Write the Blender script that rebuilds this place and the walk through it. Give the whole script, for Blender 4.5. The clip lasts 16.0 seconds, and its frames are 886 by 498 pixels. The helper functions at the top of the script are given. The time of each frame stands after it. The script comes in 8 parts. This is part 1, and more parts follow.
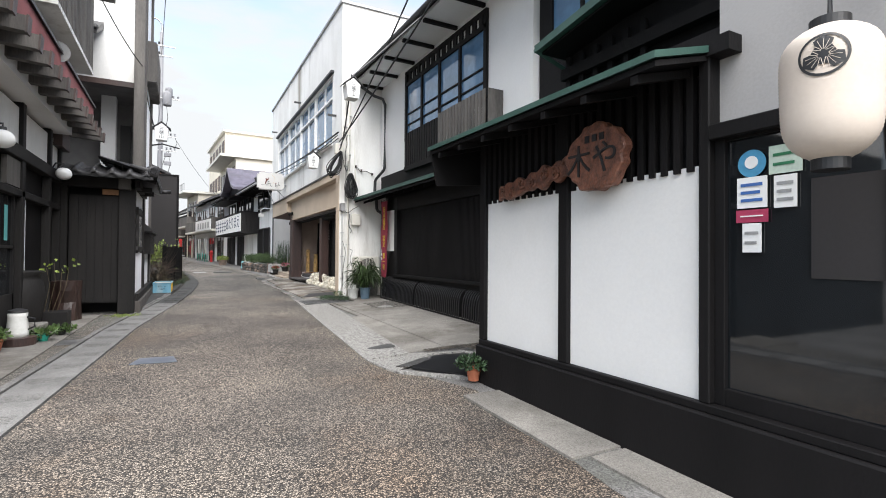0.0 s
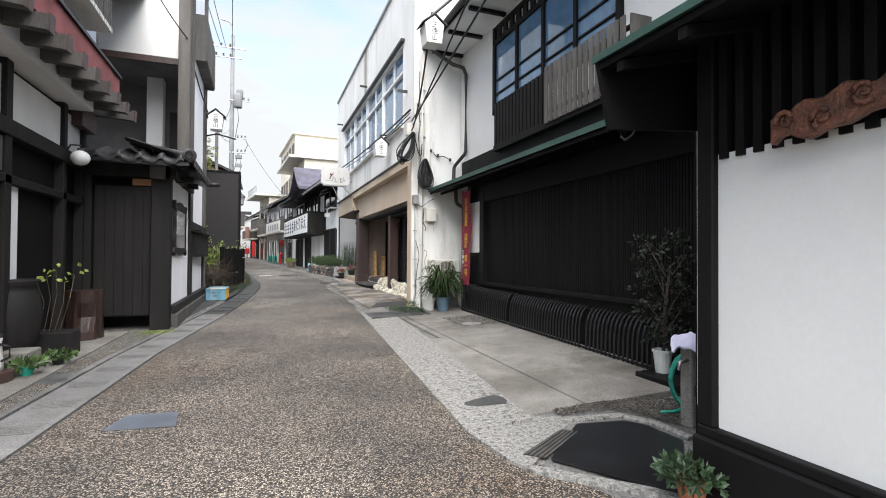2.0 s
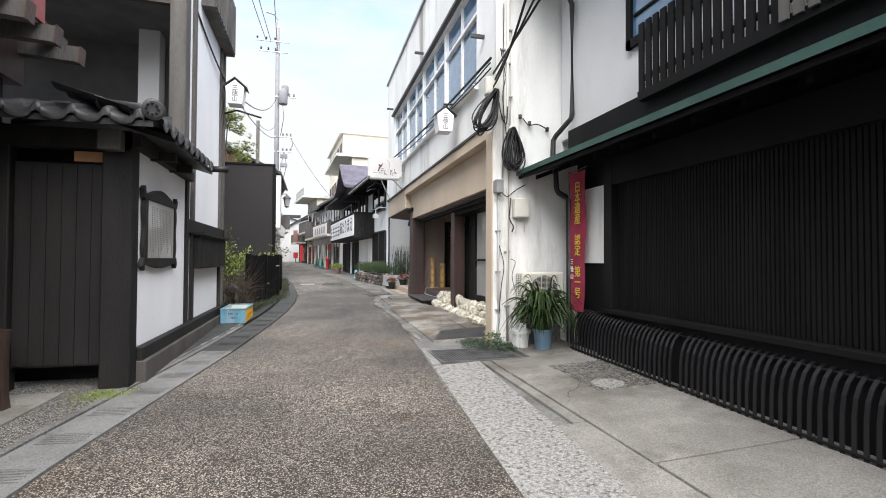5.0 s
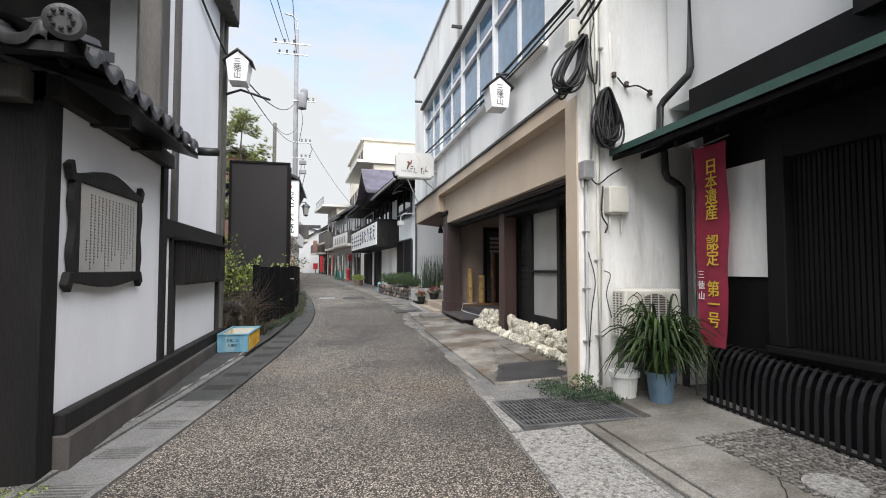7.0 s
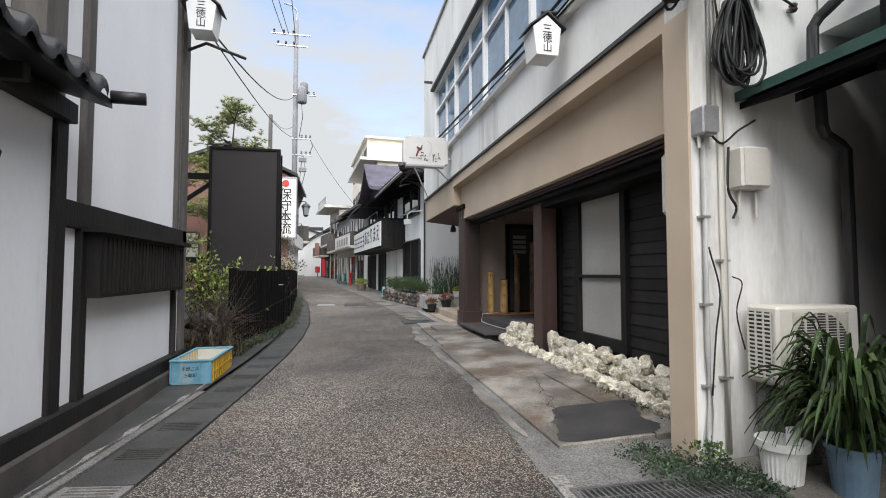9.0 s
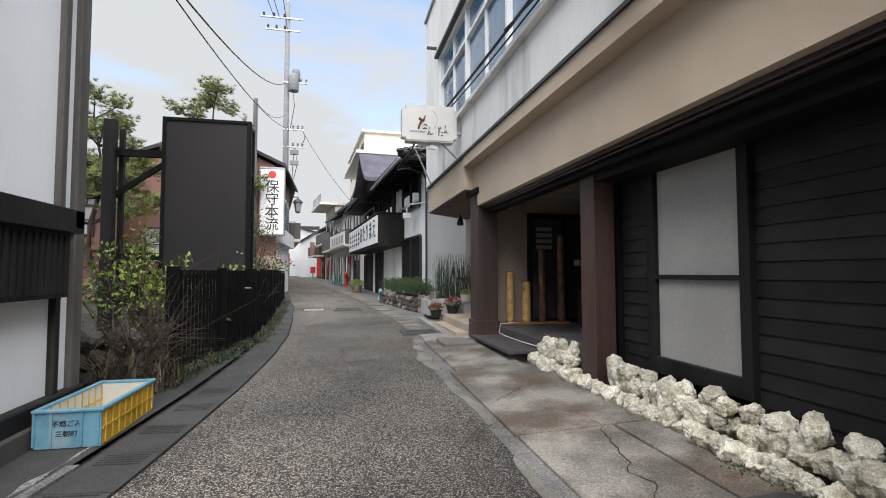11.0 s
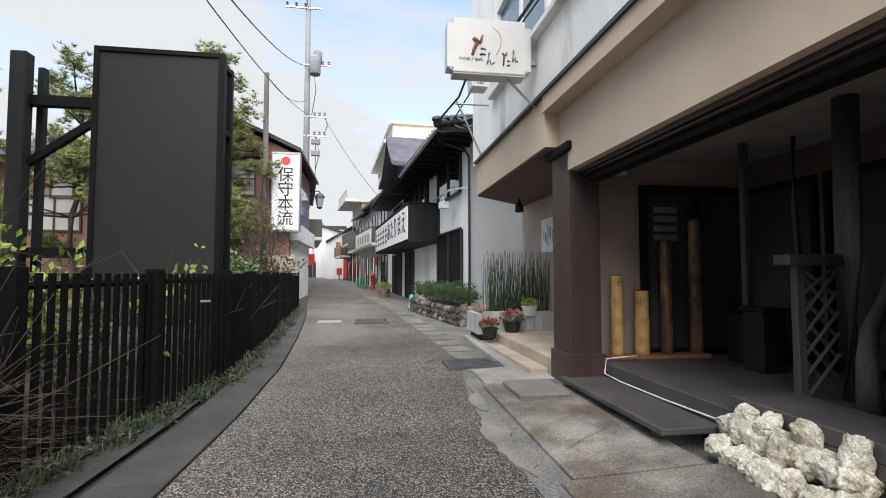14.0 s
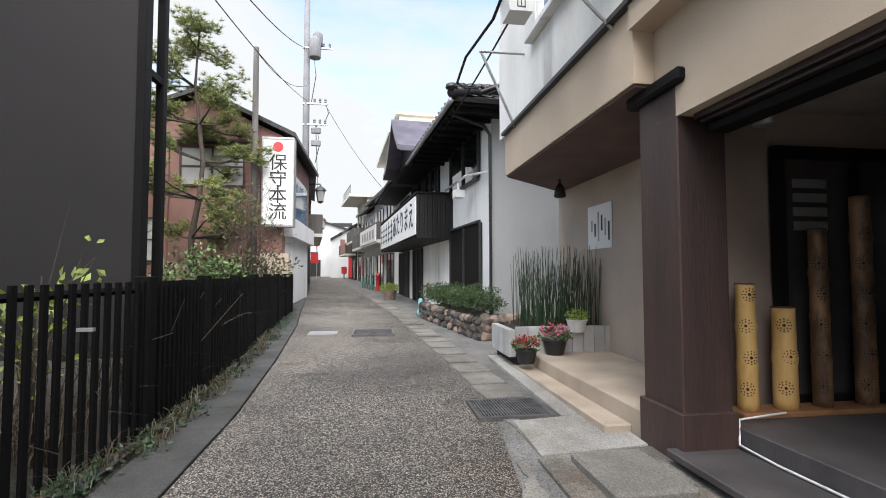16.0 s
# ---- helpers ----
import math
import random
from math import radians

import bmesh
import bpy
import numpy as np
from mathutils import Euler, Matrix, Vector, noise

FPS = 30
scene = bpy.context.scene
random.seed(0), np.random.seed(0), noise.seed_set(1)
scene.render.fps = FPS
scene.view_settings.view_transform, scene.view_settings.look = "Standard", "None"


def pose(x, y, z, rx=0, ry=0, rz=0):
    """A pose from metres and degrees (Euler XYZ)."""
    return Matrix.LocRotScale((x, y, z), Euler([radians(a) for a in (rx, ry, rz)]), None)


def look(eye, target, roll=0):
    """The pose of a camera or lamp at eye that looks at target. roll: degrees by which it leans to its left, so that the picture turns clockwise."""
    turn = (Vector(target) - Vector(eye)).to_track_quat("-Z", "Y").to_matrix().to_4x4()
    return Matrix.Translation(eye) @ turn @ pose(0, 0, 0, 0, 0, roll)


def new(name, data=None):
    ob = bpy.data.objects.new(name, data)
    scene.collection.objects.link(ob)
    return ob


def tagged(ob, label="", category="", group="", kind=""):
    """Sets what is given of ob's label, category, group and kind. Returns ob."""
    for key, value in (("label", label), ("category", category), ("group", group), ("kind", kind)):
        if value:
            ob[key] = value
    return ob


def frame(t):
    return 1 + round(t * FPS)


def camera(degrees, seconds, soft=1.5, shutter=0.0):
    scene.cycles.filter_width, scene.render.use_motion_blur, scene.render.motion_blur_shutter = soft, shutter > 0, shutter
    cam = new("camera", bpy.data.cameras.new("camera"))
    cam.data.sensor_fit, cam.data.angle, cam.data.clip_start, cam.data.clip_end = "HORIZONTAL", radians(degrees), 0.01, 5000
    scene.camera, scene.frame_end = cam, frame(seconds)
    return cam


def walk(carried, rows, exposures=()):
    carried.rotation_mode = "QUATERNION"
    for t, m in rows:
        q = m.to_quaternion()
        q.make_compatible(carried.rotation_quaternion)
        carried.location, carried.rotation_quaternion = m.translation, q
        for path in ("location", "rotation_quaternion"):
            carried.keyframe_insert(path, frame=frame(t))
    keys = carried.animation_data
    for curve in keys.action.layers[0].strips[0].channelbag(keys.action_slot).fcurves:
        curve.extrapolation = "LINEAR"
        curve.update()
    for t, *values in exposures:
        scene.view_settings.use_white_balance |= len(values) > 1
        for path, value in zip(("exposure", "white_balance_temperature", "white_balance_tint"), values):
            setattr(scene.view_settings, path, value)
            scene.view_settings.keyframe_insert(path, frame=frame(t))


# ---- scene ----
cam = camera(84.1, 16.0, soft=1.0)
METRES, EYE, TILT, LEAN, TURN = 16.47, 1.35, 0.0, 0.0, -28.0
ROWS = [
    (0.0, 0.0, 0.0, 0.0, -0.01, 0.76, -0.44),
    (0.5, -0.011, 0.0355, 0.0006, 2.71, 0.82, -0.43),
    (1.0, -0.0191, 0.0703, -0.0002, 4.99, 0.88, -0.42),
    (1.5, -0.029, 0.1046, 0.0005, 6.81, 0.88, -0.37),
    (2.0, -0.0372, 0.139, 0.001, 7.58, 0.88, -0.35),
    (2.5, -0.0465, 0.1705, 0.0017, 8.56, 0.95, -0.35),
    (3.0, -0.055, 0.2005, 0.0005, 9.36, 0.98, -0.33),
    (3.5, -0.0654, 0.2301, 0.0024, 10.32, 0.94, -0.25),
    (4.0, -0.0781, 0.2598, 0.0038, 11.24, 1.02, -0.32),
    (4.5, -0.0897, 0.2907, 0.0059, 12.18, 1.06, -0.25),
    (5.0, -0.1042, 0.3201, 0.0085, 13.13, 1.2, -0.29),
    (7.5, -0.1735, 0.4535, 0.0097, 15.61, 2.65, -0.01),
    (8.0, -0.1843, 0.4777, 0.0097, 15.78, 2.78, -0.02),
    (8.5, -0.195, 0.5035, 0.0101, 15.85, 2.79, -0.02),
    (9.0, -0.2052, 0.5313, 0.0108, 15.83, 2.74, 0.03),
    (11.5, -0.2577, 0.6763, 0.01, 15.67, 2.83, 0.04),
    (12.0, -0.2678, 0.7076, 0.0117, 15.59, 2.79, -0.0),
    (12.5, -0.2801, 0.7361, 0.013, 15.83, 2.87, -0.01),
    (13.0, -0.2959, 0.7623, 0.0131, 16.73, 2.93, -0.05),
    (13.5, -0.311, 0.7889, 0.0131, 17.76, 2.93, -0.04),
    (14.0, -0.3232, 0.8147, 0.0122, 19.05, 2.98, 0.0),
    (14.5, -0.3314, 0.8431, 0.0124, 19.18, 2.86, 0.06),
    (15.0, -0.3448, 0.8695, 0.0135, 19.22, 2.84, -0.01),
    (15.5, -0.3609, 0.8944, 0.0153, 19.32, 2.77, -0.03),
    (16.0, -0.3714, 0.9232, 0.0169, 19.9, 2.73, 0.08),
]
walk(cam, [(t, pose(0, 0, EYE, TILT, LEAN, TURN) @ pose(METRES * x, METRES * y, METRES * z, 90 + pitch, roll, yaw)) for t, x, y, z, yaw, pitch, roll in ROWS],
     exposures=[(0.0, 2.36), (3.0, 2.4), (4.5, 2.47), (6.0, 2.35), (7.5, 2.15), (8.5, 2.06), (11.5, 2.03), (13.0, 2.1), (14.0, 2.2), (16.0, 2.38)])

# ---- world, sun, exposure ----
world = bpy.data.worlds.new("world")
scene.world = world
world.use_nodes = True
wn, wl = world.node_tree.nodes, world.node_tree.links
sky = wn.new("ShaderNodeTexSky")
sky.sky_type, sky.sun_disc = "NISHITA", False
sky.sun_elevation, sky.sun_rotation = radians(55), radians(183)
w_out = wn["World Output"]
w_bg = wn["Background"]
w_cloud = wn.new("ShaderNodeBackground")
w_cloud.inputs[0].default_value, w_cloud.inputs[1].default_value = (0.945, 0.975, 1.0, 1), 0.19
w_bg.inputs[1].default_value = 0.088
wl.new(sky.outputs[0], w_bg.inputs[0])
w_tc, w_map, w_noise, w_ramp = (wn.new("ShaderNode" + k) for k in ("TexCoord", "Mapping", "TexNoise", "ValToRGB"))
w_map.inputs["Scale"].default_value = (1.0, 1.0, 3.2)
w_noise.inputs["Scale"].default_value, w_noise.inputs["Detail"].default_value, w_noise.inputs["Roughness"].default_value = 1.5, 6, 0.55
w_ramp.color_ramp.elements[0].position, w_ramp.color_ramp.elements[1].position = 0.37, 0.54
w_mix = wn.new("ShaderNodeMixShader")
wl.new(w_tc.outputs["Generated"], w_map.inputs[0])
wl.new(w_map.outputs[0], w_noise.inputs["Vector"])
wl.new(w_noise.outputs[0], w_ramp.inputs[0])
wl.new(w_ramp.outputs[0], w_mix.inputs[0])
wl.new(w_bg.outputs[0], w_mix.inputs[1])
wl.new(w_cloud.outputs[0], w_mix.inputs[2])
wl.new(w_mix.outputs[0], w_out.inputs[0])
sun = new("sun", bpy.data.lights.new("sun", "SUN"))
sun.data.energy, sun.data.angle, sun.data.color = 2.05, radians(76), (1.0, 0.98, 0.965)
sun.matrix_world = look((-0.3, -6.8, 9.9), (0, 0, 0))


# ---- materials ----
def material(name, base, second=None, rough=0.8, metal=0.0, scale=3.0, fine=60.0, bump=0.15, spread=0.5, vertical=1.0, stains=None, stain_at=0.62, spec=0.5):
    """Two scales of noise between two colours, fine relief, and darker or lighter stains with soft borders."""
    m = bpy.data.materials.new(name)
    m.use_nodes = True
    n, l = m.node_tree.nodes, m.node_tree.links
    b = n["Principled BSDF"]
    b.inputs["Roughness"].default_value, b.inputs["Metallic"].default_value = rough, metal
    b.inputs["Specular IOR Level"].default_value = spec
    second = second or tuple(c * 0.72 for c in base)
    geo, mp = n.new("ShaderNodeNewGeometry"), n.new("ShaderNodeMapping")
    mp.inputs["Scale"].default_value = (1, 1, vertical)
    l.new(geo.outputs["Position"], mp.inputs[0])
    big, small = n.new("ShaderNodeTexNoise"), n.new("ShaderNodeTexNoise")
    big.inputs["Scale"].default_value, big.inputs["Detail"].default_value = scale, 5
    small.inputs["Scale"].default_value, small.inputs["Detail"].default_value = fine, 3
    l.new(mp.outputs[0], big.inputs["Vector"])
    l.new(mp.outputs[0], small.inputs["Vector"])
    add = n.new("ShaderNodeMath")
    add.operation = "MULTIPLY_ADD"
    add.inputs[1].default_value = 0.35
    l.new(small.outputs[0], add.inputs[0])
    l.new(big.outputs[0], add.inputs[2])
    ramp = n.new("ShaderNodeValToRGB")
    e = ramp.color_ramp.elements
    e[0].position, e[1].position = 0.68 - spread * 0.36, 0.68 + spread * 0.36
    e[0].color, e[1].color = (*second, 1), (*base, 1)
    l.new(add.outputs[0], ramp.inputs[0])
    colour = ramp.outputs[0]
    if stains:
        st, sr, mx = n.new("ShaderNodeTexNoise"), n.new("ShaderNodeValToRGB"), n.new("ShaderNodeMix")
        st.inputs["Scale"].default_value, st.inputs["Detail"].default_value, st.inputs["Roughness"].default_value = scale * 0.6, 8, 0.65
        sm = n.new("ShaderNodeMapping")
        sm.inputs["Location"].default_value, sm.inputs["Scale"].default_value = (3.1, 7.7, 1.3), (1, 1, vertical * 0.5)
        l.new(geo.outputs["Position"], sm.inputs[0])
        l.new(sm.outputs[0], st.inputs["Vector"])
        sr.color_ramp.elements[0].position, sr.color_ramp.elements[1].position = stain_at - 0.07, stain_at + 0.1
        l.new(st.outputs[0], sr.inputs[0])
        mx.data_type = "RGBA"
        mx.inputs["B"].default_value = (*stains, 1)
        mx.inputs["B"].default_value = (*stains, 1)
        for s in mx.inputs:
            if s.type == "RGBA" and s.name == "B":
                s.default_value = (*stains, 1)
            if s.type == "RGBA" and s.name == "A":
                l.new(colour, s)
        l.new(sr.outputs[0], mx.inputs[0])
        colour = [o for o in mx.outputs if o.type == "RGBA"][0]
    l.new(colour, b.inputs["Base Color"])
    bp = n.new("ShaderNodeBump")
    bp.inputs["Strength"].default_value, bp.inputs["Distance"].default_value = bump, 0.01
    l.new(small.outputs[0], bp.inputs["Height"])
    l.new(bp.outputs[0], b.inputs["Normal"])
    return m


def vary(m, low=0.75, high=1.25):
    """Piece by piece variation of brightness from Object Info's Random."""
    n, l = m.node_tree.nodes, m.node_tree.links
    b = n["Principled BSDF"]
    src = b.inputs["Base Color"].links[0].from_socket
    info, rng, hsv = n.new("ShaderNodeObjectInfo"), n.new("ShaderNodeMapRange"), n.new("ShaderNodeHueSaturation")
    rng.inputs["To Min"].default_value, rng.inputs["To Max"].default_value = low, high
    l.new(info.outputs["Random"], rng.inputs["Value"])
    l.new(rng.outputs[0], hsv.inputs["Value"])
    l.new(src, hsv.inputs["Color"])
    l.new(hsv.outputs[0], b.inputs["Base Color"])
    return m


def islands(m, low=0.7, high=1.3):
    """The same for the leaves or stones joined in one mesh."""
    n, l = m.node_tree.nodes, m.node_tree.links
    b = n["Principled BSDF"]
    src = b.inputs["Base Color"].links[0].from_socket
    geo, rng, hsv = n.new("ShaderNodeNewGeometry"), n.new("ShaderNodeMapRange"), n.new("ShaderNodeHueSaturation")
    rng.inputs["To Min"].default_value, rng.inputs["To Max"].default_value = low, high
    l.new(geo.outputs["Random Per Island"], rng.inputs["Value"])
    l.new(rng.outputs[0], hsv.inputs["Value"])
    l.new(src, hsv.inputs["Color"])
    l.new(hsv.outputs[0], b.inputs["Base Color"])
    return m


def grit(m, scale, low=0.7, high=1.5, depth=0.35):
    """Small pale and dark grains laid over a material, with their relief."""
    n, l = m.node_tree.nodes, m.node_tree.links
    b = n["Principled BSDF"]
    geo, vor, sep, rng, hsv, bp = (n.new("ShaderNode" + k) for k in ("NewGeometry", "TexVoronoi", "SeparateColor", "MapRange", "HueSaturation", "Bump"))
    vor.inputs["Scale"].default_value = scale
    l.new(geo.outputs["Position"], vor.inputs["Vector"])
    l.new(vor.outputs["Color"], sep.inputs[0])
    rng.inputs["To Min"].default_value, rng.inputs["To Max"].default_value = low, high
    l.new(sep.outputs[0], rng.inputs["Value"])
    l.new(rng.outputs[0], hsv.inputs["Value"])
    l.new(b.inputs["Base Color"].links[0].from_socket, hsv.inputs["Color"])
    l.new(hsv.outputs[0], b.inputs["Base Color"])
    bp.inputs["Strength"].default_value, bp.inputs["Distance"].default_value = depth, 0.006
    l.new(vor.outputs["Distance"], bp.inputs["Height"])
    l.new(bp.outputs[0], b.inputs["Normal"])
    return m


def aggregate(name, dark, light, scale, rough=0.85):
    """Worn asphalt: rounded pale stone chips in a dark binder, with broad worn patches and small oily stains."""
    m = material(name, light, dark, rough, 0, 0.55, 45, 0.4, 0.5, stains=(0.07, 0.054, 0.042), stain_at=0.6)
    n, l = m.node_tree.nodes, m.node_tree.links
    b = n["Principled BSDF"]
    geo = n.new("ShaderNodeNewGeometry")
    oil, oil_ramp = n.new("ShaderNodeTexNoise"), n.new("ShaderNodeValToRGB")
    oil.inputs["Scale"].default_value, oil.inputs["Detail"].default_value, oil.inputs["Roughness"].default_value = 1.5, 7, 0.6
    l.new(geo.outputs["Position"], oil.inputs["Vector"])
    e = oil_ramp.color_ramp.elements
    e[0].position, e[1].position = 0.6, 0.72
    e[0].color, e[1].color = (1, 1, 1, 1), (0.5, 0.43, 0.37, 1)
    l.new(oil.outputs[0], oil_ramp.inputs[0])
    vor, chip, gap = n.new("ShaderNodeTexVoronoi"), n.new("ShaderNodeValToRGB"), n.new("ShaderNodeValToRGB")
    vor.inputs["Scale"].default_value = scale
    l.new(geo.outputs["Position"], vor.inputs["Vector"])
    bw = n.new("ShaderNodeSeparateColor")
    l.new(vor.outputs["Color"], bw.inputs[0])
    e = chip.color_ramp.elements
    e[0].position, e[1].position = 0.3, 1.0
    e[0].color, e[1].color = (0.7, 0.68, 0.66, 1), (6.3, 5.95, 5.4, 1)
    l.new(bw.outputs[0], chip.inputs[0])
    e = gap.color_ramp.elements
    e[0].position, e[1].position = 0.36, 0.62
    e[0].color, e[1].color = (1, 1, 1, 1), (0.16, 0.155, 0.15, 1)
    l.new(vor.outputs["Distance"], gap.inputs[0])
    colour = b.inputs["Base Color"].links[0].from_socket
    for factor in (chip, gap, oil_ramp):
        mx = n.new("ShaderNodeMix")
        mx.data_type, mx.blend_type = "RGBA", "MULTIPLY"
        mx.inputs[0].default_value = 1.0
        ins = [k for k in mx.inputs if k.type == "RGBA"]
        l.new(colour, ins[0])
        l.new(factor.outputs[0], ins[1])
        colour = [o for o in mx.outputs if o.type == "RGBA"][0]
    # The whole surface turns brighter and bluer from y 7 to y 17.
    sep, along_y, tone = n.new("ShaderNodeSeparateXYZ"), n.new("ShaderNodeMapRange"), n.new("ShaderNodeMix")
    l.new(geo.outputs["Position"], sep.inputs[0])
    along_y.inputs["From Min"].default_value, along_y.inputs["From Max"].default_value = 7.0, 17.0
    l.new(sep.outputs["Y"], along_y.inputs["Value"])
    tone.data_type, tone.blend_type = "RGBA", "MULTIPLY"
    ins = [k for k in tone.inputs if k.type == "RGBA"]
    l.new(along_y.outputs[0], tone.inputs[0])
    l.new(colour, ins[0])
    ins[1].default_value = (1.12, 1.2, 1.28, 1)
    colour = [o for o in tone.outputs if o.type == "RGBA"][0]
    l.new(colour, b.inputs["Base Color"])
    bp = n.new("ShaderNodeBump")
    bp.inputs["Strength"].default_value, bp.inputs["Distance"].default_value = 0.5, 0.006
    bp.invert = True
    l.new(vor.outputs["Distance"], bp.inputs["Height"])
    l.new(bp.outputs[0], b.inputs["Normal"])
    return m


def glass(name, tint=(0.04, 0.05, 0.06), rough=0.04):
    """A window pane with the dark room behind it: glossy and dark."""
    m = material(name, tint, None, rough, 0, 2.0, 8, 0.01)
    m.node_tree.nodes["Principled BSDF"].inputs["Specular IOR Level"].default_value = 0.9
    return m


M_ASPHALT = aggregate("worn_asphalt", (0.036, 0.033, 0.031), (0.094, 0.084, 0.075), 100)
M_CONC = grit(material("weathered_concrete", (0.25, 0.236, 0.213), (0.135, 0.126, 0.113), 0.9, 0, 1.8, 70, 0.35, 0.6, stains=(0.105, 0.094, 0.08), stain_at=0.55), 120, 0.75, 1.25)
M_CONC_PALE = grit(material("pale_slope_concrete", (0.35, 0.34, 0.32), (0.17, 0.164, 0.153), 0.9, 0, 48, 120, 0.5, 0.6, stains=(0.06, 0.057, 0.052), stain_at=0.56), 130, 0.7, 1.22)
M_CONC_DARK = grit(material("stained_brown_concrete", (0.27, 0.25, 0.22), (0.1, 0.09, 0.078), 0.85, 0, 2.0, 60, 0.4, 0.36, stains=(0.1, 0.066, 0.04), stain_at=0.56), 120, 0.7, 1.35)
M_CONC_LIGHT = grit(material("bleached_concrete", (0.37, 0.355, 0.335), (0.22, 0.21, 0.194), 0.9, 0, 1.6, 80, 0.35, 0.55, stains=(0.17, 0.15, 0.12), stain_at=0.58), 120, 0.75, 1.25)
M_LID = grit(vary(material("gutter_lid_concrete", (0.19, 0.186, 0.18), (0.135, 0.132, 0.127), 0.9, 0, 4, 90, 0.3, stains=(0.1, 0.097, 0.093), stain_at=0.64), 0.93, 1.07), 130, 0.75, 1.25)
M_KERB = grit(material("kerb_concrete", (0.18, 0.175, 0.168), (0.1, 0.097, 0.094), 0.9, 0, 2, 60, 0.3, stains=(0.09, 0.09, 0.08), stain_at=0.57), 100, 0.6, 1.45)
M_WHITE = material("white_plaster", (0.72, 0.715, 0.705), (0.63, 0.626, 0.62), 0.75, 0, 0.9, 40, 0.1, 0.7, stains=(0.62, 0.605, 0.585), stain_at=0.66)
M_OLD_WHITE = material("stained_white_plaster", (0.84, 0.835, 0.815), (0.7, 0.69, 0.665), 0.85, 0, 1.7, 40, 0.2, 0.6, 0.3, stains=(0.33, 0.31, 0.27), stain_at=0.63)
M_GREY_WHITE = material("grey_white_plaster", (0.76, 0.765, 0.77), (0.64, 0.645, 0.65), 0.85, 0, 1.0, 40, 0.1, 0.6, 0.4, stains=(0.4, 0.4, 0.4), stain_at=0.68)
# Left-hand walls: bluish sky fill is put into a brighter white plaster.
M_SKYLIT_WHITE = material("skylit_white_plaster", (0.83, 0.84, 0.87), (0.74, 0.75, 0.78), 0.8, 0, 1.0, 40, 0.1, 0.6, 0.4, stains=(0.55, 0.55, 0.56), stain_at=0.68)
M_BEIGE = material("beige_stucco", (0.56, 0.455, 0.35), (0.48, 0.385, 0.29), 0.85, 0, 1.2, 90, 0.15, stains=(0.38, 0.3, 0.22), stain_at=0.7)
M_BROWN_STUCCO = material("brown_stucco", (0.3, 0.165, 0.135), (0.21, 0.115, 0.095), 0.9, 0, 1.0, 60, 0.2)
M_BLACK = material("black_stained_boards", (0.0115, 0.0105, 0.011), (0.006, 0.0058, 0.006), 0.6, 0, 2.2, 70, 0.2, 0.8, 0.3, spec=0.13)
M_WORN_BLACK = material("worn_black_wood", (0.024, 0.022, 0.021), (0.009, 0.0085, 0.0085), 0.65, 0, 3, 60, 0.35, 0.7, 0.2, stains=(0.075, 0.07, 0.065), stain_at=0.7, spec=0.22)
M_DARKWOOD = material("dark_brown_wood", (0.085, 0.046, 0.038), (0.028, 0.019, 0.018), 0.5, 0, 3, 80, 0.3, 0.55, 0.08, stains=(0.1, 0.062, 0.052), stain_at=0.64)
M_GREYWOOD = material("weathered_grey_wood", (0.13, 0.12, 0.11), (0.05, 0.046, 0.043), 0.85, 0, 4, 70, 0.4, 0.6, 0.15)
M_SIDING = vary(material("dark_siding", (0.03, 0.028, 0.028), (0.016, 0.0155, 0.0155), 0.6, 0, 4, 90, 0.2, 0.7, spec=0.18), 0.8, 1.25)
M_SIGNBOX = material("charcoal_sheet", (0.034, 0.031, 0.032), (0.028, 0.026, 0.026), 0.55, 0, 0.7, 50, 0.04, spec=0.22)
M_GREEN = material("dark_green_metal", (0.035, 0.085, 0.068), (0.022, 0.055, 0.045), 0.45, 0, 3, 60, 0.08, stains=(0.2, 0.24, 0.21), stain_at=0.72)
M_TILE = material("dark_glazed_tile", (0.03, 0.029, 0.031), (0.014, 0.0135, 0.0145), 0.45, 0, 6, 60, 0.15, stains=(0.085, 0.083, 0.078), stain_at=0.68, spec=0.35)
M_GLASS = glass("dark_pane", (0.012, 0.014, 0.016))
# Paler base than dark_pane, standing in for street reflections on the porch doors.
M_GLASS_DIM = glass("dim_pane", (0.07, 0.066, 0.066), 0.06)
# Blue of the reflected sky is painted into the base colour of these panes.
M_GLASS_SKY = glass("sky_tinted_pane", (0.1, 0.2, 0.33), 0.05)
M_FROST = material("curtained_pane", (0.45, 0.44, 0.42), (0.35, 0.342, 0.325), 0.07, 0, 0.8, 30, 0.02)
M_METAL = material("galvanised_steel", (0.42, 0.42, 0.42), (0.3, 0.3, 0.3), 0.45, 0.6, 6, 60, 0.05)
M_GRATE = material("steel_grating", (0.16, 0.16, 0.16), (0.08, 0.08, 0.08), 0.6, 0.4, 6, 60, 0.1)
M_PIPE = material("dark_pipe", (0.03, 0.03, 0.032), None, 0.5, 0, 5, 60, 0.05)
M_POLE = material("concrete_pole", (0.2, 0.2, 0.21), (0.14, 0.14, 0.15), 0.85, 0, 2, 60, 0.1)
M_CABLE = material("black_cable", (0.012, 0.012, 0.013), None, 0.6, 0, 8, 90, 0.02)
M_CREAM = material("cream_plastic", (0.62, 0.6, 0.54), (0.54, 0.52, 0.46), 0.5, 0, 2, 50, 0.03)
M_SIGN = material("white_sign_sheet", (0.8, 0.8, 0.79), (0.74, 0.74, 0.73), 0.45, 0, 1.5, 50, 0.02)
M_INK = material("black_ink", (0.012, 0.012, 0.013), None, 0.5, 0, 8, 60, 0.02)
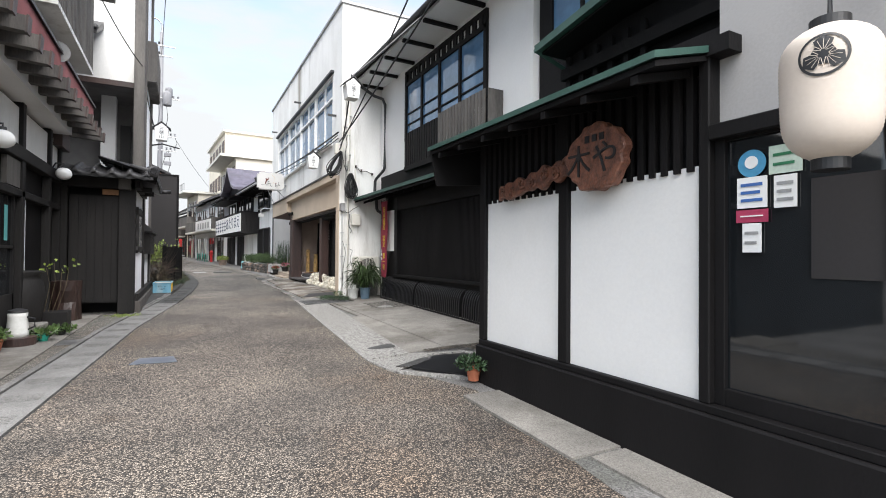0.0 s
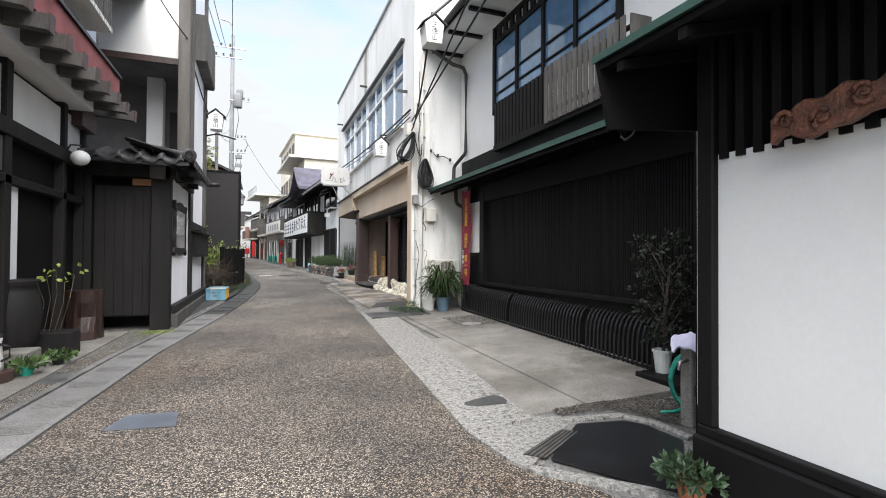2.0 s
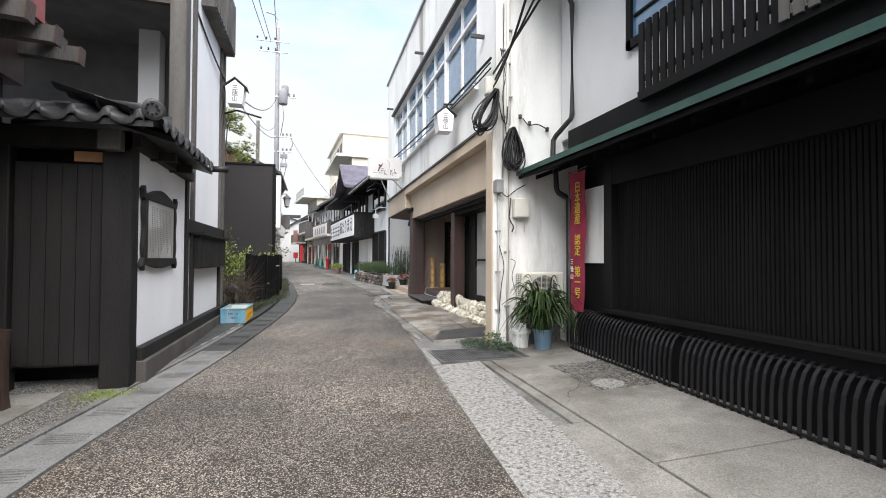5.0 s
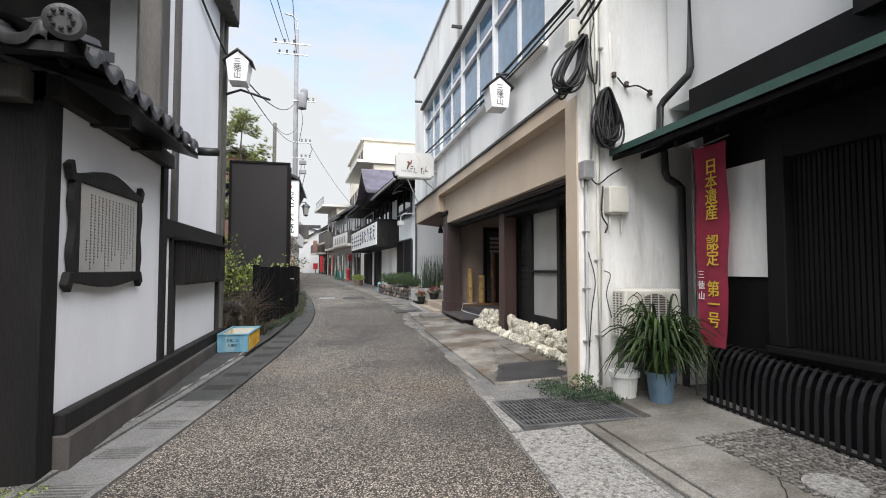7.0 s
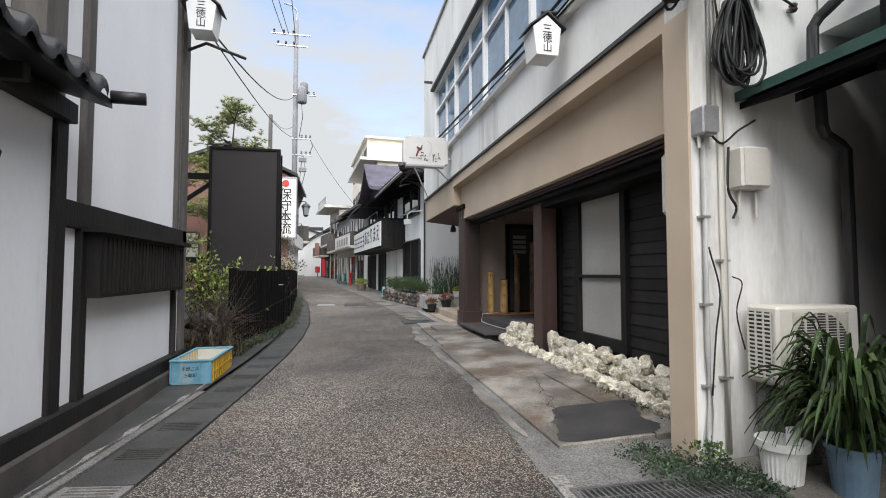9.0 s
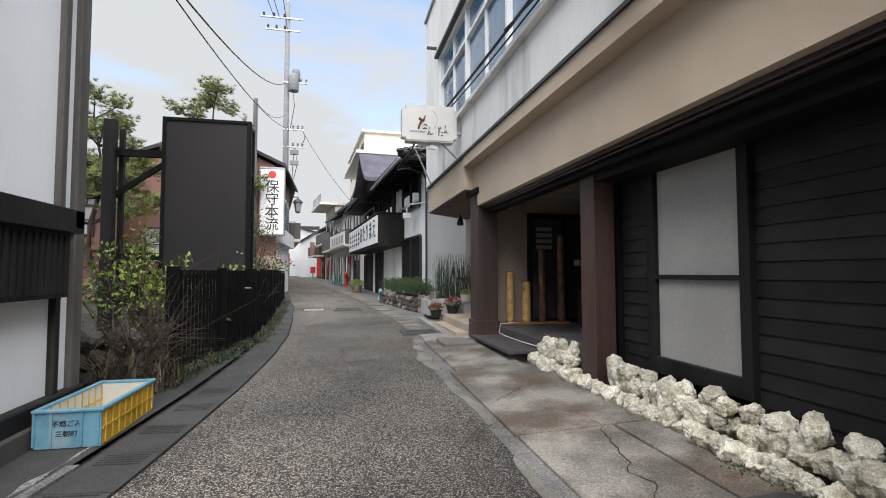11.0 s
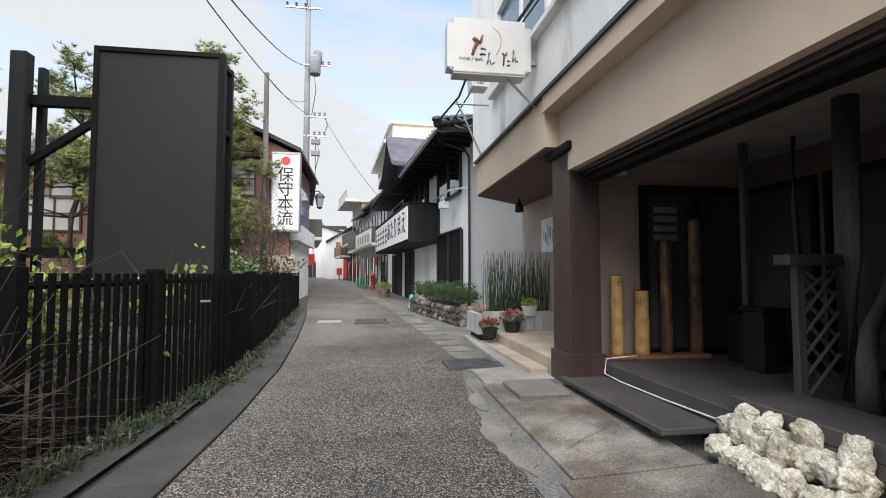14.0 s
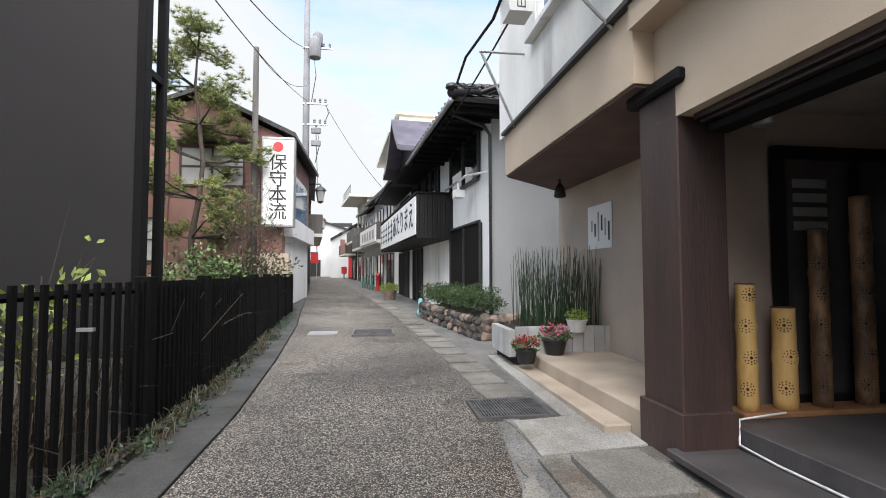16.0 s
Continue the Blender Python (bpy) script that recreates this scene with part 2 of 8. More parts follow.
M_RED = material("red_paint", (0.55, 0.03, 0.03), (0.45, 0.02, 0.025), 0.5, 0, 5, 60, 0.02)
M_PINKRED = material("faded_red_cloth", (0.31, 0.026, 0.062), (0.22, 0.018, 0.04), 0.9, 0, 4, 200, 0.1)
M_YELLOW = material("yellow_print", (0.75, 0.5, 0.05), None, 0.8, 0, 5, 60, 0.02)
M_CORAL = grit(vary(material("pale_coral_rock", (0.93, 0.88, 0.76), (0.52, 0.48, 0.38), 0.95, 0, 12, 60, 1.0, 0.5, stains=(0.26, 0.22, 0.11), stain_at=0.6), 0.75, 1.1), 140, 0.7, 1.2, 0.7)
M_LID_DARK = grit(vary(material("dark_gutter_concrete", (0.066, 0.066, 0.065), (0.036, 0.036, 0.035), 0.85, 0, 2.5, 90, 0.3, stains=(0.04, 0.042, 0.034), stain_at=0.58), 0.85, 1.15), 130, 0.75, 1.25)
M_STONE = vary(material("brown_field_stone", (0.26, 0.19, 0.15), (0.12, 0.095, 0.08), 0.9, 0, 6, 50, 0.6), 0.6, 1.4)
M_SOIL = material("dark_soil", (0.034, 0.027, 0.02), (0.016, 0.013, 0.01), 0.95, 0, 8, 60, 0.6)
M_LEAF = islands(material("green_leaves", (0.075, 0.12, 0.035), (0.04, 0.075, 0.02), 0.55, 0, 6, 40, 0.05), 0.55, 1.6)
M_LEAF_DARK = islands(material("dark_leaves", (0.035, 0.065, 0.028), (0.02, 0.04, 0.018), 0.5, 0, 6, 40, 0.05), 0.55, 1.6)
M_LEAF_BRIGHT = islands(material("bright_leaves", (0.26, 0.33, 0.055), (0.14, 0.2, 0.035), 0.55, 0, 6, 40, 0.05), 0.6, 1.4)
M_PINE = islands(material("pine_needles", (0.25, 0.265, 0.08), (0.085, 0.115, 0.04), 0.6, 0, 3, 40, 0.05), 0.4, 1.6)
M_DRY = islands(material("dry_grass", (0.12, 0.092, 0.055), (0.055, 0.045, 0.026), 0.8, 0, 6, 40, 0.05), 0.5, 1.4)
M_FLOWER = islands(material("pink_flowers", (0.75, 0.14, 0.28), (0.55, 0.05, 0.13), 0.6, 0, 6, 40, 0.05), 0.6, 1.5)
M_BARK = material("bark", (0.09, 0.065, 0.05), (0.04, 0.03, 0.025), 0.95, 0, 12, 60, 0.8, 0.6, 0.3)
M_TERRA = material("terracotta", (0.36, 0.12, 0.06), (0.27, 0.09, 0.045), 0.8, 0, 6, 60, 0.1)
M_BLUE = material("faded_blue_plastic", (0.17, 0.36, 0.46), (0.1, 0.25, 0.34), 0.5, 0, 6, 50, 0.05, stains=(0.35, 0.4, 0.42), stain_at=0.66)
M_YPLASTIC = material("faded_yellow_plastic", (0.6, 0.38, 0.05), (0.45, 0.27, 0.03), 0.5, 0, 6, 50, 0.05)
M_BLUEPOT = material("blue_pot_plastic", (0.12, 0.19, 0.26), None, 0.5, 0, 6, 50, 0.05)
M_WHITEPOT = material("white_pot_plastic", (0.7, 0.7, 0.68), (0.55, 0.55, 0.52), 0.45, 0, 5, 50, 0.05)
M_BLACKPOT = material("black_pot_plastic", (0.02, 0.02, 0.02), None, 0.5, 0, 5, 50, 0.05)
M_BAMBOO = material("cut_bamboo", (0.66, 0.43, 0.17), (0.46, 0.27, 0.09), 0.4, 0, 5, 50, 0.08, 0.6, 0.3, stains=(0.3, 0.16, 0.06), stain_at=0.68)
M_PAPER = material("lantern_paper", (0.64, 0.56, 0.485), (0.57, 0.49, 0.42), 0.8, 0, 3, 50, 0.05)
M_CARVED = material("carved_brown_wood", (0.2, 0.078, 0.045), (0.06, 0.025, 0.017), 0.5, 0, 14, 60, 0.9, 0.6)
M_TEAL = material("teal_plastic", (0.02, 0.3, 0.22), None, 0.5, 0, 5, 50, 0.02)
M_ORANGE = material("orange_wood_strip", (0.34, 0.17, 0.075), (0.22, 0.11, 0.05), 0.7, 0, 5, 50, 0.05)
M_STEP = material("tan_step_concrete", (0.46, 0.38, 0.3), (0.33, 0.27, 0.21), 0.85, 0, 2, 60, 0.15)
M_RAIL = material("brown_black_metal", (0.05, 0.034, 0.034), (0.028, 0.02, 0.02), 0.3, 0, 2, 60, 0.03)
M_FENCE = material("black_fence_wood", (0.008, 0.0078, 0.008), (0.0045, 0.0044, 0.0045), 0.75, 0, 3, 70, 0.25, 0.8, 0.3, spec=0.08)
M_DECK = material("dark_deck_boards", (0.1, 0.09, 0.09), (0.05, 0.045, 0.045), 0.6, 0, 3, 70, 0.25, 0.7, 0.3)
M_BLOCK = vary(material("grey_block", (0.5, 0.5, 0.49), (0.38, 0.38, 0.37), 0.9, 0, 4, 80, 0.3), 0.85, 1.12)
M_REDWASH = material("faded_red_board", (0.3, 0.09, 0.09), (0.2, 0.06, 0.06), 0.8, 0, 4, 60, 0.1)


# ---- helpers of this scene ----
def gz(y):
    """Height of the gently rising street."""
    return 0.017 * y


WORLD_PARENT = {}


def thing(name, at, label, category, group="", turn=0.0, local=False):
    """An Empty at a thing's base. Parts come in world coordinates, or in the thing's own if local."""
    e = new(name)
    e.matrix_basis = pose(*at, 0, 0, turn)
    e.empty_display_size = 0.1
    WORLD_PARENT[e] = None if local else e.matrix_basis.inverted()
    return tagged(e, label, category, group)


def finish(bm, name, mat, smooth=False, bev=0.0):
    if bev:
        bmesh.ops.bevel(bm, geom=list(bm.edges), offset=bev, segments=1, affect="EDGES", clamp_overlap=True)
    me = bpy.data.meshes.new(name)
    bm.to_mesh(me)
    bm.free()
    me.materials.append(mat)
    if smooth:
        me.polygons.foreach_set("use_smooth", [True] * len(me.polygons))
    return me


def part(name, bm, mat, parent=None, label="", smooth=False, bev=0.0):
    """Links a bmesh as one mesh object under a thing or a part."""
    ob = new(name, finish(bm, name, mat, smooth, bev))
    if parent is not None:
        ob.parent = parent
        inv = WORLD_PARENT.get(parent)
        if inv is not None:
            ob.matrix_parent_inverse = inv
    if label:
        ob["label"] = label
    return ob


def piece(name, me, parent, m):
    """One more object on shared mesh data, at the pose m."""
    ob = new(name, me)
    ob.matrix_basis = m
    ob.parent = parent
    inv = WORLD_PARENT.get(parent)
    if inv is not None:
        ob.matrix_parent_inverse = inv
    return ob


def setting(name, bm, mat, label, category, smooth=False, bev=0.0):
    return tagged(part(name, bm, mat, None, "", smooth, bev), label, category, kind="structure")


def box(x0, x1, y0, y1, z0, z1, bm=None, m=None):
    bm = bm or bmesh.new()
    t = Matrix.LocRotScale(((x0 + x1) / 2, (y0 + y1) / 2, (z0 + z1) / 2), None, (abs(x1 - x0), abs(y1 - y0), abs(z1 - z0)))
    bmesh.ops.create_cube(bm, size=1, matrix=(m @ t) if m else t)
    return bm


def tube(points, r, n=8, bm=None, r_end=None, cap=True):
    """A round bar along points."""
    bm = bm or bmesh.new()
    pts = [Vector(p) for p in points]
    rings = []
    for i, p in enumerate(pts):
        d = (pts[min(i + 1, len(pts) - 1)] - pts[max(i - 1, 0)]).normalized()
        q = d.to_track_quat("Z", "Y").to_matrix()
        rr = r if r_end is None else r + (r_end - r) * i / (len(pts) - 1)
        rings.append([bm.verts.new(p + q @ Vector((rr * math.cos(6.28318 * k / n), rr * math.sin(6.28318 * k / n), 0))) for k in range(n)])
    for a, b in zip(rings, rings[1:]):
        for k in range(n):
            bm.faces.new((a[k], a[(k + 1) % n], b[(k + 1) % n], b[k]))
    if cap:
        bm.faces.new(rings[0][::-1])
        bm.faces.new(rings[-1])
    return bm


def lathe(profile, at, n=20, bm=None):
    """Profile of (radius, height) turned about the upright through at."""
    bm = bm or bmesh.new()
    rings = [[bm.verts.new((at[0] + r * math.cos(6.28318 * k / n), at[1] + r * math.sin(6.28318 * k / n), at[2] + z)) for k in range(n)] for r, z in profile]
    for a, b in zip(rings, rings[1:]):
        for k in range(n):
            bm.faces.new((a[k], a[(k + 1) % n], b[(k + 1) % n], b[k]))
    bm.faces.new(rings[0][::-1])
    bm.faces.new(rings[-1])
    return bm


def prism(outline, d, axis="x", at=0.0, bm=None):
    """A flat outline (two coordinates) with thickness d along an axis, starting at 'at'."""
    bm = bm or bmesh.new()

    def put(p, s):
        return {"x": (s, p[0], p[1]), "y": (p[0], s, p[1]), "z": (p[0], p[1], s)}[axis]
    a = [bm.verts.new(put(p, at)) for p in outline]
    b = [bm.verts.new(put(p, at + d)) for p in outline]
    bm.faces.new(a[::-1])
    bm.faces.new(b)
    for k in range(len(a)):
        bm.faces.new((a[k], a[(k + 1) % len(a)], b[(k + 1) % len(a)], b[k]))
    bmesh.ops.recalc_face_normals(bm, faces=list(bm.faces))
    return bm


def ribbon(left, right, lift=0.0, step=1.0, thick=0.0, bm=None, fall=0.0):
    """A ground strip between two lines x(y), draped on the street's slope."""
    bm = bm or bmesh.new()
    y0, y1 = max(left[0][1], right[0][1]), min(left[-1][1], right[-1][1])
    n = max(1, round((y1 - y0) / step))
    rows = []
    for i in range(n + 1):
        y = y0 + (y1 - y0) * i / n
        rows.append([bm.verts.new((along(line, y), y, gz(y) + lift + up)) for line, up in ((left, 0.0), (right, fall))])
    for a, b in zip(rows, rows[1:]):
        bm.faces.new((a[0], a[1], b[1], b[0]))
    if thick:
        r = bmesh.ops.extrude_face_region(bm, geom=list(bm.faces))
        for v in r["geom"]:
            if isinstance(v, bmesh.types.BMVert):
                v.co.z -= thick
        bmesh.ops.recalc_face_normals(bm, faces=list(bm.faces))
    return bm


def along(line, y):
    for (xa, ya), (xb, yb) in zip(line, line[1:]):
        if y <= yb:
            return xa + (xb - xa) * (y - ya) / (yb - ya)
    return line[-1][0]


def leaves(bm, centre, spread, count, size, rng, up=0.3, long=1.8):
    """Many small folded leaves scattered in an ellipsoid."""
    for _ in range(count):
        while True:
            p = Vector((rng.uniform(-1, 1), rng.uniform(-1, 1), rng.uniform(-1, 1)))
            if p.length < 1:
                break
        c = Vector(centre) + Vector((p.x * spread[0], p.y * spread[1], p.z * spread[2]))
        d = (p + Vector((rng.gauss(0, 0.5), rng.gauss(0, 0.5), rng.gauss(up, 0.5)))).normalized()
        s = size * rng.uniform(0.6, 1.3)
        side = d.cross(Vector((rng.gauss(0, 1), rng.gauss(0, 1), rng.gauss(0, 1)))).normalized() * s * 0.5
        nrm = d.cross(side).normalized() * s * 0.15
        a, b = bm.verts.new(c), bm.verts.new(c + d * s * long)
        e, f = bm.verts.new(c + d * s * long * 0.5 + side + nrm), bm.verts.new(c + d * s * long * 0.5 - side + nrm)
        bm.faces.new((a, e, b))
        bm.faces.new((a, b, f))


def blades(bm, centre, radius, count, height, width, rng, droop=0.6):
    """Arching strap leaves or grass from one root."""
    for _ in range(count):
        a = rng.uniform(0, 6.283)
        r0 = radius * math.sqrt(rng.random())
        root = Vector(centre) + Vector((r0 * math.cos(a * 3.1), r0 * math.sin(a * 3.1), 0))
        h, reach = height * rng.uniform(0.6, 1.1), droop * height * rng.uniform(0.3, 1.1)
        out, sd = Vector((math.cos(a), math.sin(a), 0)), Vector((-math.sin(a), math.cos(a), 0)) * width * 0.5
        prev = None
        for k in range(5):
            u = k / 4
            p = root + out * reach * u * u + Vector((0, 0, h * (u - 0.45 * droop * u ** 3)))
            w = sd * (1 - u ** 2 * 0.9)
            cur = (bm.verts.new(p - w), bm.verts.new(p + w))
            if prev:
                bm.faces.new((prev[0], prev[1], cur[1], cur[0]))
            prev = cur


def arching(bm, centre, radius, count, height, reach, width, rng):
    """Long strap leaves that rise from one root and bow over to hang down."""
    for _ in range(count):
        a, r0 = rng.uniform(0, 6.283), radius * math.sqrt(rng.random())
        out, side = Vector((math.cos(a), math.sin(a), 0)), Vector((-math.sin(a), math.cos(a), 0))
        root = Vector(centre) + out * r0
        h, far, fall = height * rng.uniform(0.7, 1.1), reach * rng.uniform(0.5, 1.1), rng.uniform(0.3, 1.0)
        bend, prev = rng.uniform(-0.12, 0.12), None
        for k in range(8):
            u = k / 7
            p = root + out * far * u ** 1.3 + side * bend * u * u * reach + Vector((0, 0, h * (2.0 * u - (1.0 + fall) * u ** 2.2)))
            w = side * width * 0.5 * (0.55 + 0.9 * u) * (1 - u ** 3)
            cur = (bm.verts.new(p - w), bm.verts.new(p + Vector((0, 0, -0.3 * width))), bm.verts.new(p + w))
            if prev:
                bm.faces.new((prev[0], prev[1], cur[1], cur[0]))
                bm.faces.new((prev[1], prev[2], cur[2], cur[1]))
            prev = cur


def lettering(text, size, m, mat, parent, depth=0.004, name="lettering", align="CENTER", bold=0.0):
    """Characters in the built-in font as a mesh part, facing the local +z of m."""
    cu = bpy.data.curves.new(name, "FONT")
    cu.body, cu.size, cu.extrude, cu.align_x, cu.align_y = text, size, depth, align, "CENTER"
    cu.resolution_u, cu.offset = 3, bold * size
    tmp = new(name + "_draft", cu)
    me = bpy.data.meshes.new_from_object(tmp)
    bpy.data.objects.remove(tmp)
    me.materials.clear()
    me.materials.append(mat)
    me.transform(m)
    ob = new(name, me)
    ob.parent = parent
    inv = WORLD_PARENT.get(parent)
    if inv is not None:
        ob.matrix_parent_inverse = inv
    return ob


def facing(x, y, z, way):
    """Pose for lettering that faces -y ("s"), -x ("w") or +x ("e")."""
    return pose(x, y, z, 90, 0, {"s": 0, "w": -90, "e": 90}[way])



# ---- ground ----
LEFT_EDGE = [(-1.9, -12), (-1.55, -2), (-1.08, 4.3), (-0.61, 9.2), (-0.05, 12.8), (0.22, 15.0), (0.42, 17.0), (0.53, 18.9), (0.54, 21.0), (0.41, 23.5), (0.1, 27.5), (-0.27, 30.7), (-1.4, 41.5), (-3.6, 60), (-6, 75)]
RIGHT_EDGE = [(2.15, -12), (2.15, 1.9), (2.5, 4.0), (1.95, 5.6), (2.2, 9), (2.45, 12.4), (2.62, 14.5), (2.6, 19.0), (2.85, 20.8), (2.75, 22.7), (2.3, 29.1), (0.6, 44.5), (-1.4, 60), (-3.4, 75)]


def shifted(line, d):
    return [(x + d, y) for x, y in line]


bm = bmesh.new()
for xa, xb in ((-400, -60), (-60, 60), (60, 400)):
    for ya, yb in ((-400, -40), (-40, 80), (80, 500)):
        bm.faces.new([bm.verts.new((x, y, gz(min(max(y, -40), 80)) - 0.045)) for x, y in ((xa, ya), (xb, ya), (xb, yb), (xa, yb))])
setting("ground", bm, M_KERB, "grey weathered concrete ground under and around the houses", "ground")
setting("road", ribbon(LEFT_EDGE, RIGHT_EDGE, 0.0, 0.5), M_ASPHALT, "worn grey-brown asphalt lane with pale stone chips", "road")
setting("gutter", ribbon(shifted(LEFT_EDGE, -0.5), shifted(LEFT_EDGE, 0.02), -0.03, 0.5), M_SOIL, "dark roadside gutter under concrete lids", "gutter")
setting("pavement_left", ribbon([(-2.4, -12), (-2.4, 12.3)], shifted(LEFT_EDGE, -0.5), 0.012, 0.5), aggregate("gravelly_asphalt", (0.055, 0.054, 0.052), (0.11, 0.107, 0.1), 110), "grey gravelly asphalt strip beside the gutter", "pavement")
setting("pavement_left_far", ribbon([(-2.4, 12.3), (-2.4, 16.3), (-1.2, 16.6), (-1.0, 30), (-2.4, 41.5), (-5, 60), (-7.5, 75)], [(x, y) for x, y in [(along(LEFT_EDGE, 12.3) - 0.5, 12.3)] + shifted(LEFT_EDGE, -0.5) if y >= 12.3], 0.012, 0.5), M_LID_DARK, "dark weathered concrete strip beside the gutter", "pavement")
setting("terrace", ribbon([(-2.6, 4), (-2.6, 10.9)], [(-1.62, 4), (-1.3, 10.9)], 0.03, 0.5, 0.05), M_CONC, "pale concrete terrace in front of the old shop", "pavement")
setting("kerb_left", ribbon([p for p in shifted(LEFT_EDGE, -0.52) if p[1] < 17], [p for p in shifted(LEFT_EDGE, -0.45) if p[1] < 17], 0.018, 0.5, 0.06), M_KERB, "worn concrete kerb along the gutter lids", "kerb")
n = 90
lo, hi = [], []
for k in range(n + 1):
    y = 11.2 + 0.048 * k
    mid = along(LEFT_EDGE, y) - 0.56 + 0.03 * noise.noise(Vector((y * 2, 5, 0)))
    w = 0.03 * max(0.02, 0.35 + 1.3 * noise.noise(Vector((y * 4.1, 0, 7))))
    lo.append((mid - w, y))
    hi.append((mid + w * 0.8, y))
setting("mortar_line", ribbon(lo, hi, 0.02, 0.048, 0.008), M_CONC_PALE, "pale splashed mortar along the kerb", "mortar")
pavement = setting("pavement_right", ribbon(RIGHT_EDGE, [(5.2, -12), (5.2, 24), (4.9, 30), (3.4, 45), (2, 60), (0, 75)], 0.002, 0.5, 0, None, 0.03), M_KERB, "weathered concrete forecourt in front of the shops", "pavement")
setting("kerb_slope", ribbon([(1.95, 5.6), (2.2, 9), (2.38, 11.25)], [(2.5, 5.6), (2.82, 9), (2.97, 11.25)], 0.012, 0.3, 0.03, None, 0.03), M_CONC_PALE, "pale rough concrete slope along the lane", "pavement")
for xa, xb, ya, yb, mt in ((2.53, 3.1, 5.75, 9.0, M_CONC), (3.12, 4.55, 5.75, 8.2, M_CONC), (3.12, 4.55, 8.22, 10.6, M_CONC), (2.99, 3.1, 9.02, 11.25, M_CONC), (3.12, 4.55, 10.62, 11.25, M_CONC), (3.66, 4.55, 11.27, 12.2, M_CONC),
                           (2.75, 3.55, 12.75, 14.9, M_CONC_DARK), (2.75, 3.9, 14.93, 17.2, M_CONC_DARK), (2.85, 3.75, 17.23, 19.6, M_CONC_DARK), (3.57, 4.3, 12.75, 14.9, M_CONC_DARK),
                           (3.35, 3.75, 20.4, 23.2, M_CONC_LIGHT), (2.9, 3.7, 19.63, 20.38, M_CONC_LIGHT)):
    lift = 0.012 + 0.12 * (xa - 2.4) / 2.8
    part("slab", ribbon([(xa, ya), (xa + 0.01, yb)], [(xb, ya), (xb, yb)], lift, 0.5, 0.06, None, 0.12 * (xb - xa) / 2.8), mt, pavement, bev=0.006)
for xa, ya in ((2.22, 2.4), (2.3, 0.9), (2.25, -0.6)):
    part("slab", ribbon([(xa, ya), (xa + 0.05, ya + 1.46)], [(2.68, ya), (2.68, ya + 1.46)], 0.02, 0.5, 0.06), M_CONC, pavement)

part("apron", prism([(1.95, 5.6), (2.0, 5.05), (2.06, 4.86), (2.66, 4.26), (2.7, 4.33), (2.1, 4.93), (2.9, 5.62), (2.55, 5.75), (2.5, 5.6)], 0.03, "z", 0.076), M_CONC_PALE, pavement)
for ya, yb, xo, w in ((13.0, 14.6, 2.6, 0.1), (15.2, 17.0, 2.63, 0.13), (17.3, 18.6, 2.62, 0.2), (18.7, 19.6, 2.7, 0.16), (20.0, 21.2, 2.92, 0.14)):
    n = int((yb - ya) / 0.05)
    lo, hi = [], []
    for k in range(n + 1):
        y, fade = ya + 0.05 * k, max(0, math.sin(3.14159 * k / n)) ** 0.4
        mid = xo + 0.07 * noise.noise(Vector((y * 1.3, ya, 0)))
        lo.append((mid - w * fade * (0.4 + 0.5 * noise.noise(Vector((y * 2.6, 3, ya))) + 0.2 * noise.noise(Vector((y * 13, 1, ya)))), y))
        hi.append((mid + w * fade * (0.45 + 0.5 * noise.noise(Vector((y * 3.1, 9, ya))) + 0.2 * noise.noise(Vector((y * 15, 6, ya)))), y))
    part("patch", ribbon(lo, hi, 0.016, 0.05, 0.02), M_CONC, pavement, "pale broken mortar at the lane's edge")
M_TAR = material("dark_tar_patch", (0.045, 0.043, 0.043), (0.022, 0.021, 0.022), 0.75, 0, 2.2, 70, 0.3, stains=(0.12, 0.11, 0.1), stain_at=0.66)
for x0, x1, y0, y1, skew, mt, lb in ((2.8, 3.68, 12.78, 13.62, 0.22, M_TAR, "dark tar patch on the forecourt"),):
    lo, hi = [], []
    n = int((y1 - y0) / 0.03)
    for k in range(n + 1):
        y, u = y0 + (y1 - y0) * k / n, k / n
        pinch = 0.1 * abs(2 * u - 1) ** 6
        lo.append((x0 + skew * u + pinch + 0.1 * noise.noise(Vector((y * 4, x0, 1))) + 0.05 * noise.noise(Vector((y * 19, x0, 1))), y))
        hi.append((x1 + skew * u - pinch + 0.12 * noise.noise(Vector((y * 4, x1, 8))) + 0.05 * noise.noise(Vector((y * 17, x1, 8))), y))
    bm = ribbon(lo, hi, 0.0, 0.03)
    for v in bm.verts:
        v.co.z += 0.0165 + 0.12 * (v.co.x - 2.4) / 2.8
    part("patch", bm, mt, pavement, lb)
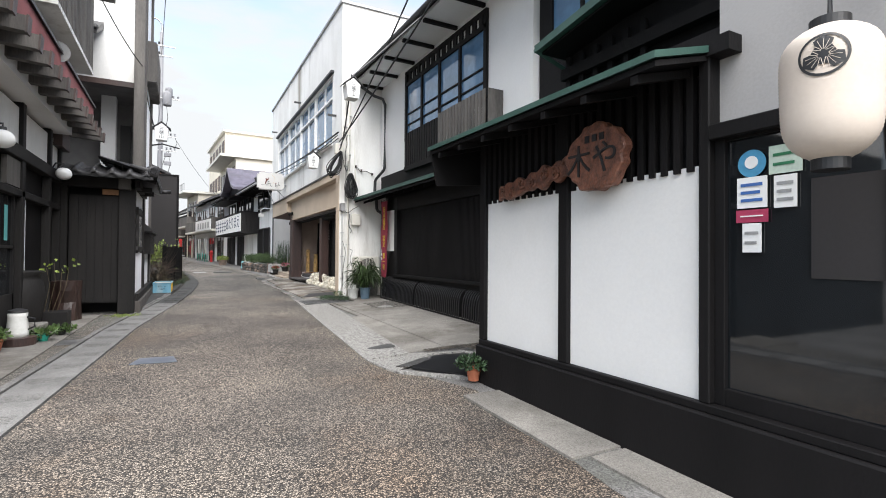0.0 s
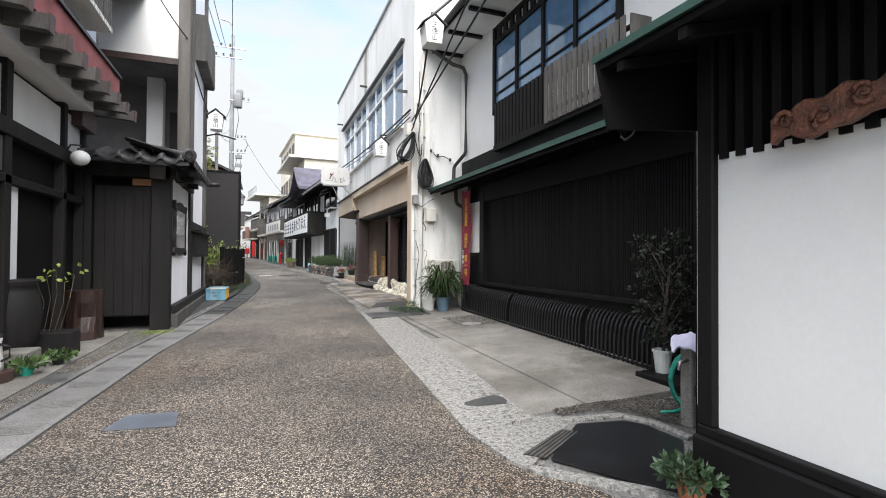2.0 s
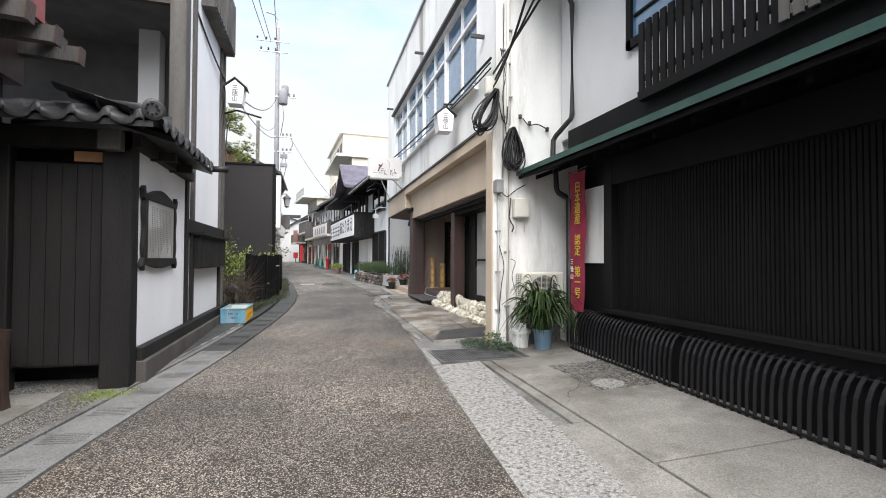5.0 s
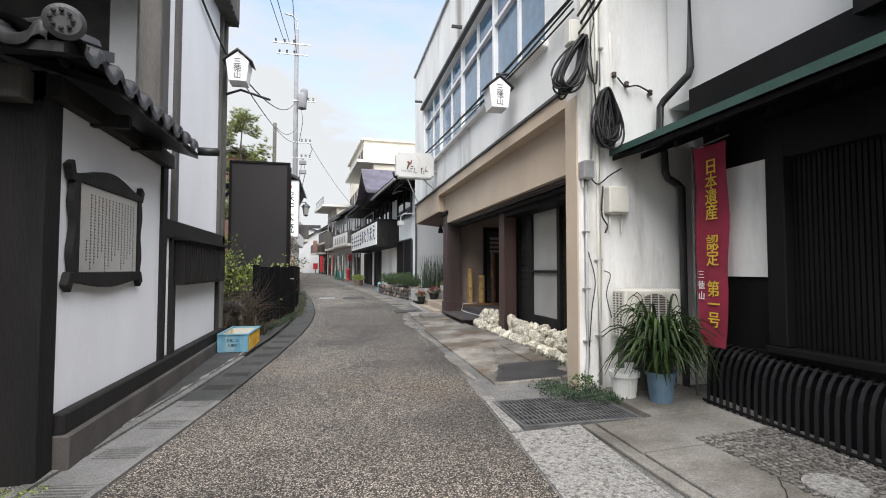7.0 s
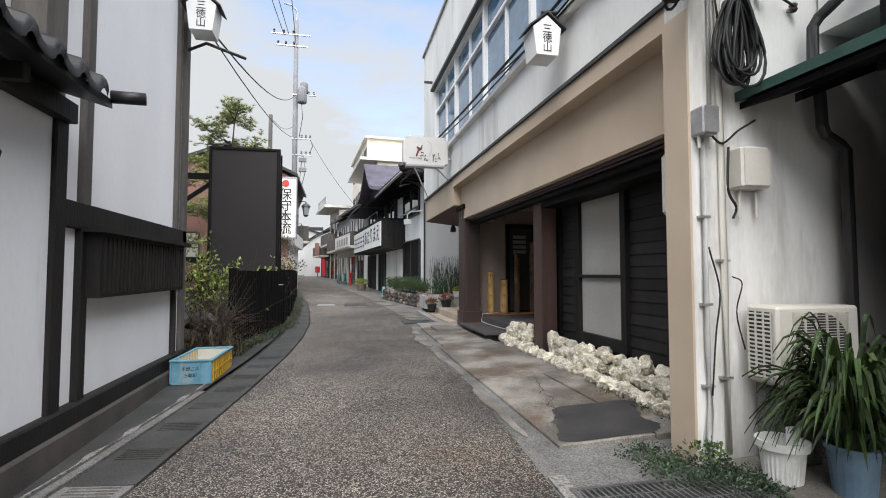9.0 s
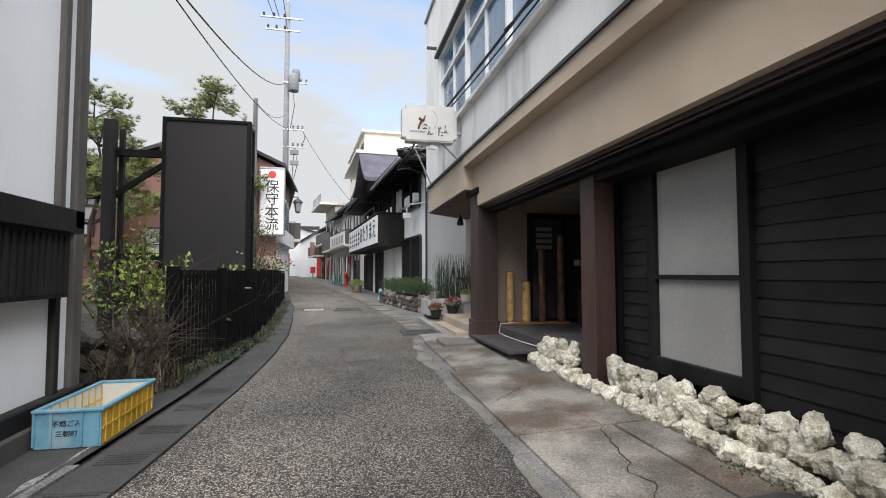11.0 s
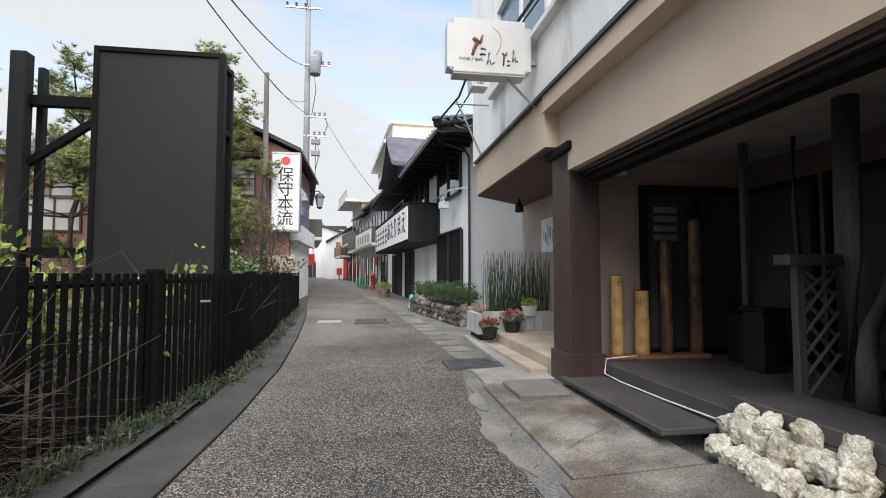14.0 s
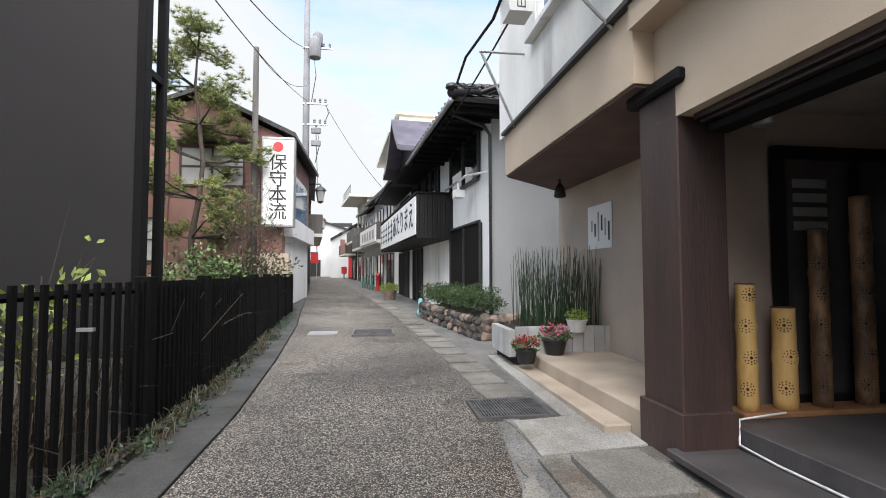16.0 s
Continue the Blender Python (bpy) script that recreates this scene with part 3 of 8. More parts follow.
for xa, ya, xb, yb in ((2.7, 15.6, 3.5, 16.4), (3.0, 13.2, 3.5, 15.2), (2.75, 13.9, 3.3, 13.6), (2.9, 17.6, 3.6, 18.1), (2.6, 7.3, 4.3, 7.6), (3.1, 9.4, 3.9, 10.3)):
    lo, hi = [], []
    n = max(6, int(abs(yb - ya) / 0.04))
    for k in range(n + 1):
        y = min(ya, yb) + abs(yb - ya) * k / n
        u = (y - ya) / (yb - ya)
        x = xa + (xb - xa) * u + 0.09 * noise.noise(Vector((y * 5, xa, 1))) + 0.03 * noise.noise(Vector((y * 17, xa, 4)))
        wd = 0.007 * (0.3 + abs(math.sin(3.1 * u)) + 0.6 * noise.noise(Vector((y * 12, 2, 2))))
        lo.append((x - wd * 0.5, y))
        hi.append((x + wd * 0.5, y))
    x0 = min(xa, xb)
    bm = ribbon(lo, hi, 0.0, 0.02)
    for v in bm.verts:
        v.co.z += 0.017 + 0.12 * (v.co.x - 2.4) / 2.8
    part("crack", bm, M_SOIL, pavement)
lo, hi = [], []
for k in range(19):
    y = 5.98 + 0.015 * k
    lo.append((2.16 + 0.4 * abs(k / 9 - 1) ** 3 + 0.08 * noise.noise(Vector((y * 22, 3, 3))), y))
    hi.append((2.52 - 0.06 * abs(k / 9 - 1) ** 3, y))
bm = ribbon(lo, hi, 0.0, 0.015)
for v in bm.verts:
    v.co.z += 0.017 + 0.03 * (v.co.x - 2.02) / 0.55
part("patch", bm, M_LID_DARK, pavement, "dark damp stain across the pale slope")

# ---- shop house with the white panels ----
AX = 2.72
house = thing("shop_house", (AX, 4.18, 0), "black and white traditional shop house with green metal eaves", "house")
for a in ((2.84, 6.5, 1.72, 4.24, 0, 2.74), (2.84, 6.5, -6, 0.3, 0, 3.3), (4.0, 6.5, 0.3, 1.72, 0, 3.3), (2.84, 4.0, 0.3, 1.72, 2.2, 3.3)):
    part("wall", box(*a), M_BLACK, house)
part("base_wall", box(AX - 0.06, 2.84, -6, 4.28, -0.1, 0.45), M_BLACK, house, "black painted base wall", bev=0.012)
part("sill", box(AX - 0.03, 2.84, -6, 4.27, 0.45, 0.5), M_BLACK, house, bev=0.006)
for y0, y1 in ((3.09, 4.18), (1.86, 2.98)):
    part("wall_panel", box(AX + 0.02, 2.84, y0, y1, 0.5, 1.9), M_WHITE, house, "white plaster panel")
part("end_wall", box(3.22, 6.5, 4.2, 4.76, 0, 2.72), M_BLACK, house)
part("wall_panel", box(3.195, 3.22, 4.625, 4.725, 0.42, 2.6), M_WHITE, house, "narrow white plaster strip")
for y0, y1 in ((2.98, 3.09), (4.18, 4.28), (1.79, 1.86)):
    part("post", box(AX - 0.02, 2.84, y0, y1, 0.5, 2.55), M_BLACK, house, bev=0.008)
slat = finish(box(-0.018, 0.018, -0.022, 0.022, -0.36, 0.36), "slat", M_BLACK)
y = 1.93
while y < 4.16:
    piece("slat", slat, house, pose(AX + 0.02, y, 2.23))
    y += 0.092
part("beam", box(AX - 0.04, 2.84, 1.66, 4.29, 2.52, 2.62), M_BLACK, house)
# The gable's shade on this panel is put into its darker plaster colour.
part("wall_panel", box(2.8, 2.84, -1.5, 1.79, 2.12, 3.3), material("shaded_plaster", (0.33, 0.32, 0.315), (0.27, 0.262, 0.257), 0.85, 0, 1.2, 60, 0.1), house, "plaster above the door, darkened for the gable's shade")
part("lintel", box(AX - 0.03, 2.84, -1.0, 1.79, 2.03, 2.12), M_BLACK, house, bev=0.006)
# eave
part("eave", prism([(2.22, 2.42), (2.22, 2.46), (3.9, 2.9), (3.9, 2.86)], 2.75, "y", 1.78), M_GREEN, house, "dark green sheet metal eave")
part("soffit", prism([(2.25, 2.385), (2.25, 2.418), (2.9, 2.585), (2.9, 2.555)], 2.7, "y", 1.8), M_BLACK, house)
part("end_board", prism([(2.24, 2.45), (2.32, 2.07), (2.95, 2.12), (3.15, 2.36), (3.15, 2.68)], 0.03, "y", 4.5), M_BLACK, house, "black board closing the end of the eave")
rafter = finish(prism([(-0.6, -0.03), (-0.6, 0.02), (0.1, 0.2), (0.1, 0.15)], 0.05, "y", -0.025), "rafter", M_BLACK)
for k in range(7):
    piece("rafter", rafter, house, pose(2.86, 1.95 + k * 0.4, 2.36))
gable = part("gable_roof", prism([(4.31, 3.6), (0.9, 4.1), (-2.4, 3.6), (-2.4, 3.68), (0.9, 4.2), (4.31, 3.68)], 1.5, "x", 3.42), M_GREEN, house, "green metal gable over the entrance")
# Parts under the gable take the near-black fence material to deepen their shade.
part("soffit", prism([(4.25, 3.575), (0.9, 4.07), (-2.3, 3.575), (-2.3, 3.6), (0.9, 4.095), (4.25, 3.6)], 1.4, "x", 3.48), M_FENCE, gable)
part("tie_beam", box(3.7, 3.8, -2.0, 4.2, 3.3, 3.42), M_FENCE, gable)
part("back_wall", box(3.82, 3.9, -2.0, 4.2, 2.88, 3.7), M_FENCE, gable)
part("verge", tube([(3.42, 4.3, 3.63), (4.9, 4.33, 3.2)], 0.03, 4), M_GREEN, gable, "thin green verge board")
for k in range(6):
    part("slat", box(3.74, 3.78, 3.1 + k * 0.2, 3.16 + k * 0.2, 2.95, 3.55), M_FENCE, gable)
upper = part("upper_wall", box(4.7, 6.5, -6, 5.8, 3.0, 6.0), M_BLACK, house)
part("pane", box(4.68, 4.7, 3.6, 5.5, 4.3, 5.6), M_GLASS_SKY, upper)
for k in range(4):
    part("mullion", box(4.64, 4.69, 3.6 + k * 0.62, 3.65 + k * 0.62, 4.3, 5.6), M_BLACK, upper)
part("roof", prism([(3.9, 5.9), (3.9, 6.0), (6.5, 7.3), (6.5, 7.2)], 12, "y", -6.2), M_TILE, house)

door = setting("door_1", box(2.78, 2.8, 0.32, 1.74, 0.56, 2.1), M_GLASS, "dark glazed sliding door of the shop", "door")
for y0, y1, z0, z1 in ((1.73, 1.79, 0.5, 2.1), (0.9, 0.99, 0.5, 2.1), (0.3, 0.37, 0.5, 2.1), (0.37, 1.73, 0.5, 0.6), (0.37, 1.73, 2.02, 2.1)):
    part("door_frame", box(2.75, 2.81, y0, y1, z0, z1), M_BLACK, door, bev=0.004)
part("pane", box(2.772, 2.776, 1.0, 1.3, 1.25, 1.75), M_SIGNBOX, door, "dim grey sheet behind the glass")


def notice(y, z, w, h, sheet, lines, ink, label):
    """A small sheet stuck to the door, with bars for its writing."""
    z += 0.06
    n = thing("notice", (2.765, y, z - h / 2), label, "notice", "notices on the door")
    part("sheet", box(2.762, 2.768, y - w / 2, y + w / 2, z - h / 2, z + h / 2), sheet, n)
    for k in range(lines):
        zz = z + h / 2 - h * (k + 1) / (lines + 1)
        part("text_bar", box(2.758, 2.762, y - w * (0.36 - 0.08 * (k % 2)), y + w * 0.36, zz - h * 0.05, zz + h * 0.05), ink, n)


notice(1.585, 1.65, 0.16, 0.17, M_SIGN, 3, material("blue_ink", (0.05, 0.14, 0.4)), "white and blue notice sheet on the glass door")
notice(1.585, 1.52, 0.17, 0.07, material("crimson_card", (0.4, 0.04, 0.1)), 1, M_SIGN, "crimson notice strip with white writing")
notice(1.585, 1.4, 0.1, 0.16, M_SIGN, 2, M_METAL, "small white notice sheet")
notice(1.415, 1.81, 0.16, 0.15, material("pale_green_card", (0.6, 0.72, 0.62)), 2, material("green_ink", (0.03, 0.2, 0.09)), "pale green notice with dark writing")
notice(1.415, 1.64, 0.11, 0.17, M_SIGN, 3, M_METAL, "white notice sheet on the glass door")
disc = thing("sticker", (2.765, 1.55, 1.8), "round blue and white sticker on the glass door", "sticker")
bm = bmesh.new()
bmesh.ops.create_cone(bm, cap_ends=True, segments=28, radius1=0.075, radius2=0.075, depth=0.005, matrix=pose(2.764, 1.585, 1.87, 0, 90, 0))
part("disc", bm, material("sky_blue_print", (0.08, 0.33, 0.55)), disc)
bm = bmesh.new()
bmesh.ops.create_cone(bm, cap_ends=True, segments=20, radius1=0.035, radius2=0.035, depth=0.004, matrix=pose(2.7595, 1.585, 1.875, 0, 90, 0))
part("centre", bm, M_SIGN, disc)

# carved name board
carved = thing("carved_board", (2.6, 2.6, 1.8), "carved brown wooden gourd-shaped name board with dragon tail", "sign")
bm = bmesh.new()
out = []
for k in range(64):
    a = 6.28318 * k / 64
    rr = 0.97 + 0.03 * math.sin(5 * a) + 0.035 * math.sin(11 * a + 1) + 0.02 * math.sin(17 * a) + 0.12 * max(0, math.cos(a)) ** 10
    out.append((2.58 + 0.275 * math.cos(a) * rr, 2.06 + 0.25 * math.sin(a) * rr))
part("gourd", prism(out, 0.09, "x", 2.58), M_CARVED, carved, bev=0.012)
top, low = [], []
for k in range(29):
    u = k / 28
    yy, mid = 2.8 + 1.02 * u, 2.05 - 0.13 * u
    half = 0.085 - 0.02 * u + 0.018 * math.sin(k * 1.35) + 0.012 * math.sin(k * 0.6 + 1)
    top.append((yy, mid + half))
    low.append((yy, mid - half * 0.9 - 0.012 * math.cos(k * 1.1)))
part("tail", prism(top + low[::-1], 0.05, "x", 2.62), M_CARVED, carved, bev=0.006)
for k in range(7):
    cy, cz, s = 2.88 + 0.145 * k, 2.045 - 0.0185 * k + 0.02 * (-1) ** k, 0.06 - 0.003 * k
    pts = [(2.615, cy + s * (1 - a / 16) * math.cos(a * 0.62 + k), cz + s * (1 - a / 16) * math.sin(a * 0.62 + k)) for a in range(14)]
    part("scroll", tube(pts, 0.014, 6, r_end=0.008), M_CARVED, carved, smooth=True)
lettering("木や", 0.25, facing(2.577, 2.6, 2.03, "w"), M_INK, carved, 0.004, "character")
for k in range(3):
    part("text_bar", box(2.572, 2.58, 2.62 - 0.07 * k, 2.66 - 0.07 * k, 2.17, 2.22), M_INK, carved)

# lantern
lantern = thing("paper_lantern", (2.3, 1.01, 1.7), "white ribbed paper lantern with a black leaf crest", "lantern")
LX, LY = 2.3, 1.01


def lantern_radius(z):
    u = (z - 1.745) / 0.535
    return 0.06 + 0.116 * (1 - max(0.0, 2 * u - 1) ** 6 * 0.95) * (1 - 0.95 * max(0.0, 1 - 2 * u) ** 5) - 0.012 * (1 - u)


prof = []
for k in range(73):
    z = 1.745 + 0.535 * k / 72
    prof.append((lantern_radius(z) + (0.0022 if k % 2 else -0.0022), z))
part("shade", lathe(prof, (LX, LY, 0), 40), M_PAPER, lantern, "ribbed white paper", smooth=True)
part("top_ring", lathe([(0.07, 2.272), (0.07, 2.315), (0.058, 2.315)], (LX, LY, 0), 24), M_INK, lantern)
part("bottom_ring", lathe([(0.056, 1.705), (0.066, 1.705), (0.066, 1.75)], (LX, LY, 0), 24), M_INK, lantern)
part("hanger", tube([(LX, LY, 2.31), (LX, LY, 2.62), (2.82, LY, 2.66)], 0.01, 6), M_INK, lantern)


def on_lantern(u, v, out=0.004):
    """A spot of the crest, u to the right and v up from its centre, on the lantern's skin."""
    th, z = math.radians(197) + u / 0.172, 2.125 + v
    r = lantern_radius(z) + out
    return (LX + r * math.cos(th), LY + r * math.sin(th), z)


def leaf_reach(a):
    """Outline of one lobed leaf about its own axis, by angle."""
    return 0.044 * (0.6 + 0.4 * abs(math.cos(a * 1.0))) * (1 + 0.12 * math.cos(a * 7))


bm = bmesh.new()
for k in range(36):
    a0, a1 = 6.28318 * k / 36, 6.28318 * (k + 1) / 36
    bm.faces.new([bm.verts.new(on_lantern(r * math.cos(a), r * math.sin(a))) for a, r in ((a0, 0.083), (a1, 0.083), (a1, 0.073), (a0, 0.073))])
ring = part("crest", bm, M_INK, lantern, "black leaf crest in a ring")
for lobe in range(3):
    axis = 1.5708 + lobe * 2.0944
    cu, cv = 0.03 * math.cos(axis), 0.03 * math.sin(axis)
    bm = bmesh.new()
    for k in range(20):
        a0, a1 = 6.28318 * k / 20, 6.28318 * (k + 1) / 20
        rim = [(cu + leaf_reach(a) * math.cos(a + axis), cv + leaf_reach(a) * math.sin(a + axis)) for a in (a0, a1)]
        mid = [((u + cu) / 2, (v + cv) / 2) for u, v in rim]
        bm.faces.new([bm.verts.new(on_lantern(*p)) for p in ((cu, cv), mid[0], mid[1])])
        bm.faces.new([bm.verts.new(on_lantern(*p)) for p in (mid[0], rim[0], rim[1], mid[1])])
    leaf = part("leaf", bm, M_INK, ring)
    for k in range(7):
        a = axis + (k - 3) * 0.42
        bm = bmesh.new()
        pts = [(cu * 0.35 + q * math.cos(a), cv * 0.35 + q * math.sin(a)) for q in (0.008, 0.022, 0.036, 0.048)]
        tube([on_lantern(u, v, 0.0045) for u, v in pts], 0.0009, 4, bm)
        part("vein", bm, M_PAPER, ring)

# ---- dark townhouse ----
BX = 4.5
town = thing("dark_townhouse", (BX, 12.2, 0.2), "two-storey townhouse with black boarded front and slatted balcony", "house")
part("wall", box(BX + 0.04, 9, 4.1, 11.62, 0, 3.3), M_BLACK, town)
part("wall", box(5.3, 9, 11.62, 12.2, 0, 3.3), M_BLACK, town)
part("upper_wall", box(4.62, 9, 5.85, 12.22, 3.3, 6.2), M_WHITE, town)
part("plinth", box(BX - 0.02, BX + 0.04, 4.2, 11.0, 0, 0.84), M_BLACK, town)
part("sill", box(BX - 0.08, BX + 0.04, 4.2, 10.84, 0.84, 0.9), M_BLACK, town, bev=0.008)
part("post", box(BX - 0.06, BX + 0.04, 10.66, 10.83, 0.9, 2.7), M_BLACK, town, bev=0.008)
part("lintel", box(BX - 0.05, BX + 0.04, 4.2, 10.8, 2.4, 2.72), M_BLACK, town)
slat = finish(box(-0.01, 0.01, -0.013, 0.013, -0.75, 0.75), "slat", M_BLACK)
for k in range(147):
    piece("slat", slat, town, pose(BX + 0.032, 4.65 + k * 0.041, 1.65))
part("wall_panel", box(BX + 0.01, BX + 0.04, 10.84, 11.6, 1.45, 2.44), M_OLD_WHITE, town, "white plaster end panel")
part("eave", prism([(3.89, 2.74), (3.89, 2.81), (4.75, 3.1), (4.75, 3.03)], 8.45, "y", 4.05), M_GREEN, town, "dark green sheet metal eave")
part("soffit", prism([(3.93, 2.69), (3.93, 2.735), (4.75, 3.02), (4.75, 2.97)], 8.38, "y", 4.1), M_BLACK, town)
rafter = finish(prism([(-0.55, -0.03), (-0.55, 0.03), (0.1, 0.29), (0.1, 0.23)], 0.05, "y", -0.025), "rafter", M_BLACK)
for k in range(17):
    piece("rafter", rafter, town, pose(4.6, 4.4 + k * 0.5, 2.67))
part("skirt", box(4.42, 4.62, 5.9, 11.66, 2.95, 3.3), M_BLACK, town)
balcony = part("balcony", box(4.32, 4.6, 6.65, 10.0, 3.2, 3.3), M_BLACK, town, "black slatted balcony")
for z in (3.42, 3.92):
    part("rail", box(4.36, 4.4, 6.65, 10.0, z, z + 0.05), M_BLACK, balcony)
    part("rail", box(4.4, 4.62, 6.64, 6.68, z, z + 0.05), M_BLACK, balcony)
s1 = finish(box(-0.012, 0.012, -0.038, 0.038, -0.37, 0.37), "slat", M_BLACK)
s2 = finish(box(-0.012, 0.012, -0.036, 0.036, -0.4, 0.4), "slat", M_GREYWOOD)
for k in range(15):
    piece("slat", s1, balcony, pose(4.345, 9.96 - k * 0.113, 3.66))
for k in range(15):
    piece("slat", s2, balcony, pose(4.3, 8.28 - k * 0.112, 3.66))
for k in range(4):
    piece("slat", s2, balcony, pose(4.36 + k * 0.07, 6.62, 3.66, 0, 0, 90))
win = part("window", box(4.6, 4.615, 7.15, 10.45, 4.1, 5.28), M_GLASS_SKY, town, "dark lattice window tinted with the sky's reflection")
for y0, y1, z0, z1 in [(7.06, 10.54, 5.28, 5.36), (7.06, 10.54, 4.0, 4.1), (7.06, 7.15, 3.3, 5.62), (10.45, 10.54, 4.0, 5.62)] + [(7.95 + 0.83 * k, 8.02 + 0.83 * k, 4.1, 5.28) for k in range(3)]:
    part("window_frame", box(4.56, 4.615, y0, y1, z0, z1), M_BLACK, win)
for k in range(4):
    for z in (4.35, 4.6):
        part("bar", box(4.575, 4.6, 7.17 + 0.83 * k, 7.93 + 0.83 * k, z, z + 0.028), M_BLACK, win)
part("valance", box(4.58, 4.615, 7.15, 10.45, 5.55, 5.64), M_BLACK, win)
for k in range(14):
    part("slat", box(4.58, 4.61, 7.2 + 0.235 * k, 7.33 + 0.235 * k, 5.36, 5.55), M_BLACK, win)
roof = part("roof", prism([(3.82, 5.82), (3.82, 5.9), (8.5, 7.7), (8.5, 7.6)], 8.6, "y", 3.8), M_TILE, town)
part("soffit", box(3.88, 4.62, 3.85, 12.35, 5.74, 5.8), M_GREY_WHITE, roof)
for k in range(9):
    part("rafter", box(3.9, 4.6, 4.2 + k * 0.98, 4.28 + k * 0.98, 5.68, 5.74), M_BLACK, roof)
part("gutter", tube([(3.78, 3.8, 5.78), (3.78, 12.4, 5.82)], 0.055, 8), M_PIPE, roof)
part("drainpipe", tube([(3.8, 12.0, 5.74), (4.3, 11.9, 5.42), (4.5, 11.82, 5.35), (4.56, 11.8, 5.2), (4.56, 11.8, 3.6), (4.55, 11.82, 3.53), (4.44, 12.07, 3.33), (4.42, 12.1, 3.27), (4.41, 12.1, 3.0)], 0.038, 10), M_PIPE, town)
part("drainpipe", tube([(4.46, 12.1, 2.8), (4.47, 12.1, 2.56), (4.5, 12.1, 2.5), (4.62, 12.1, 2.44), (4.67, 12.1, 2.4), (4.68, 12.1, 0.2)], 0.038, 10), M_PIPE, town)

guard = thing("curved_bar_guard", (4.3, 8.7, 0.2), "black curved bar guard along the foot of the wall", "guard")
curve = [(0.12, 0.575), (0.07, 0.57), (0.02, 0.545), (-0.03, 0.49), (-0.065, 0.41), (-0.082, 0.3), (-0.09, -0.03)]
rib_bm = bmesh.new()
for k, ((xa, za), (xb, zb)) in enumerate(zip(curve, curve[1:])):
    nx, nz = zb - za, xa - xb
    d = math.hypot(nx, nz)
    nx, nz = 0.01 * nx / d, 0.01 * nz / d
    prism([(xa, za), (xb, zb), (xb - nx, zb - nz), (xa - nx, za - nz)], 0.03, "y", -0.015, rib_bm)
rib = finish(rib_bm, "bar", material("black_gloss_paint", (0.014, 0.014, 0.016), (0.009, 0.009, 0.01), 0.35, 0, 3, 60, 0.05, spec=0.4))
for k in range(74):
    yy = 6.02 + k * 0.0735
    if k not in (20, 47):
        piece("bar", rib, guard, pose(4.42, yy, gz(yy) + 0.06))
for y0, y1 in ((6.0, 7.48), (7.5, 9.46), (9.48, 11.45)):
    for dx, dz in ((-0.085, 0.06), (0.03, 0.53)):
        part("rail", tube([(4.42 + dx, y0, gz(y0) + 0.06 + dz), (4.42 + dx, y1, gz(y1) + 0.06 + dz)], 0.012, 6), M_BLACK, guard)

banner = thing("banner", (4.42, 11.5, 0.3), "tall faded red cloth banner on a thin pole", "banner")
bm = bmesh.new()
prev = None
for k in range(15):
    z = 0.8 + 1.88 * k / 14
    narrow = 1 - 0.3 * max(0, 1 - k / 4)
    w = [bm.verts.new((4.41 + 0.012 * math.sin(k * 0.9 + j), 11.19 + 0.2 * (1 - narrow) + 0.4 * narrow * j / 4 + 0.008 * math.sin(j * 1.7 + k * 0.5), z)) for j in range(5)]
    if prev:
        for j in range(4):
            bm.faces.new((prev[j], prev[j + 1], w[j + 1], w[j]))
    prev = w
cl = part("cloth", bm, M_PINKRED, banner, smooth=True)
part("pole", tube([(4.42, 11.63, 0.25), (4.42, 11.63, 2.72)], 0.012, 8), M_GRATE, banner)
part("arm", tube([(4.42, 11.63, 2.69), (4.42, 11.17, 2.72)], 0.008, 6), M_GRATE, banner)
for k, ch in enumerate("三徳山"):
    lettering(ch, 0.085, facing(4.392, 11.51, 1.46 - 0.1 * k, "w"), M_SIGN, cl, 0.002)
for k, ch in enumerate("日本遺産 認定 第一号"):
    lettering(ch, 0.155, facing(4.39, 11.36, 2.46 - 0.142 * k, "w"), M_YELLOW, cl, 0.002, bold=0.006)


# ---- white building with the bar ----
CX = 3.56
bar = thing("bar_building", (CX, 12.25, 0.2), "two-storey stained white building with beige ground-floor bar", "building")
for a in ((CX, 10, 12.25, 23.2, 3.55, 4.38), (CX, 10, 12.25, 23.2, 6.25, 7.8), (CX, 10, 12.25, 13.15, 4.38, 6.25), (CX, 10, 21.6, 23.2, 4.38, 6.25), (CX + 0.3, 10, 13.15, 21.6, 4.38, 6.25)):
    part("wall", box(*a), M_OLD_WHITE, bar)
part("coping", box(CX - 0.05, 10, 12.2, 23.25, 7.8, 7.86), M_METAL, bar)
part("drip_edge", box(CX - 0.06, CX, 12.3, 22.9, 3.53, 3.57), M_PIPE, bar)
win = part("window", box(CX + 0.1, CX + 0.12, 13.15, 21.6, 4.38, 6.25), M_GLASS_SKY, bar, "wide aluminium window band tinted with the sky's reflection")
edges = [13.15 + 8.45 * k / 8 for k in range(9)]
for k, yy in enumerate(edges):
    part("mullion", box(CX + 0.02 if k % 2 == 0 else CX + 0.06, CX + 0.12, yy - 0.035, yy + 0.035, 4.38, 6.25), M_SIGN, win)
for z in (4.38, 5.62, 6.19):
    part("transom", box(CX + 0.03, CX + 0.12, 13.15, 21.6, z, z + 0.06), M_SIGN, win)
part("sill", box(CX - 0.1, CX + 0.1, 13.05, 21.7, 4.28, 4.36), M_OLD_WHITE, win, bev=0.01)
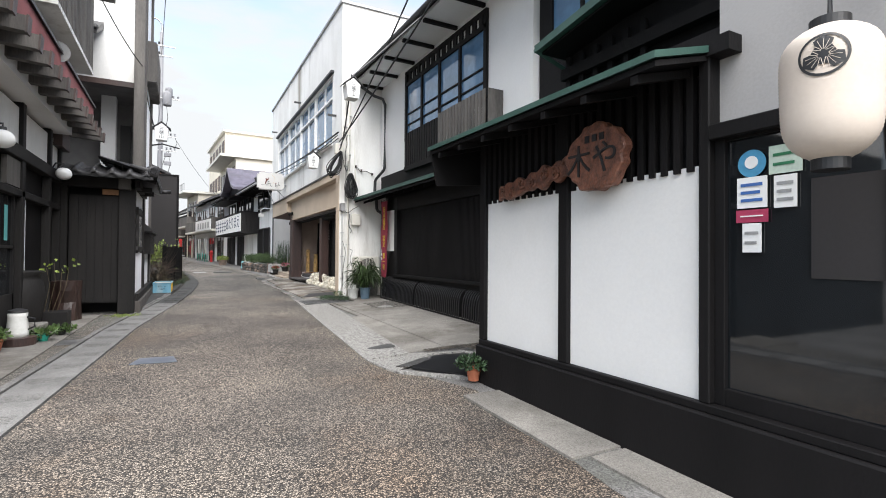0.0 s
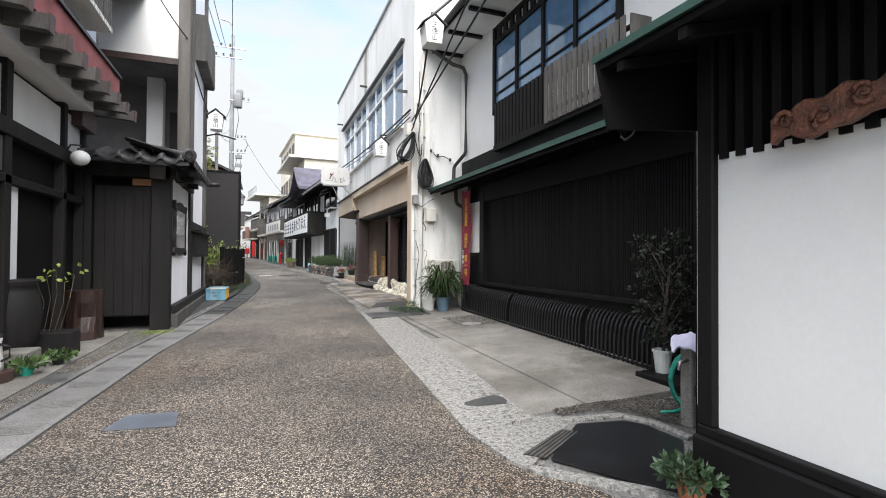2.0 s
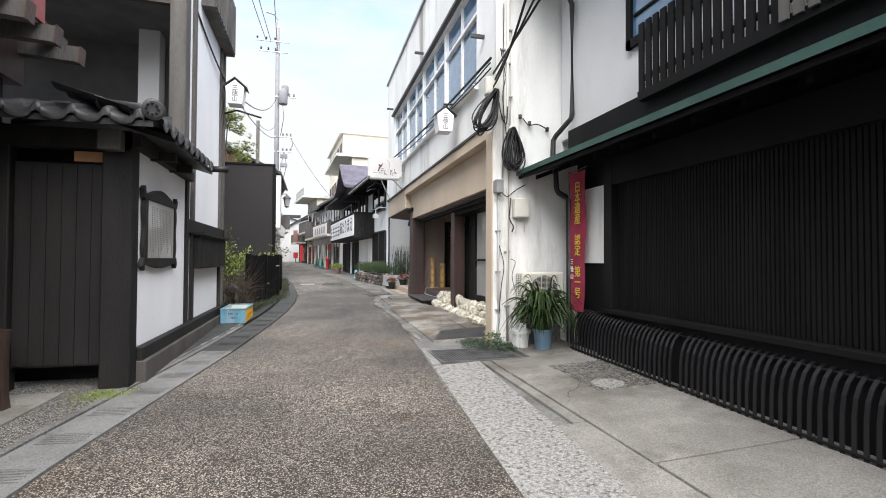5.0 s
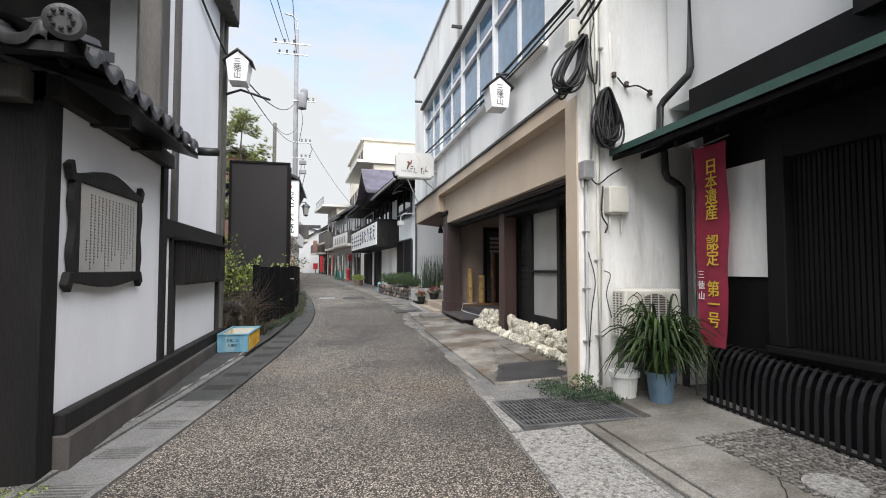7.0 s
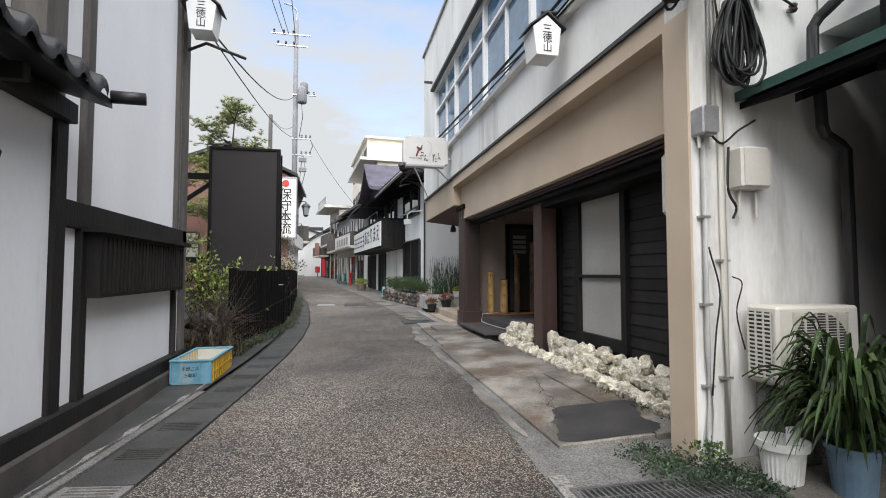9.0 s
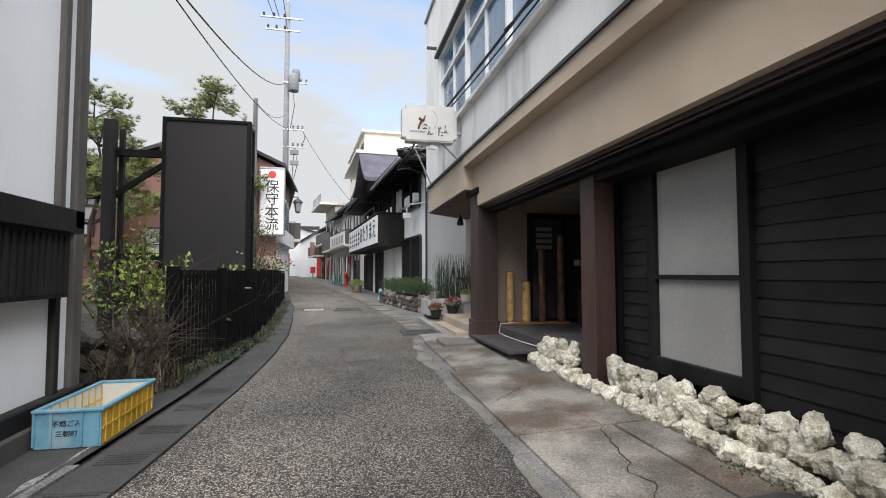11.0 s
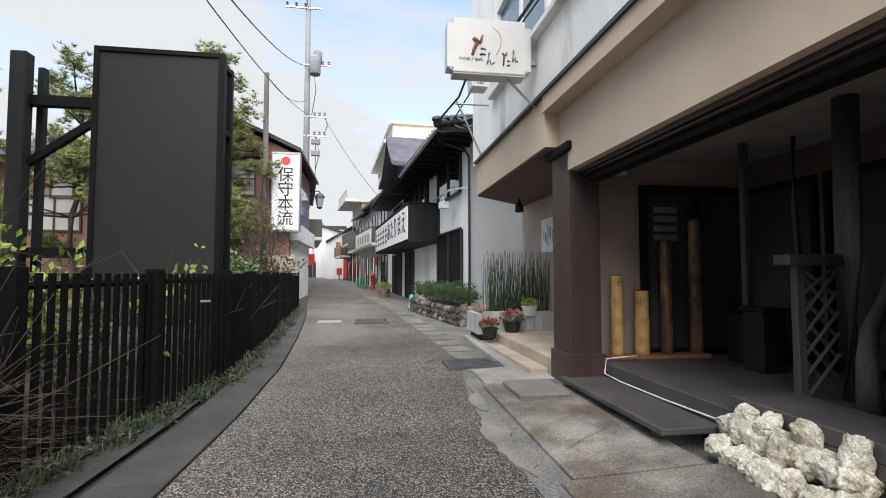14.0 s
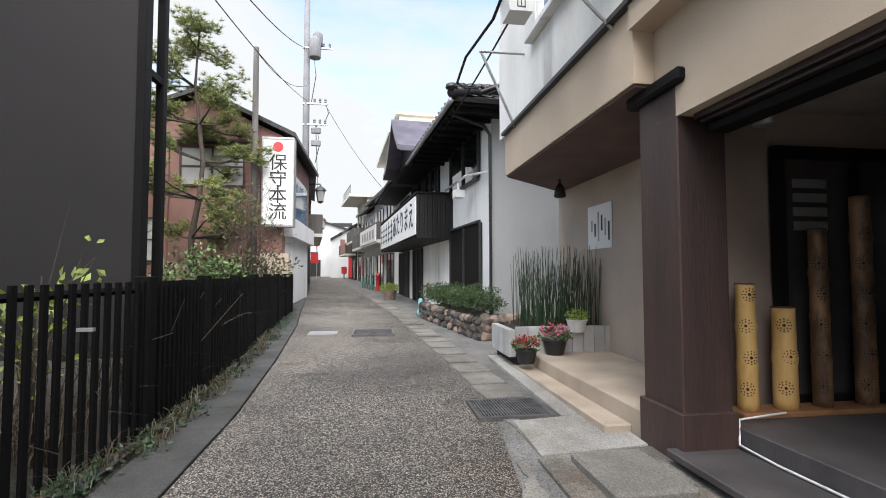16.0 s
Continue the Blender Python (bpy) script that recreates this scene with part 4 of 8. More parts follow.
part("hood", box(CX - 0.09, CX, 13.0, 21.75, 6.25, 6.31), M_PIPE, win)
for yy in (12.75, 17.2, 21.9):
    part("spout", box(CX - 0.22, CX, yy, yy + 0.06, 5.0 if yy < 13 else 6.55, 5.05 if yy < 13 else 6.6), M_PIPE, bar)
part("band", box(CX - 0.03, 4.2, 12.45, 19.5, 3.35, 3.55), M_BEIGE, bar)
part("beam", box(3.72, 4.3, 12.45, 19.5, 2.66, 3.35), M_BEIGE, bar)
part("shutter_rail", box(3.84, 4.0, 12.5, 19.2, 2.6, 2.66), M_RAIL, bar, "dark metal shutter rail", bev=0.01)
part("shutter_rail", box(3.8, 3.83, 12.5, 19.2, 2.62, 2.66), M_RAIL, bar, bev=0.008)
part("shutter_rail", box(3.9, 4.05, 12.5, 19.2, 2.54, 2.6), M_BLACK, bar, bev=0.008)
part("shutter_box", box(4.0, 4.3, 12.5, 15.9, 2.46, 2.66), M_BLACK, bar)
part("pilaster", box(3.5, 3.52, 12.25, 12.5, 0.2, 3.38), M_BEIGE, bar)
part("corner_wall", box(3.52, 3.7, 12.25, 12.5, 0.1, 3.55), M_OLD_WHITE, bar)
part("side_wall", box(3.7, 10, 12.25, 12.45, 0, 3.55), M_OLD_WHITE, bar)
part("canopy", prism([(CX, 19.5), (6, 19.5), (6, 24.2), (4.8, 24.1), (CX, 22.9)], 0.58, "z", 2.97), M_BEIGE, bar)
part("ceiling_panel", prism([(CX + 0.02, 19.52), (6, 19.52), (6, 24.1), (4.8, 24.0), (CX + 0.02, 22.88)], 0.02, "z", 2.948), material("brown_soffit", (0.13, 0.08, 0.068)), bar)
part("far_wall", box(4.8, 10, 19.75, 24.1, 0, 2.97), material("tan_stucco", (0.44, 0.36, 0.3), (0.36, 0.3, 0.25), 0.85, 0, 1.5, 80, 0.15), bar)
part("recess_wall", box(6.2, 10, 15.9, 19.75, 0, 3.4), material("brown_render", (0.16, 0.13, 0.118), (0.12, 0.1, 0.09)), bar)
for ya in (16.3, 17.5, 18.7):
    gl = part("glass_door", box(6.18, 6.195, ya, ya + 1.1, 0.66, 2.5), M_GLASS_DIM, bar, "dark reflecting sliding glass door")
    for y0, y1, z0, z1 in ((ya, ya + 0.06, 0.62, 2.5), (ya + 1.04, ya + 1.1, 0.62, 2.5), (ya, ya + 1.1, 2.5, 2.58), (ya, ya + 1.1, 0.62, 0.7)):
        part("door_frame", box(6.14, 6.185, y0, y1, z0, z1), M_BLACK, gl)
part("cross_wall", box(4.3, 6.2, 15.98, 16.1, 0, 2.9), M_BLACK, bar)
# Door wall dimmed and ceiling lightened in colour to set the porch's light level.
part("door_wall", box(4.0, 4.8, 19.72, 19.8, 0, 2.97), material("dimmed_brown_stucco", (0.36, 0.28, 0.24), (0.3, 0.235, 0.2)), bar)
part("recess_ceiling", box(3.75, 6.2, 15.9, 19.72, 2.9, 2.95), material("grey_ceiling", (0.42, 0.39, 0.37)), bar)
dr = part("door", box(4.86, 6.15, 19.66, 19.68, 0.66, 2.5), M_GLASS_DIM, bar, "dark glazed entrance door")
for x0, x1, z0, z1 in ((4.78, 4.86, 0.62, 2.6), (5.45, 5.52, 0.62, 2.5), (4.86, 6.15, 2.5, 2.6), (4.86, 6.15, 0.62, 0.7)):
    part("door_frame", box(x0, x1, 19.62, 19.69, z0, z1), M_BLACK, dr, bev=0.004)
for k in range(4):
    part("note", box(4.95, 5.25, 19.655, 19.659, 1.95 + k * 0.11, 2.02 + k * 0.11), M_METAL, dr)
for x0, x1, y0, y1 in ((3.72, 4.07, 19.25, 19.71), (4.0, 4.24, 15.93, 16.22)):
    pil = part("pillar", box(x0, x1, y0, y1, 0.2, 2.9), M_DARKWOOD, bar, "dark brown timber pillar", bev=0.008)
    part("base_board", box(x0 - 0.03, x1 + 0.02, y0 - 0.03, y1 + 0.02, 0.2, 0.72 if x0 < 3.9 else 0.35), M_DARKWOOD, pil, bev=0.006)
part("capital", box(3.66, 4.2, 19.15, 19.8, 2.86, 2.96), M_BLACK, bar, bev=0.02)
shopw = part("shop_wall", box(4.36, 4.6, 12.45, 15.98, 0, 2.66), M_BLACK, bar)
brd = finish(prism([(0.0, -0.065), (-0.022, -0.062), (-0.008, 0.065), (0.0, 0.065)], 1.0, "y", -0.5), "board", M_SIDING)
for k in range(18):
    z = 0.38 + 0.128 * k
    for y0, y1 in ((12.6, 14.28), (15.46, 15.95)):
        piece("board", brd, shopw, Matrix.LocRotScale((4.36, (y0 + y1) / 2, z), None, (1, y1 - y0, 1)))
win = part("window", box(4.33, 4.35, 14.36, 15.36, 0.75, 2.5), M_FROST, bar, "curtained glass window in dark wood frame")
for y0, y1, z0, z1 in ((14.27, 14.37, 0.6, 2.56), (15.35, 15.46, 0.6, 2.56), (14.37, 15.35, 0.6, 0.75), (14.37, 15.35, 2.46, 2.56), (14.37, 15.35, 1.46, 1.5)):
    part("window_frame", box(4.28, 4.36, y0, y1, z0, z1), M_WORN_BLACK, win, bev=0.005)
part("wall_unit", box(3.78, 3.94, 12.62, 12.95, 2.0, 2.52), M_CREAM, bar, "cream plastic wall unit", bev=0.03)

blockp = thing("concrete_block", (3.3, 19.1, 0.36), "rough mossy concrete block by the porch step", "block")
part("block", box(3.05, 3.55, 18.85, 19.5, 0.34, 0.43), M_CONC, blockp, bev=0.02)
deck = thing("porch_deck", (4.9, 17.8, 0.3), "dark timber porch deck with a low step board", "deck")
part("floor_board", box(4.1, 6.2, 16.22, 19.7, 0.3, 0.62), M_DECK, deck, bev=0.008)
part("step_board", box(3.62, 4.08, 17.5, 19.3, 0.44, 0.49), M_DECK, deck, bev=0.008)
for yy in (17.65, 18.4, 19.05):
    part("step_block", box(3.7, 4.05, yy, yy + 0.12, 0.3, 0.44), M_GREYWOOD, deck)
part("ledge", box(4.1, 4.6, 16.3, 17.45, 0.62, 0.72), M_DECK, deck, bev=0.008)
part("base_plank", box(4.25, 5.45, 19.37, 19.58, 0.62, 0.66), M_ORANGE, deck, bev=0.006)
rope = thing("extension_cable", (4.08, 18.4, 0.5), "white extension cable lying along the porch edge", "cable")
part("cord", tube([(4.5, 19.3, 0.68), (4.3, 19.28, 0.67), (4.12, 19.26, 0.66), (4.07, 19.2, 0.52), (4.07, 18.9, 0.505), (4.08, 18.2, 0.505), (4.09, 17.5, 0.52), (4.12, 17.42, 0.64)], 0.0075, 6), M_SIGN, rope, smooth=True)


def bamboo_lamp(x, y, h, r, tint):
    """A cut bamboo tube pierced with rings of holes."""
    b = thing("bamboo_lamp", (x, y, 0.66), "pierced bamboo tube lamp standing on the porch", "lamp", "bamboo lamps")
    prof = []
    n = max(2, round(h / 0.3))
    for k in range(n * 6 + 1):
        prof.append((r * (1.05 if k % 6 == 0 and 0 < k < n * 6 else 1.0 - 0.08 * k / (n * 6)), h * k / (n * 6)))
    part("tube", lathe(prof, (x, y, 0.66), 18), tint, b, smooth=True)
    bm = bmesh.new()
    for j in range(int(h / 0.22)):
        zc = 0.66 + 0.15 + 0.22 * j
        for ring, cnt in ((0.0, 1), (0.028, 8), (0.045, 12)):
            for k in range(cnt):
                a = 6.28318 * k / cnt
                th = math.radians(230 + 25 * (j % 2)) + ring * math.cos(a) / r
                rr = r * 0.985
                c = Vector((x + rr * math.cos(th), y + rr * math.sin(th), zc + ring * math.sin(a)))
                bmesh.ops.create_icosphere(bm, subdivisions=1, radius=0.012 if ring == 0 else 0.0055, matrix=Matrix.Translation(c))
    tagged(part("holes", bm, M_INK, b), kind="stuff")
    part("rim", lathe([(r * 0.8, h), (r * 0.96, h), (r * 0.96, h + 0.006), (r * 0.8, h + 0.006)], (x, y, 0.66), 18), M_BARK, b)
    return b


M_BAMBOO_DARK = material("smoked_bamboo", (0.3, 0.17, 0.085), (0.085, 0.048, 0.03), 0.45, 0, 9, 50, 0.1, 0.45, 0.5, stains=(0.09, 0.05, 0.028), stain_at=0.56)
for x, h, r, mt in ((4.37, 0.88, 0.068, M_BAMBOO), (4.67, 0.71, 0.08, M_BAMBOO), (4.97, 1.28, 0.063, M_BAMBOO_DARK), (5.34, 1.53, 0.07, M_BAMBOO_DARK)):
    bamboo_lamp(x, 19.48, h, r, mt)

trellis = thing("trellis_rail", (4.95, 17.55, 0.62), "dark diagonal lattice rail beside a rough timber post", "railing")
part("post", tube([(5.18, 17.5, 0.62), (5.17, 17.5, 1.7), (5.19, 17.5, 2.9)], 0.085, 10), M_GREYWOOD, trellis, smooth=True)
part("post", box(4.74, 4.8, 17.52, 17.58, 0.62, 1.62), M_GREYWOOD, trellis)
part("top_rail", box(4.64, 5.12, 17.48, 17.63, 1.62, 1.7), M_GREYWOOD, trellis, bev=0.008)
for k in range(6):
    z0 = 0.62 + 0.155 * k
    part("lath", tube([(4.78, 17.54, z0), (5.1, 17.54, min(z0 + 0.34, 1.62))], 0.016, 4), M_GREYWOOD, trellis)
    part("lath", tube([(5.1, 17.56, z0), (4.78, 17.56, min(z0 + 0.34, 1.62))], 0.016, 4), M_GREYWOOD, trellis)
log = thing("driftwood", (4.95, 17.2, 0.62), "dark crooked driftwood branch leaning on the post", "branch")
part("limb", tube([(4.95, 17.2, 0.62), (5.0, 17.25, 0.95), (5.08, 17.3, 1.15), (5.3, 17.35, 1.4), (5.45, 17.4, 1.75)], 0.08, 9, r_end=0.03), M_GREYWOOD, log, smooth=True)
stool = thing("box_stool", (5.42, 18.6, 0.62), "dark square wooden box standing on the porch", "box")
part("body", box(5.3, 5.56, 18.48, 18.74, 0.62, 1.2), M_WORN_BLACK, stool, bev=0.012)
part("lid", box(5.28, 5.58, 18.46, 18.76, 1.2, 1.235), M_WORN_BLACK, stool, bev=0.006)
stool = thing("box_stool", (5.35, 19.1, 0.62), "low dark wooden box beside the porch post", "box")
part("body", box(5.5, 5.8, 18.9, 19.2, 0.62, 1.12), M_WORN_BLACK, stool, bev=0.012)
part("porch_post", box(5.4, 5.47, 18.78, 18.85, 0.62, 2.9), M_GREYWOOD, bar, bev=0.006)
branch = thing("hanging_branch", (5.7, 18.5, 1.3), "thin pale peeled branch hung from the porch ceiling", "branch")
part("limb", tube([(5.72, 18.5, 2.9), (5.7, 18.5, 2.2), (5.74, 18.5, 1.7), (5.72, 18.5, 1.3)], 0.022, 7, r_end=0.03), M_GREYWOOD, branch, smooth=True)
cam_dome = thing("porch_lamp", (4.3, 19.2, 2.6), "pale spot lamp under the porch ceiling", "lamp")
part("arm", tube([(4.3, 19.4, 2.9), (4.3, 19.2, 2.75)], 0.012, 6), M_PIPE, cam_dome)
part("shade", lathe([(0.02, 0.1), (0.05, 0.06), (0.075, -0.08), (0.07, -0.085)], (4.3, 19.17, 2.68), 14), M_METAL, cam_dome, smooth=True)
spot = thing("spot_lamp", (4.35, 22.9, 2.75), "small black spot lamp under the canopy", "lamp")
part("stem", tube([(4.35, 22.9, 2.95), (4.35, 22.9, 2.86)], 0.02, 8), M_INK, spot)
part("shade", lathe([(0.03, 0.12), (0.07, 0.05), (0.085, -0.06), (0.06, -0.08)], (4.35, 22.9, 2.76), 14), M_INK, spot, smooth=True)
poster = thing("poster", (4.79, 22.6, 1.9), "white and grey printed poster on the stucco wall", "poster")
part("sheet", box(4.785, 4.795, 22.25, 22.95, 1.95, 2.55), M_SIGN, poster)
for k in range(6):
    part("text_bar", box(4.78, 4.784, 22.3 + 0.1 * k, 22.34 + 0.1 * k, 2.05 + 0.07 * (k % 3), 2.3 + 0.05 * (k % 4)), M_METAL if k % 2 else M_INK, poster)

barsign = thing("hanging_sign", (3.02, 19.78, 3.78), "white rounded light-box sign on a steel bracket", "sign")
bm = box(2.49, 3.47, 19.68, 19.88, 3.82, 4.47)
bmesh.ops.bevel(bm, geom=[e for e in bm.edges if abs(e.verts[0].co.y - e.verts[1].co.y) > 0.1], offset=0.07, segments=4, affect="EDGES")
face = part("box", bm, material("weathered_sign_plastic", (0.6, 0.59, 0.57), (0.52, 0.51, 0.49), 0.4, 0, 2, 50, 0.02, stains=(0.42, 0.38, 0.3), stain_at=0.68), barsign)
part("bracket", box(3.44, 3.58, 19.75, 19.81, 4.0, 4.06), M_METAL, barsign)
part("bracket", tube([(3.56, 19.78, 3.5), (3.2, 19.78, 3.84)], 0.015, 6), M_METAL, barsign)
def on_sign(u, v, d=0.0):
    """A spot on the sign's face, u to the right and v down, in parts of its width."""
    return (2.5 + 0.94 * u, 19.678 - d, 3.86 + 0.94 * (0.55 - v))


def stroke(bm, spots, r0, r1):
    tube([on_sign(*p) for p in spots], r0 * 0.94, 8, bm, r1 * 0.94)


M_MAROON = material("maroon_print", (0.2, 0.075, 0.06), (0.15, 0.055, 0.045))
M_GREYINK = material("grey_print", (0.11, 0.105, 0.11), (0.08, 0.075, 0.08))
lettering("WINE + BAR", 0.05, facing(2.76, 19.676, 3.99, "s"), M_GREYINK, face, 0.002)
bm = bmesh.new()
stroke(bm, [(0.295, 0.36), (0.31, 0.3), (0.335, 0.24), (0.36, 0.2)], 0.017, 0.024)
stroke(bm, [(0.305, 0.15), (0.335, 0.17), (0.37, 0.2)], 0.024, 0.03)
stroke(bm, [(0.375, 0.2), (0.4, 0.18), (0.415, 0.12), (0.43, 0.1)], 0.026, 0.006)
part("mark", bm, M_MAROON, face, smooth=True)
bm = bmesh.new()
stroke(bm, [(0.67, 0.31), (0.69, 0.335), (0.715, 0.335), (0.72, 0.3)], 0.014, 0.012)
part("mark", bm, M_MAROON, face, smooth=True)
for spots in (((0.395, 0.275), (0.43, 0.27), (0.465, 0.285)), ((0.385, 0.35), (0.42, 0.335), (0.46, 0.345)), ((0.505, 0.32), (0.475, 0.46), (0.51, 0.4), (0.525, 0.46), (0.57, 0.43)),
              ((0.69, 0.34), (0.68, 0.47)), ((0.73, 0.4), (0.76, 0.41)), ((0.725, 0.46), (0.765, 0.46)), ((0.81, 0.27), (0.795, 0.41), (0.83, 0.36), (0.84, 0.41), (0.865, 0.4))):
    bm = bmesh.new()
    stroke(bm, spots, 0.013, 0.01)
    part("mark", bm, M_GREYINK, face, smooth=True)
bm = bmesh.new()
stroke(bm, [(0.55, -0.0), (0.63, 0.06), (0.655, 0.14), (0.64, 0.24), (0.59, 0.34)], 0.005, 0.003)
part("mark", bm, M_BAMBOO, face, smooth=True)
part("lip", prism([(2.505, 3.9), (2.56, 3.85), (3.38, 3.85), (3.435, 3.9), (3.435, 3.885), (3.385, 3.838), (2.555, 3.838), (2.505, 3.885)], 0.012, "y", 19.67), M_METAL, face)
part("lead", tube([(2.74, 19.8, 3.84), (2.72, 20.2, 3.74), (2.62, 20.9, 3.72), (2.62, 21.4, 3.66), (2.8, 21.9, 3.8), (2.98, 22.0, 3.85)], 0.014, 6), M_CABLE, barsign, smooth=True)

# service pipes, coils and boxes at the building's corner
def eased(points, n=6):
    """The same path with soft bends."""
    p = [Vector(q) for q in points]
    p = [p[0] * 2 - p[1]] + p + [p[-1] * 2 - p[-2]]
    out = []
    for a, b, c, d in zip(p, p[1:], p[2:], p[3:]):
        for k in range(n):
            t = k / n
            out.append(0.5 * (2 * b + (c - a) * t + (2 * a - 5 * b + 4 * c - d) * t * t + (3 * b - a - 3 * c + d) * t ** 3))
    return out + [p[-2]]


def conduit(points, r, mat, label, clips=()):
    c = thing("conduit", points[-1], label, "pipe", "service pipes")
    part("pipe", tube(points, r, 8), mat, c, smooth=True)
    for z in clips:
        x = points[0][0]
        part("clip", box(x - r - 0.02, x + r + 0.02, 12.205, 12.25, z, z + 0.018), M_METAL, c)


M_GREYPVC = material("grey_pipe_plastic", (0.42, 0.42, 0.41), (0.33, 0.33, 0.32), 0.5, 0, 4, 60, 0.04)
conduit([(3.59, 12.222, 2.45), (3.59, 12.222, 1.0), (3.6, 12.222, 0.6), (3.565, 12.2, 0.4), (3.55, 12.15, 0.26)], 0.019, M_GREYPVC, "grey plastic conduit bending at the foot of the wall", (1.9, 1.3, 0.75))
conduit([(3.735, 12.222, 5.5), (3.735, 12.222, 3.0), (3.74, 12.222, 1.4), (3.74, 12.222, 0.3)], 0.022, M_CREAM, "cream service pipe running up the wall", (4.4, 3.0, 1.6, 0.8))
conduit([(3.67, 12.23, 5.3), (3.672, 12.23, 3.4), (3.66, 12.23, 2.7)], 0.014, M_GREYPVC, "thin grey conduit above the junction box", (4.6, 3.6))
conduit([(3.78, 12.235, 5.7), (3.785, 12.235, 4.2), (3.78, 12.235, 3.5)], 0.009, M_CREAM, "thin cream conduit beside the service pipe", (4.9, 3.9))
conduit([(3.9, 12.235, 4.1), (3.93, 12.235, 3.4), (3.92, 12.235, 2.9), (3.96, 12.235, 2.8)], 0.012, M_CREAM, "short cream conduit above the eave", (3.2,))
for name_, spots_, rad in (("loose_wire", [(3.62, 12.2, 2.5), (3.72, 12.19, 2.42), (3.86, 12.19, 2.52), (4.0, 12.19, 2.6)], 0.008), ("loose_wire", [(3.6, 12.2, 1.7), (3.67, 12.19, 1.4), (3.63, 12.19, 1.1), (3.6, 12.2, 0.7)], 0.006),
                           ("loose_wire", [(3.78, 12.2, 2.4), (3.76, 12.19, 2.1), (3.82, 12.19, 1.98), (3.8, 12.2, 1.9)], 0.009), ("loose_wire", [(3.78, 12.2, 1.5), (3.85, 12.19, 1.45), (3.8, 12.19, 1.25), (3.86, 12.19, 1.0)], 0.005),
                           ("loose_wire", [(3.55, 12.15, 3.9), (3.62, 12.17, 3.6), (3.7, 12.18, 3.5), (3.72, 12.18, 3.75)], 0.01), ("loose_wire", [(3.6, 12.17, 4.6), (3.68, 12.18, 4.2), (3.64, 12.18, 3.9), (3.7, 12.18, 3.3)], 0.007),
                           ("loose_wire", [(3.97, 12.2, 3.6), (4.06, 12.18, 3.5), (4.2, 12.18, 3.52), (4.36, 12.18, 3.46)], 0.009)):
    w_ = thing(name_, spots_[-1], "loose black wire on the stained white wall", "wire", "loose wires")
    part("wire", tube(eased(spots_), rad, 5), M_CABLE, w_, smooth=True)
for x_, z_ in ((3.93, 3.62), (4.08, 3.53), (4.37, 3.46)):
    kn = thing("insulator", (x_, 12.2, z_), "small dark porcelain insulator on the wall", "insulator", "wall insulators")
    part("knob", lathe([(0.02, -0.03), (0.03, -0.01), (0.02, 0.0), (0.03, 0.02), (0.015, 0.035)], (x_, 12.2, z_), 10), M_DARKWOOD, kn, smooth=True)
    part("arm", box(x_ - 0.01, x_ + 0.01, 12.2, 12.25, z_ - 0.01, z_ + 0.01), M_METAL, kn)


def coil(x, y, z, w, h, turns, lean, label):
    """Loops of thick cable hung from one nail, spread at the bottom."""
    c = thing("cable_coil", (x, y, z - h), label, "cable", "cable coils")
    rng = random.Random(int(x * 100 + z * 10))
    for k in range(turns):
        aa, bb = w * rng.uniform(0.3, 1.05), h * rng.uniform(0.86, 1.05)
        sway, tilt = rng.uniform(-0.35, 0.35) * w, lean + rng.uniform(-0.1, 0.1)
        pts = []
        for a in range(25):
            th = a * 0.2618
            dx, dz = aa * math.sin(th) * (1 - 0.45 * math.cos(th)), bb * (math.cos(th) - 1) + h
            dx += sway * (1 - math.cos(th)) * 0.5
            pts.append((x + dx * math.cos(tilt) + dz * math.sin(tilt), y - 0.015 - 0.007 * k + 0.02 * math.sin(th + k), z - dx * math.sin(tilt) * 0.4 + dz * math.cos(tilt)))
        part("loop", tube(pts, 0.011, 5, cap=False), M_CABLE, c, smooth=True)
    return c


coil(3.36, 12.12, 3.62, 0.17, 0.34, 15, 0.42, "loose coil of thick black cable on the building corner")
coil(3.77, 12.16, 3.1, 0.13, 0.31, 17, 0.0, "hanging coil of black cable on the white wall")
for x, z, w, h, mt, lb in ((3.93, 2.25, 0.23, 0.29, M_CREAM, "cream meter box on the stained white wall"), (3.58, 2.56, 0.12, 0.2, M_METAL, "small grey junction box on the wall"), (3.47, 4.02, 0.2, 0.26, M_CREAM, "cream junction box at the cable corner")):
    mb = thing("junction_box", (x, 12.2, z - h / 2), lb, "electrical box")
    part("case", box(x - w / 2, x + w / 2, 12.12, 12.26, z - h / 2, z + h / 2), mt, mb, bev=0.015)
    part("lid", box(x - w * 0.44, x + w * 0.44, 12.112, 12.12, z - h * 0.44, z + h * 0.44), mt, mb)
    for dx in (-0.3, 0.3):
        part("stub_pipe", tube([(x + dx * w, 12.2, z - h / 2), (x + dx * w, 12.2, z - h / 2 - (0.2 if w > 0.21 else 0.08))], 0.011, 6), M_CREAM, mb)

ac = thing("air_conditioner", (4.3, 12.03, 0.3), "cream outdoor air-conditioning unit on concrete blocks", "air conditioner")
part("case", box(3.85, 4.5, 11.92, 12.17, 0.8, 1.31), M_CREAM, ac, bev=0.018)
part("stand", box(3.9, 4.46, 11.95, 12.16, 0.25, 0.8), M_KERB, ac, bev=0.01)
bm = bmesh.new()
bmesh.ops.create_cone(bm, cap_ends=True, segments=36, radius1=0.215, radius2=0.215, depth=0.01, matrix=pose(4.18, 11.917, 1.05, 90, 0, 0))
part("fan_opening", bm, M_PIPE, ac)
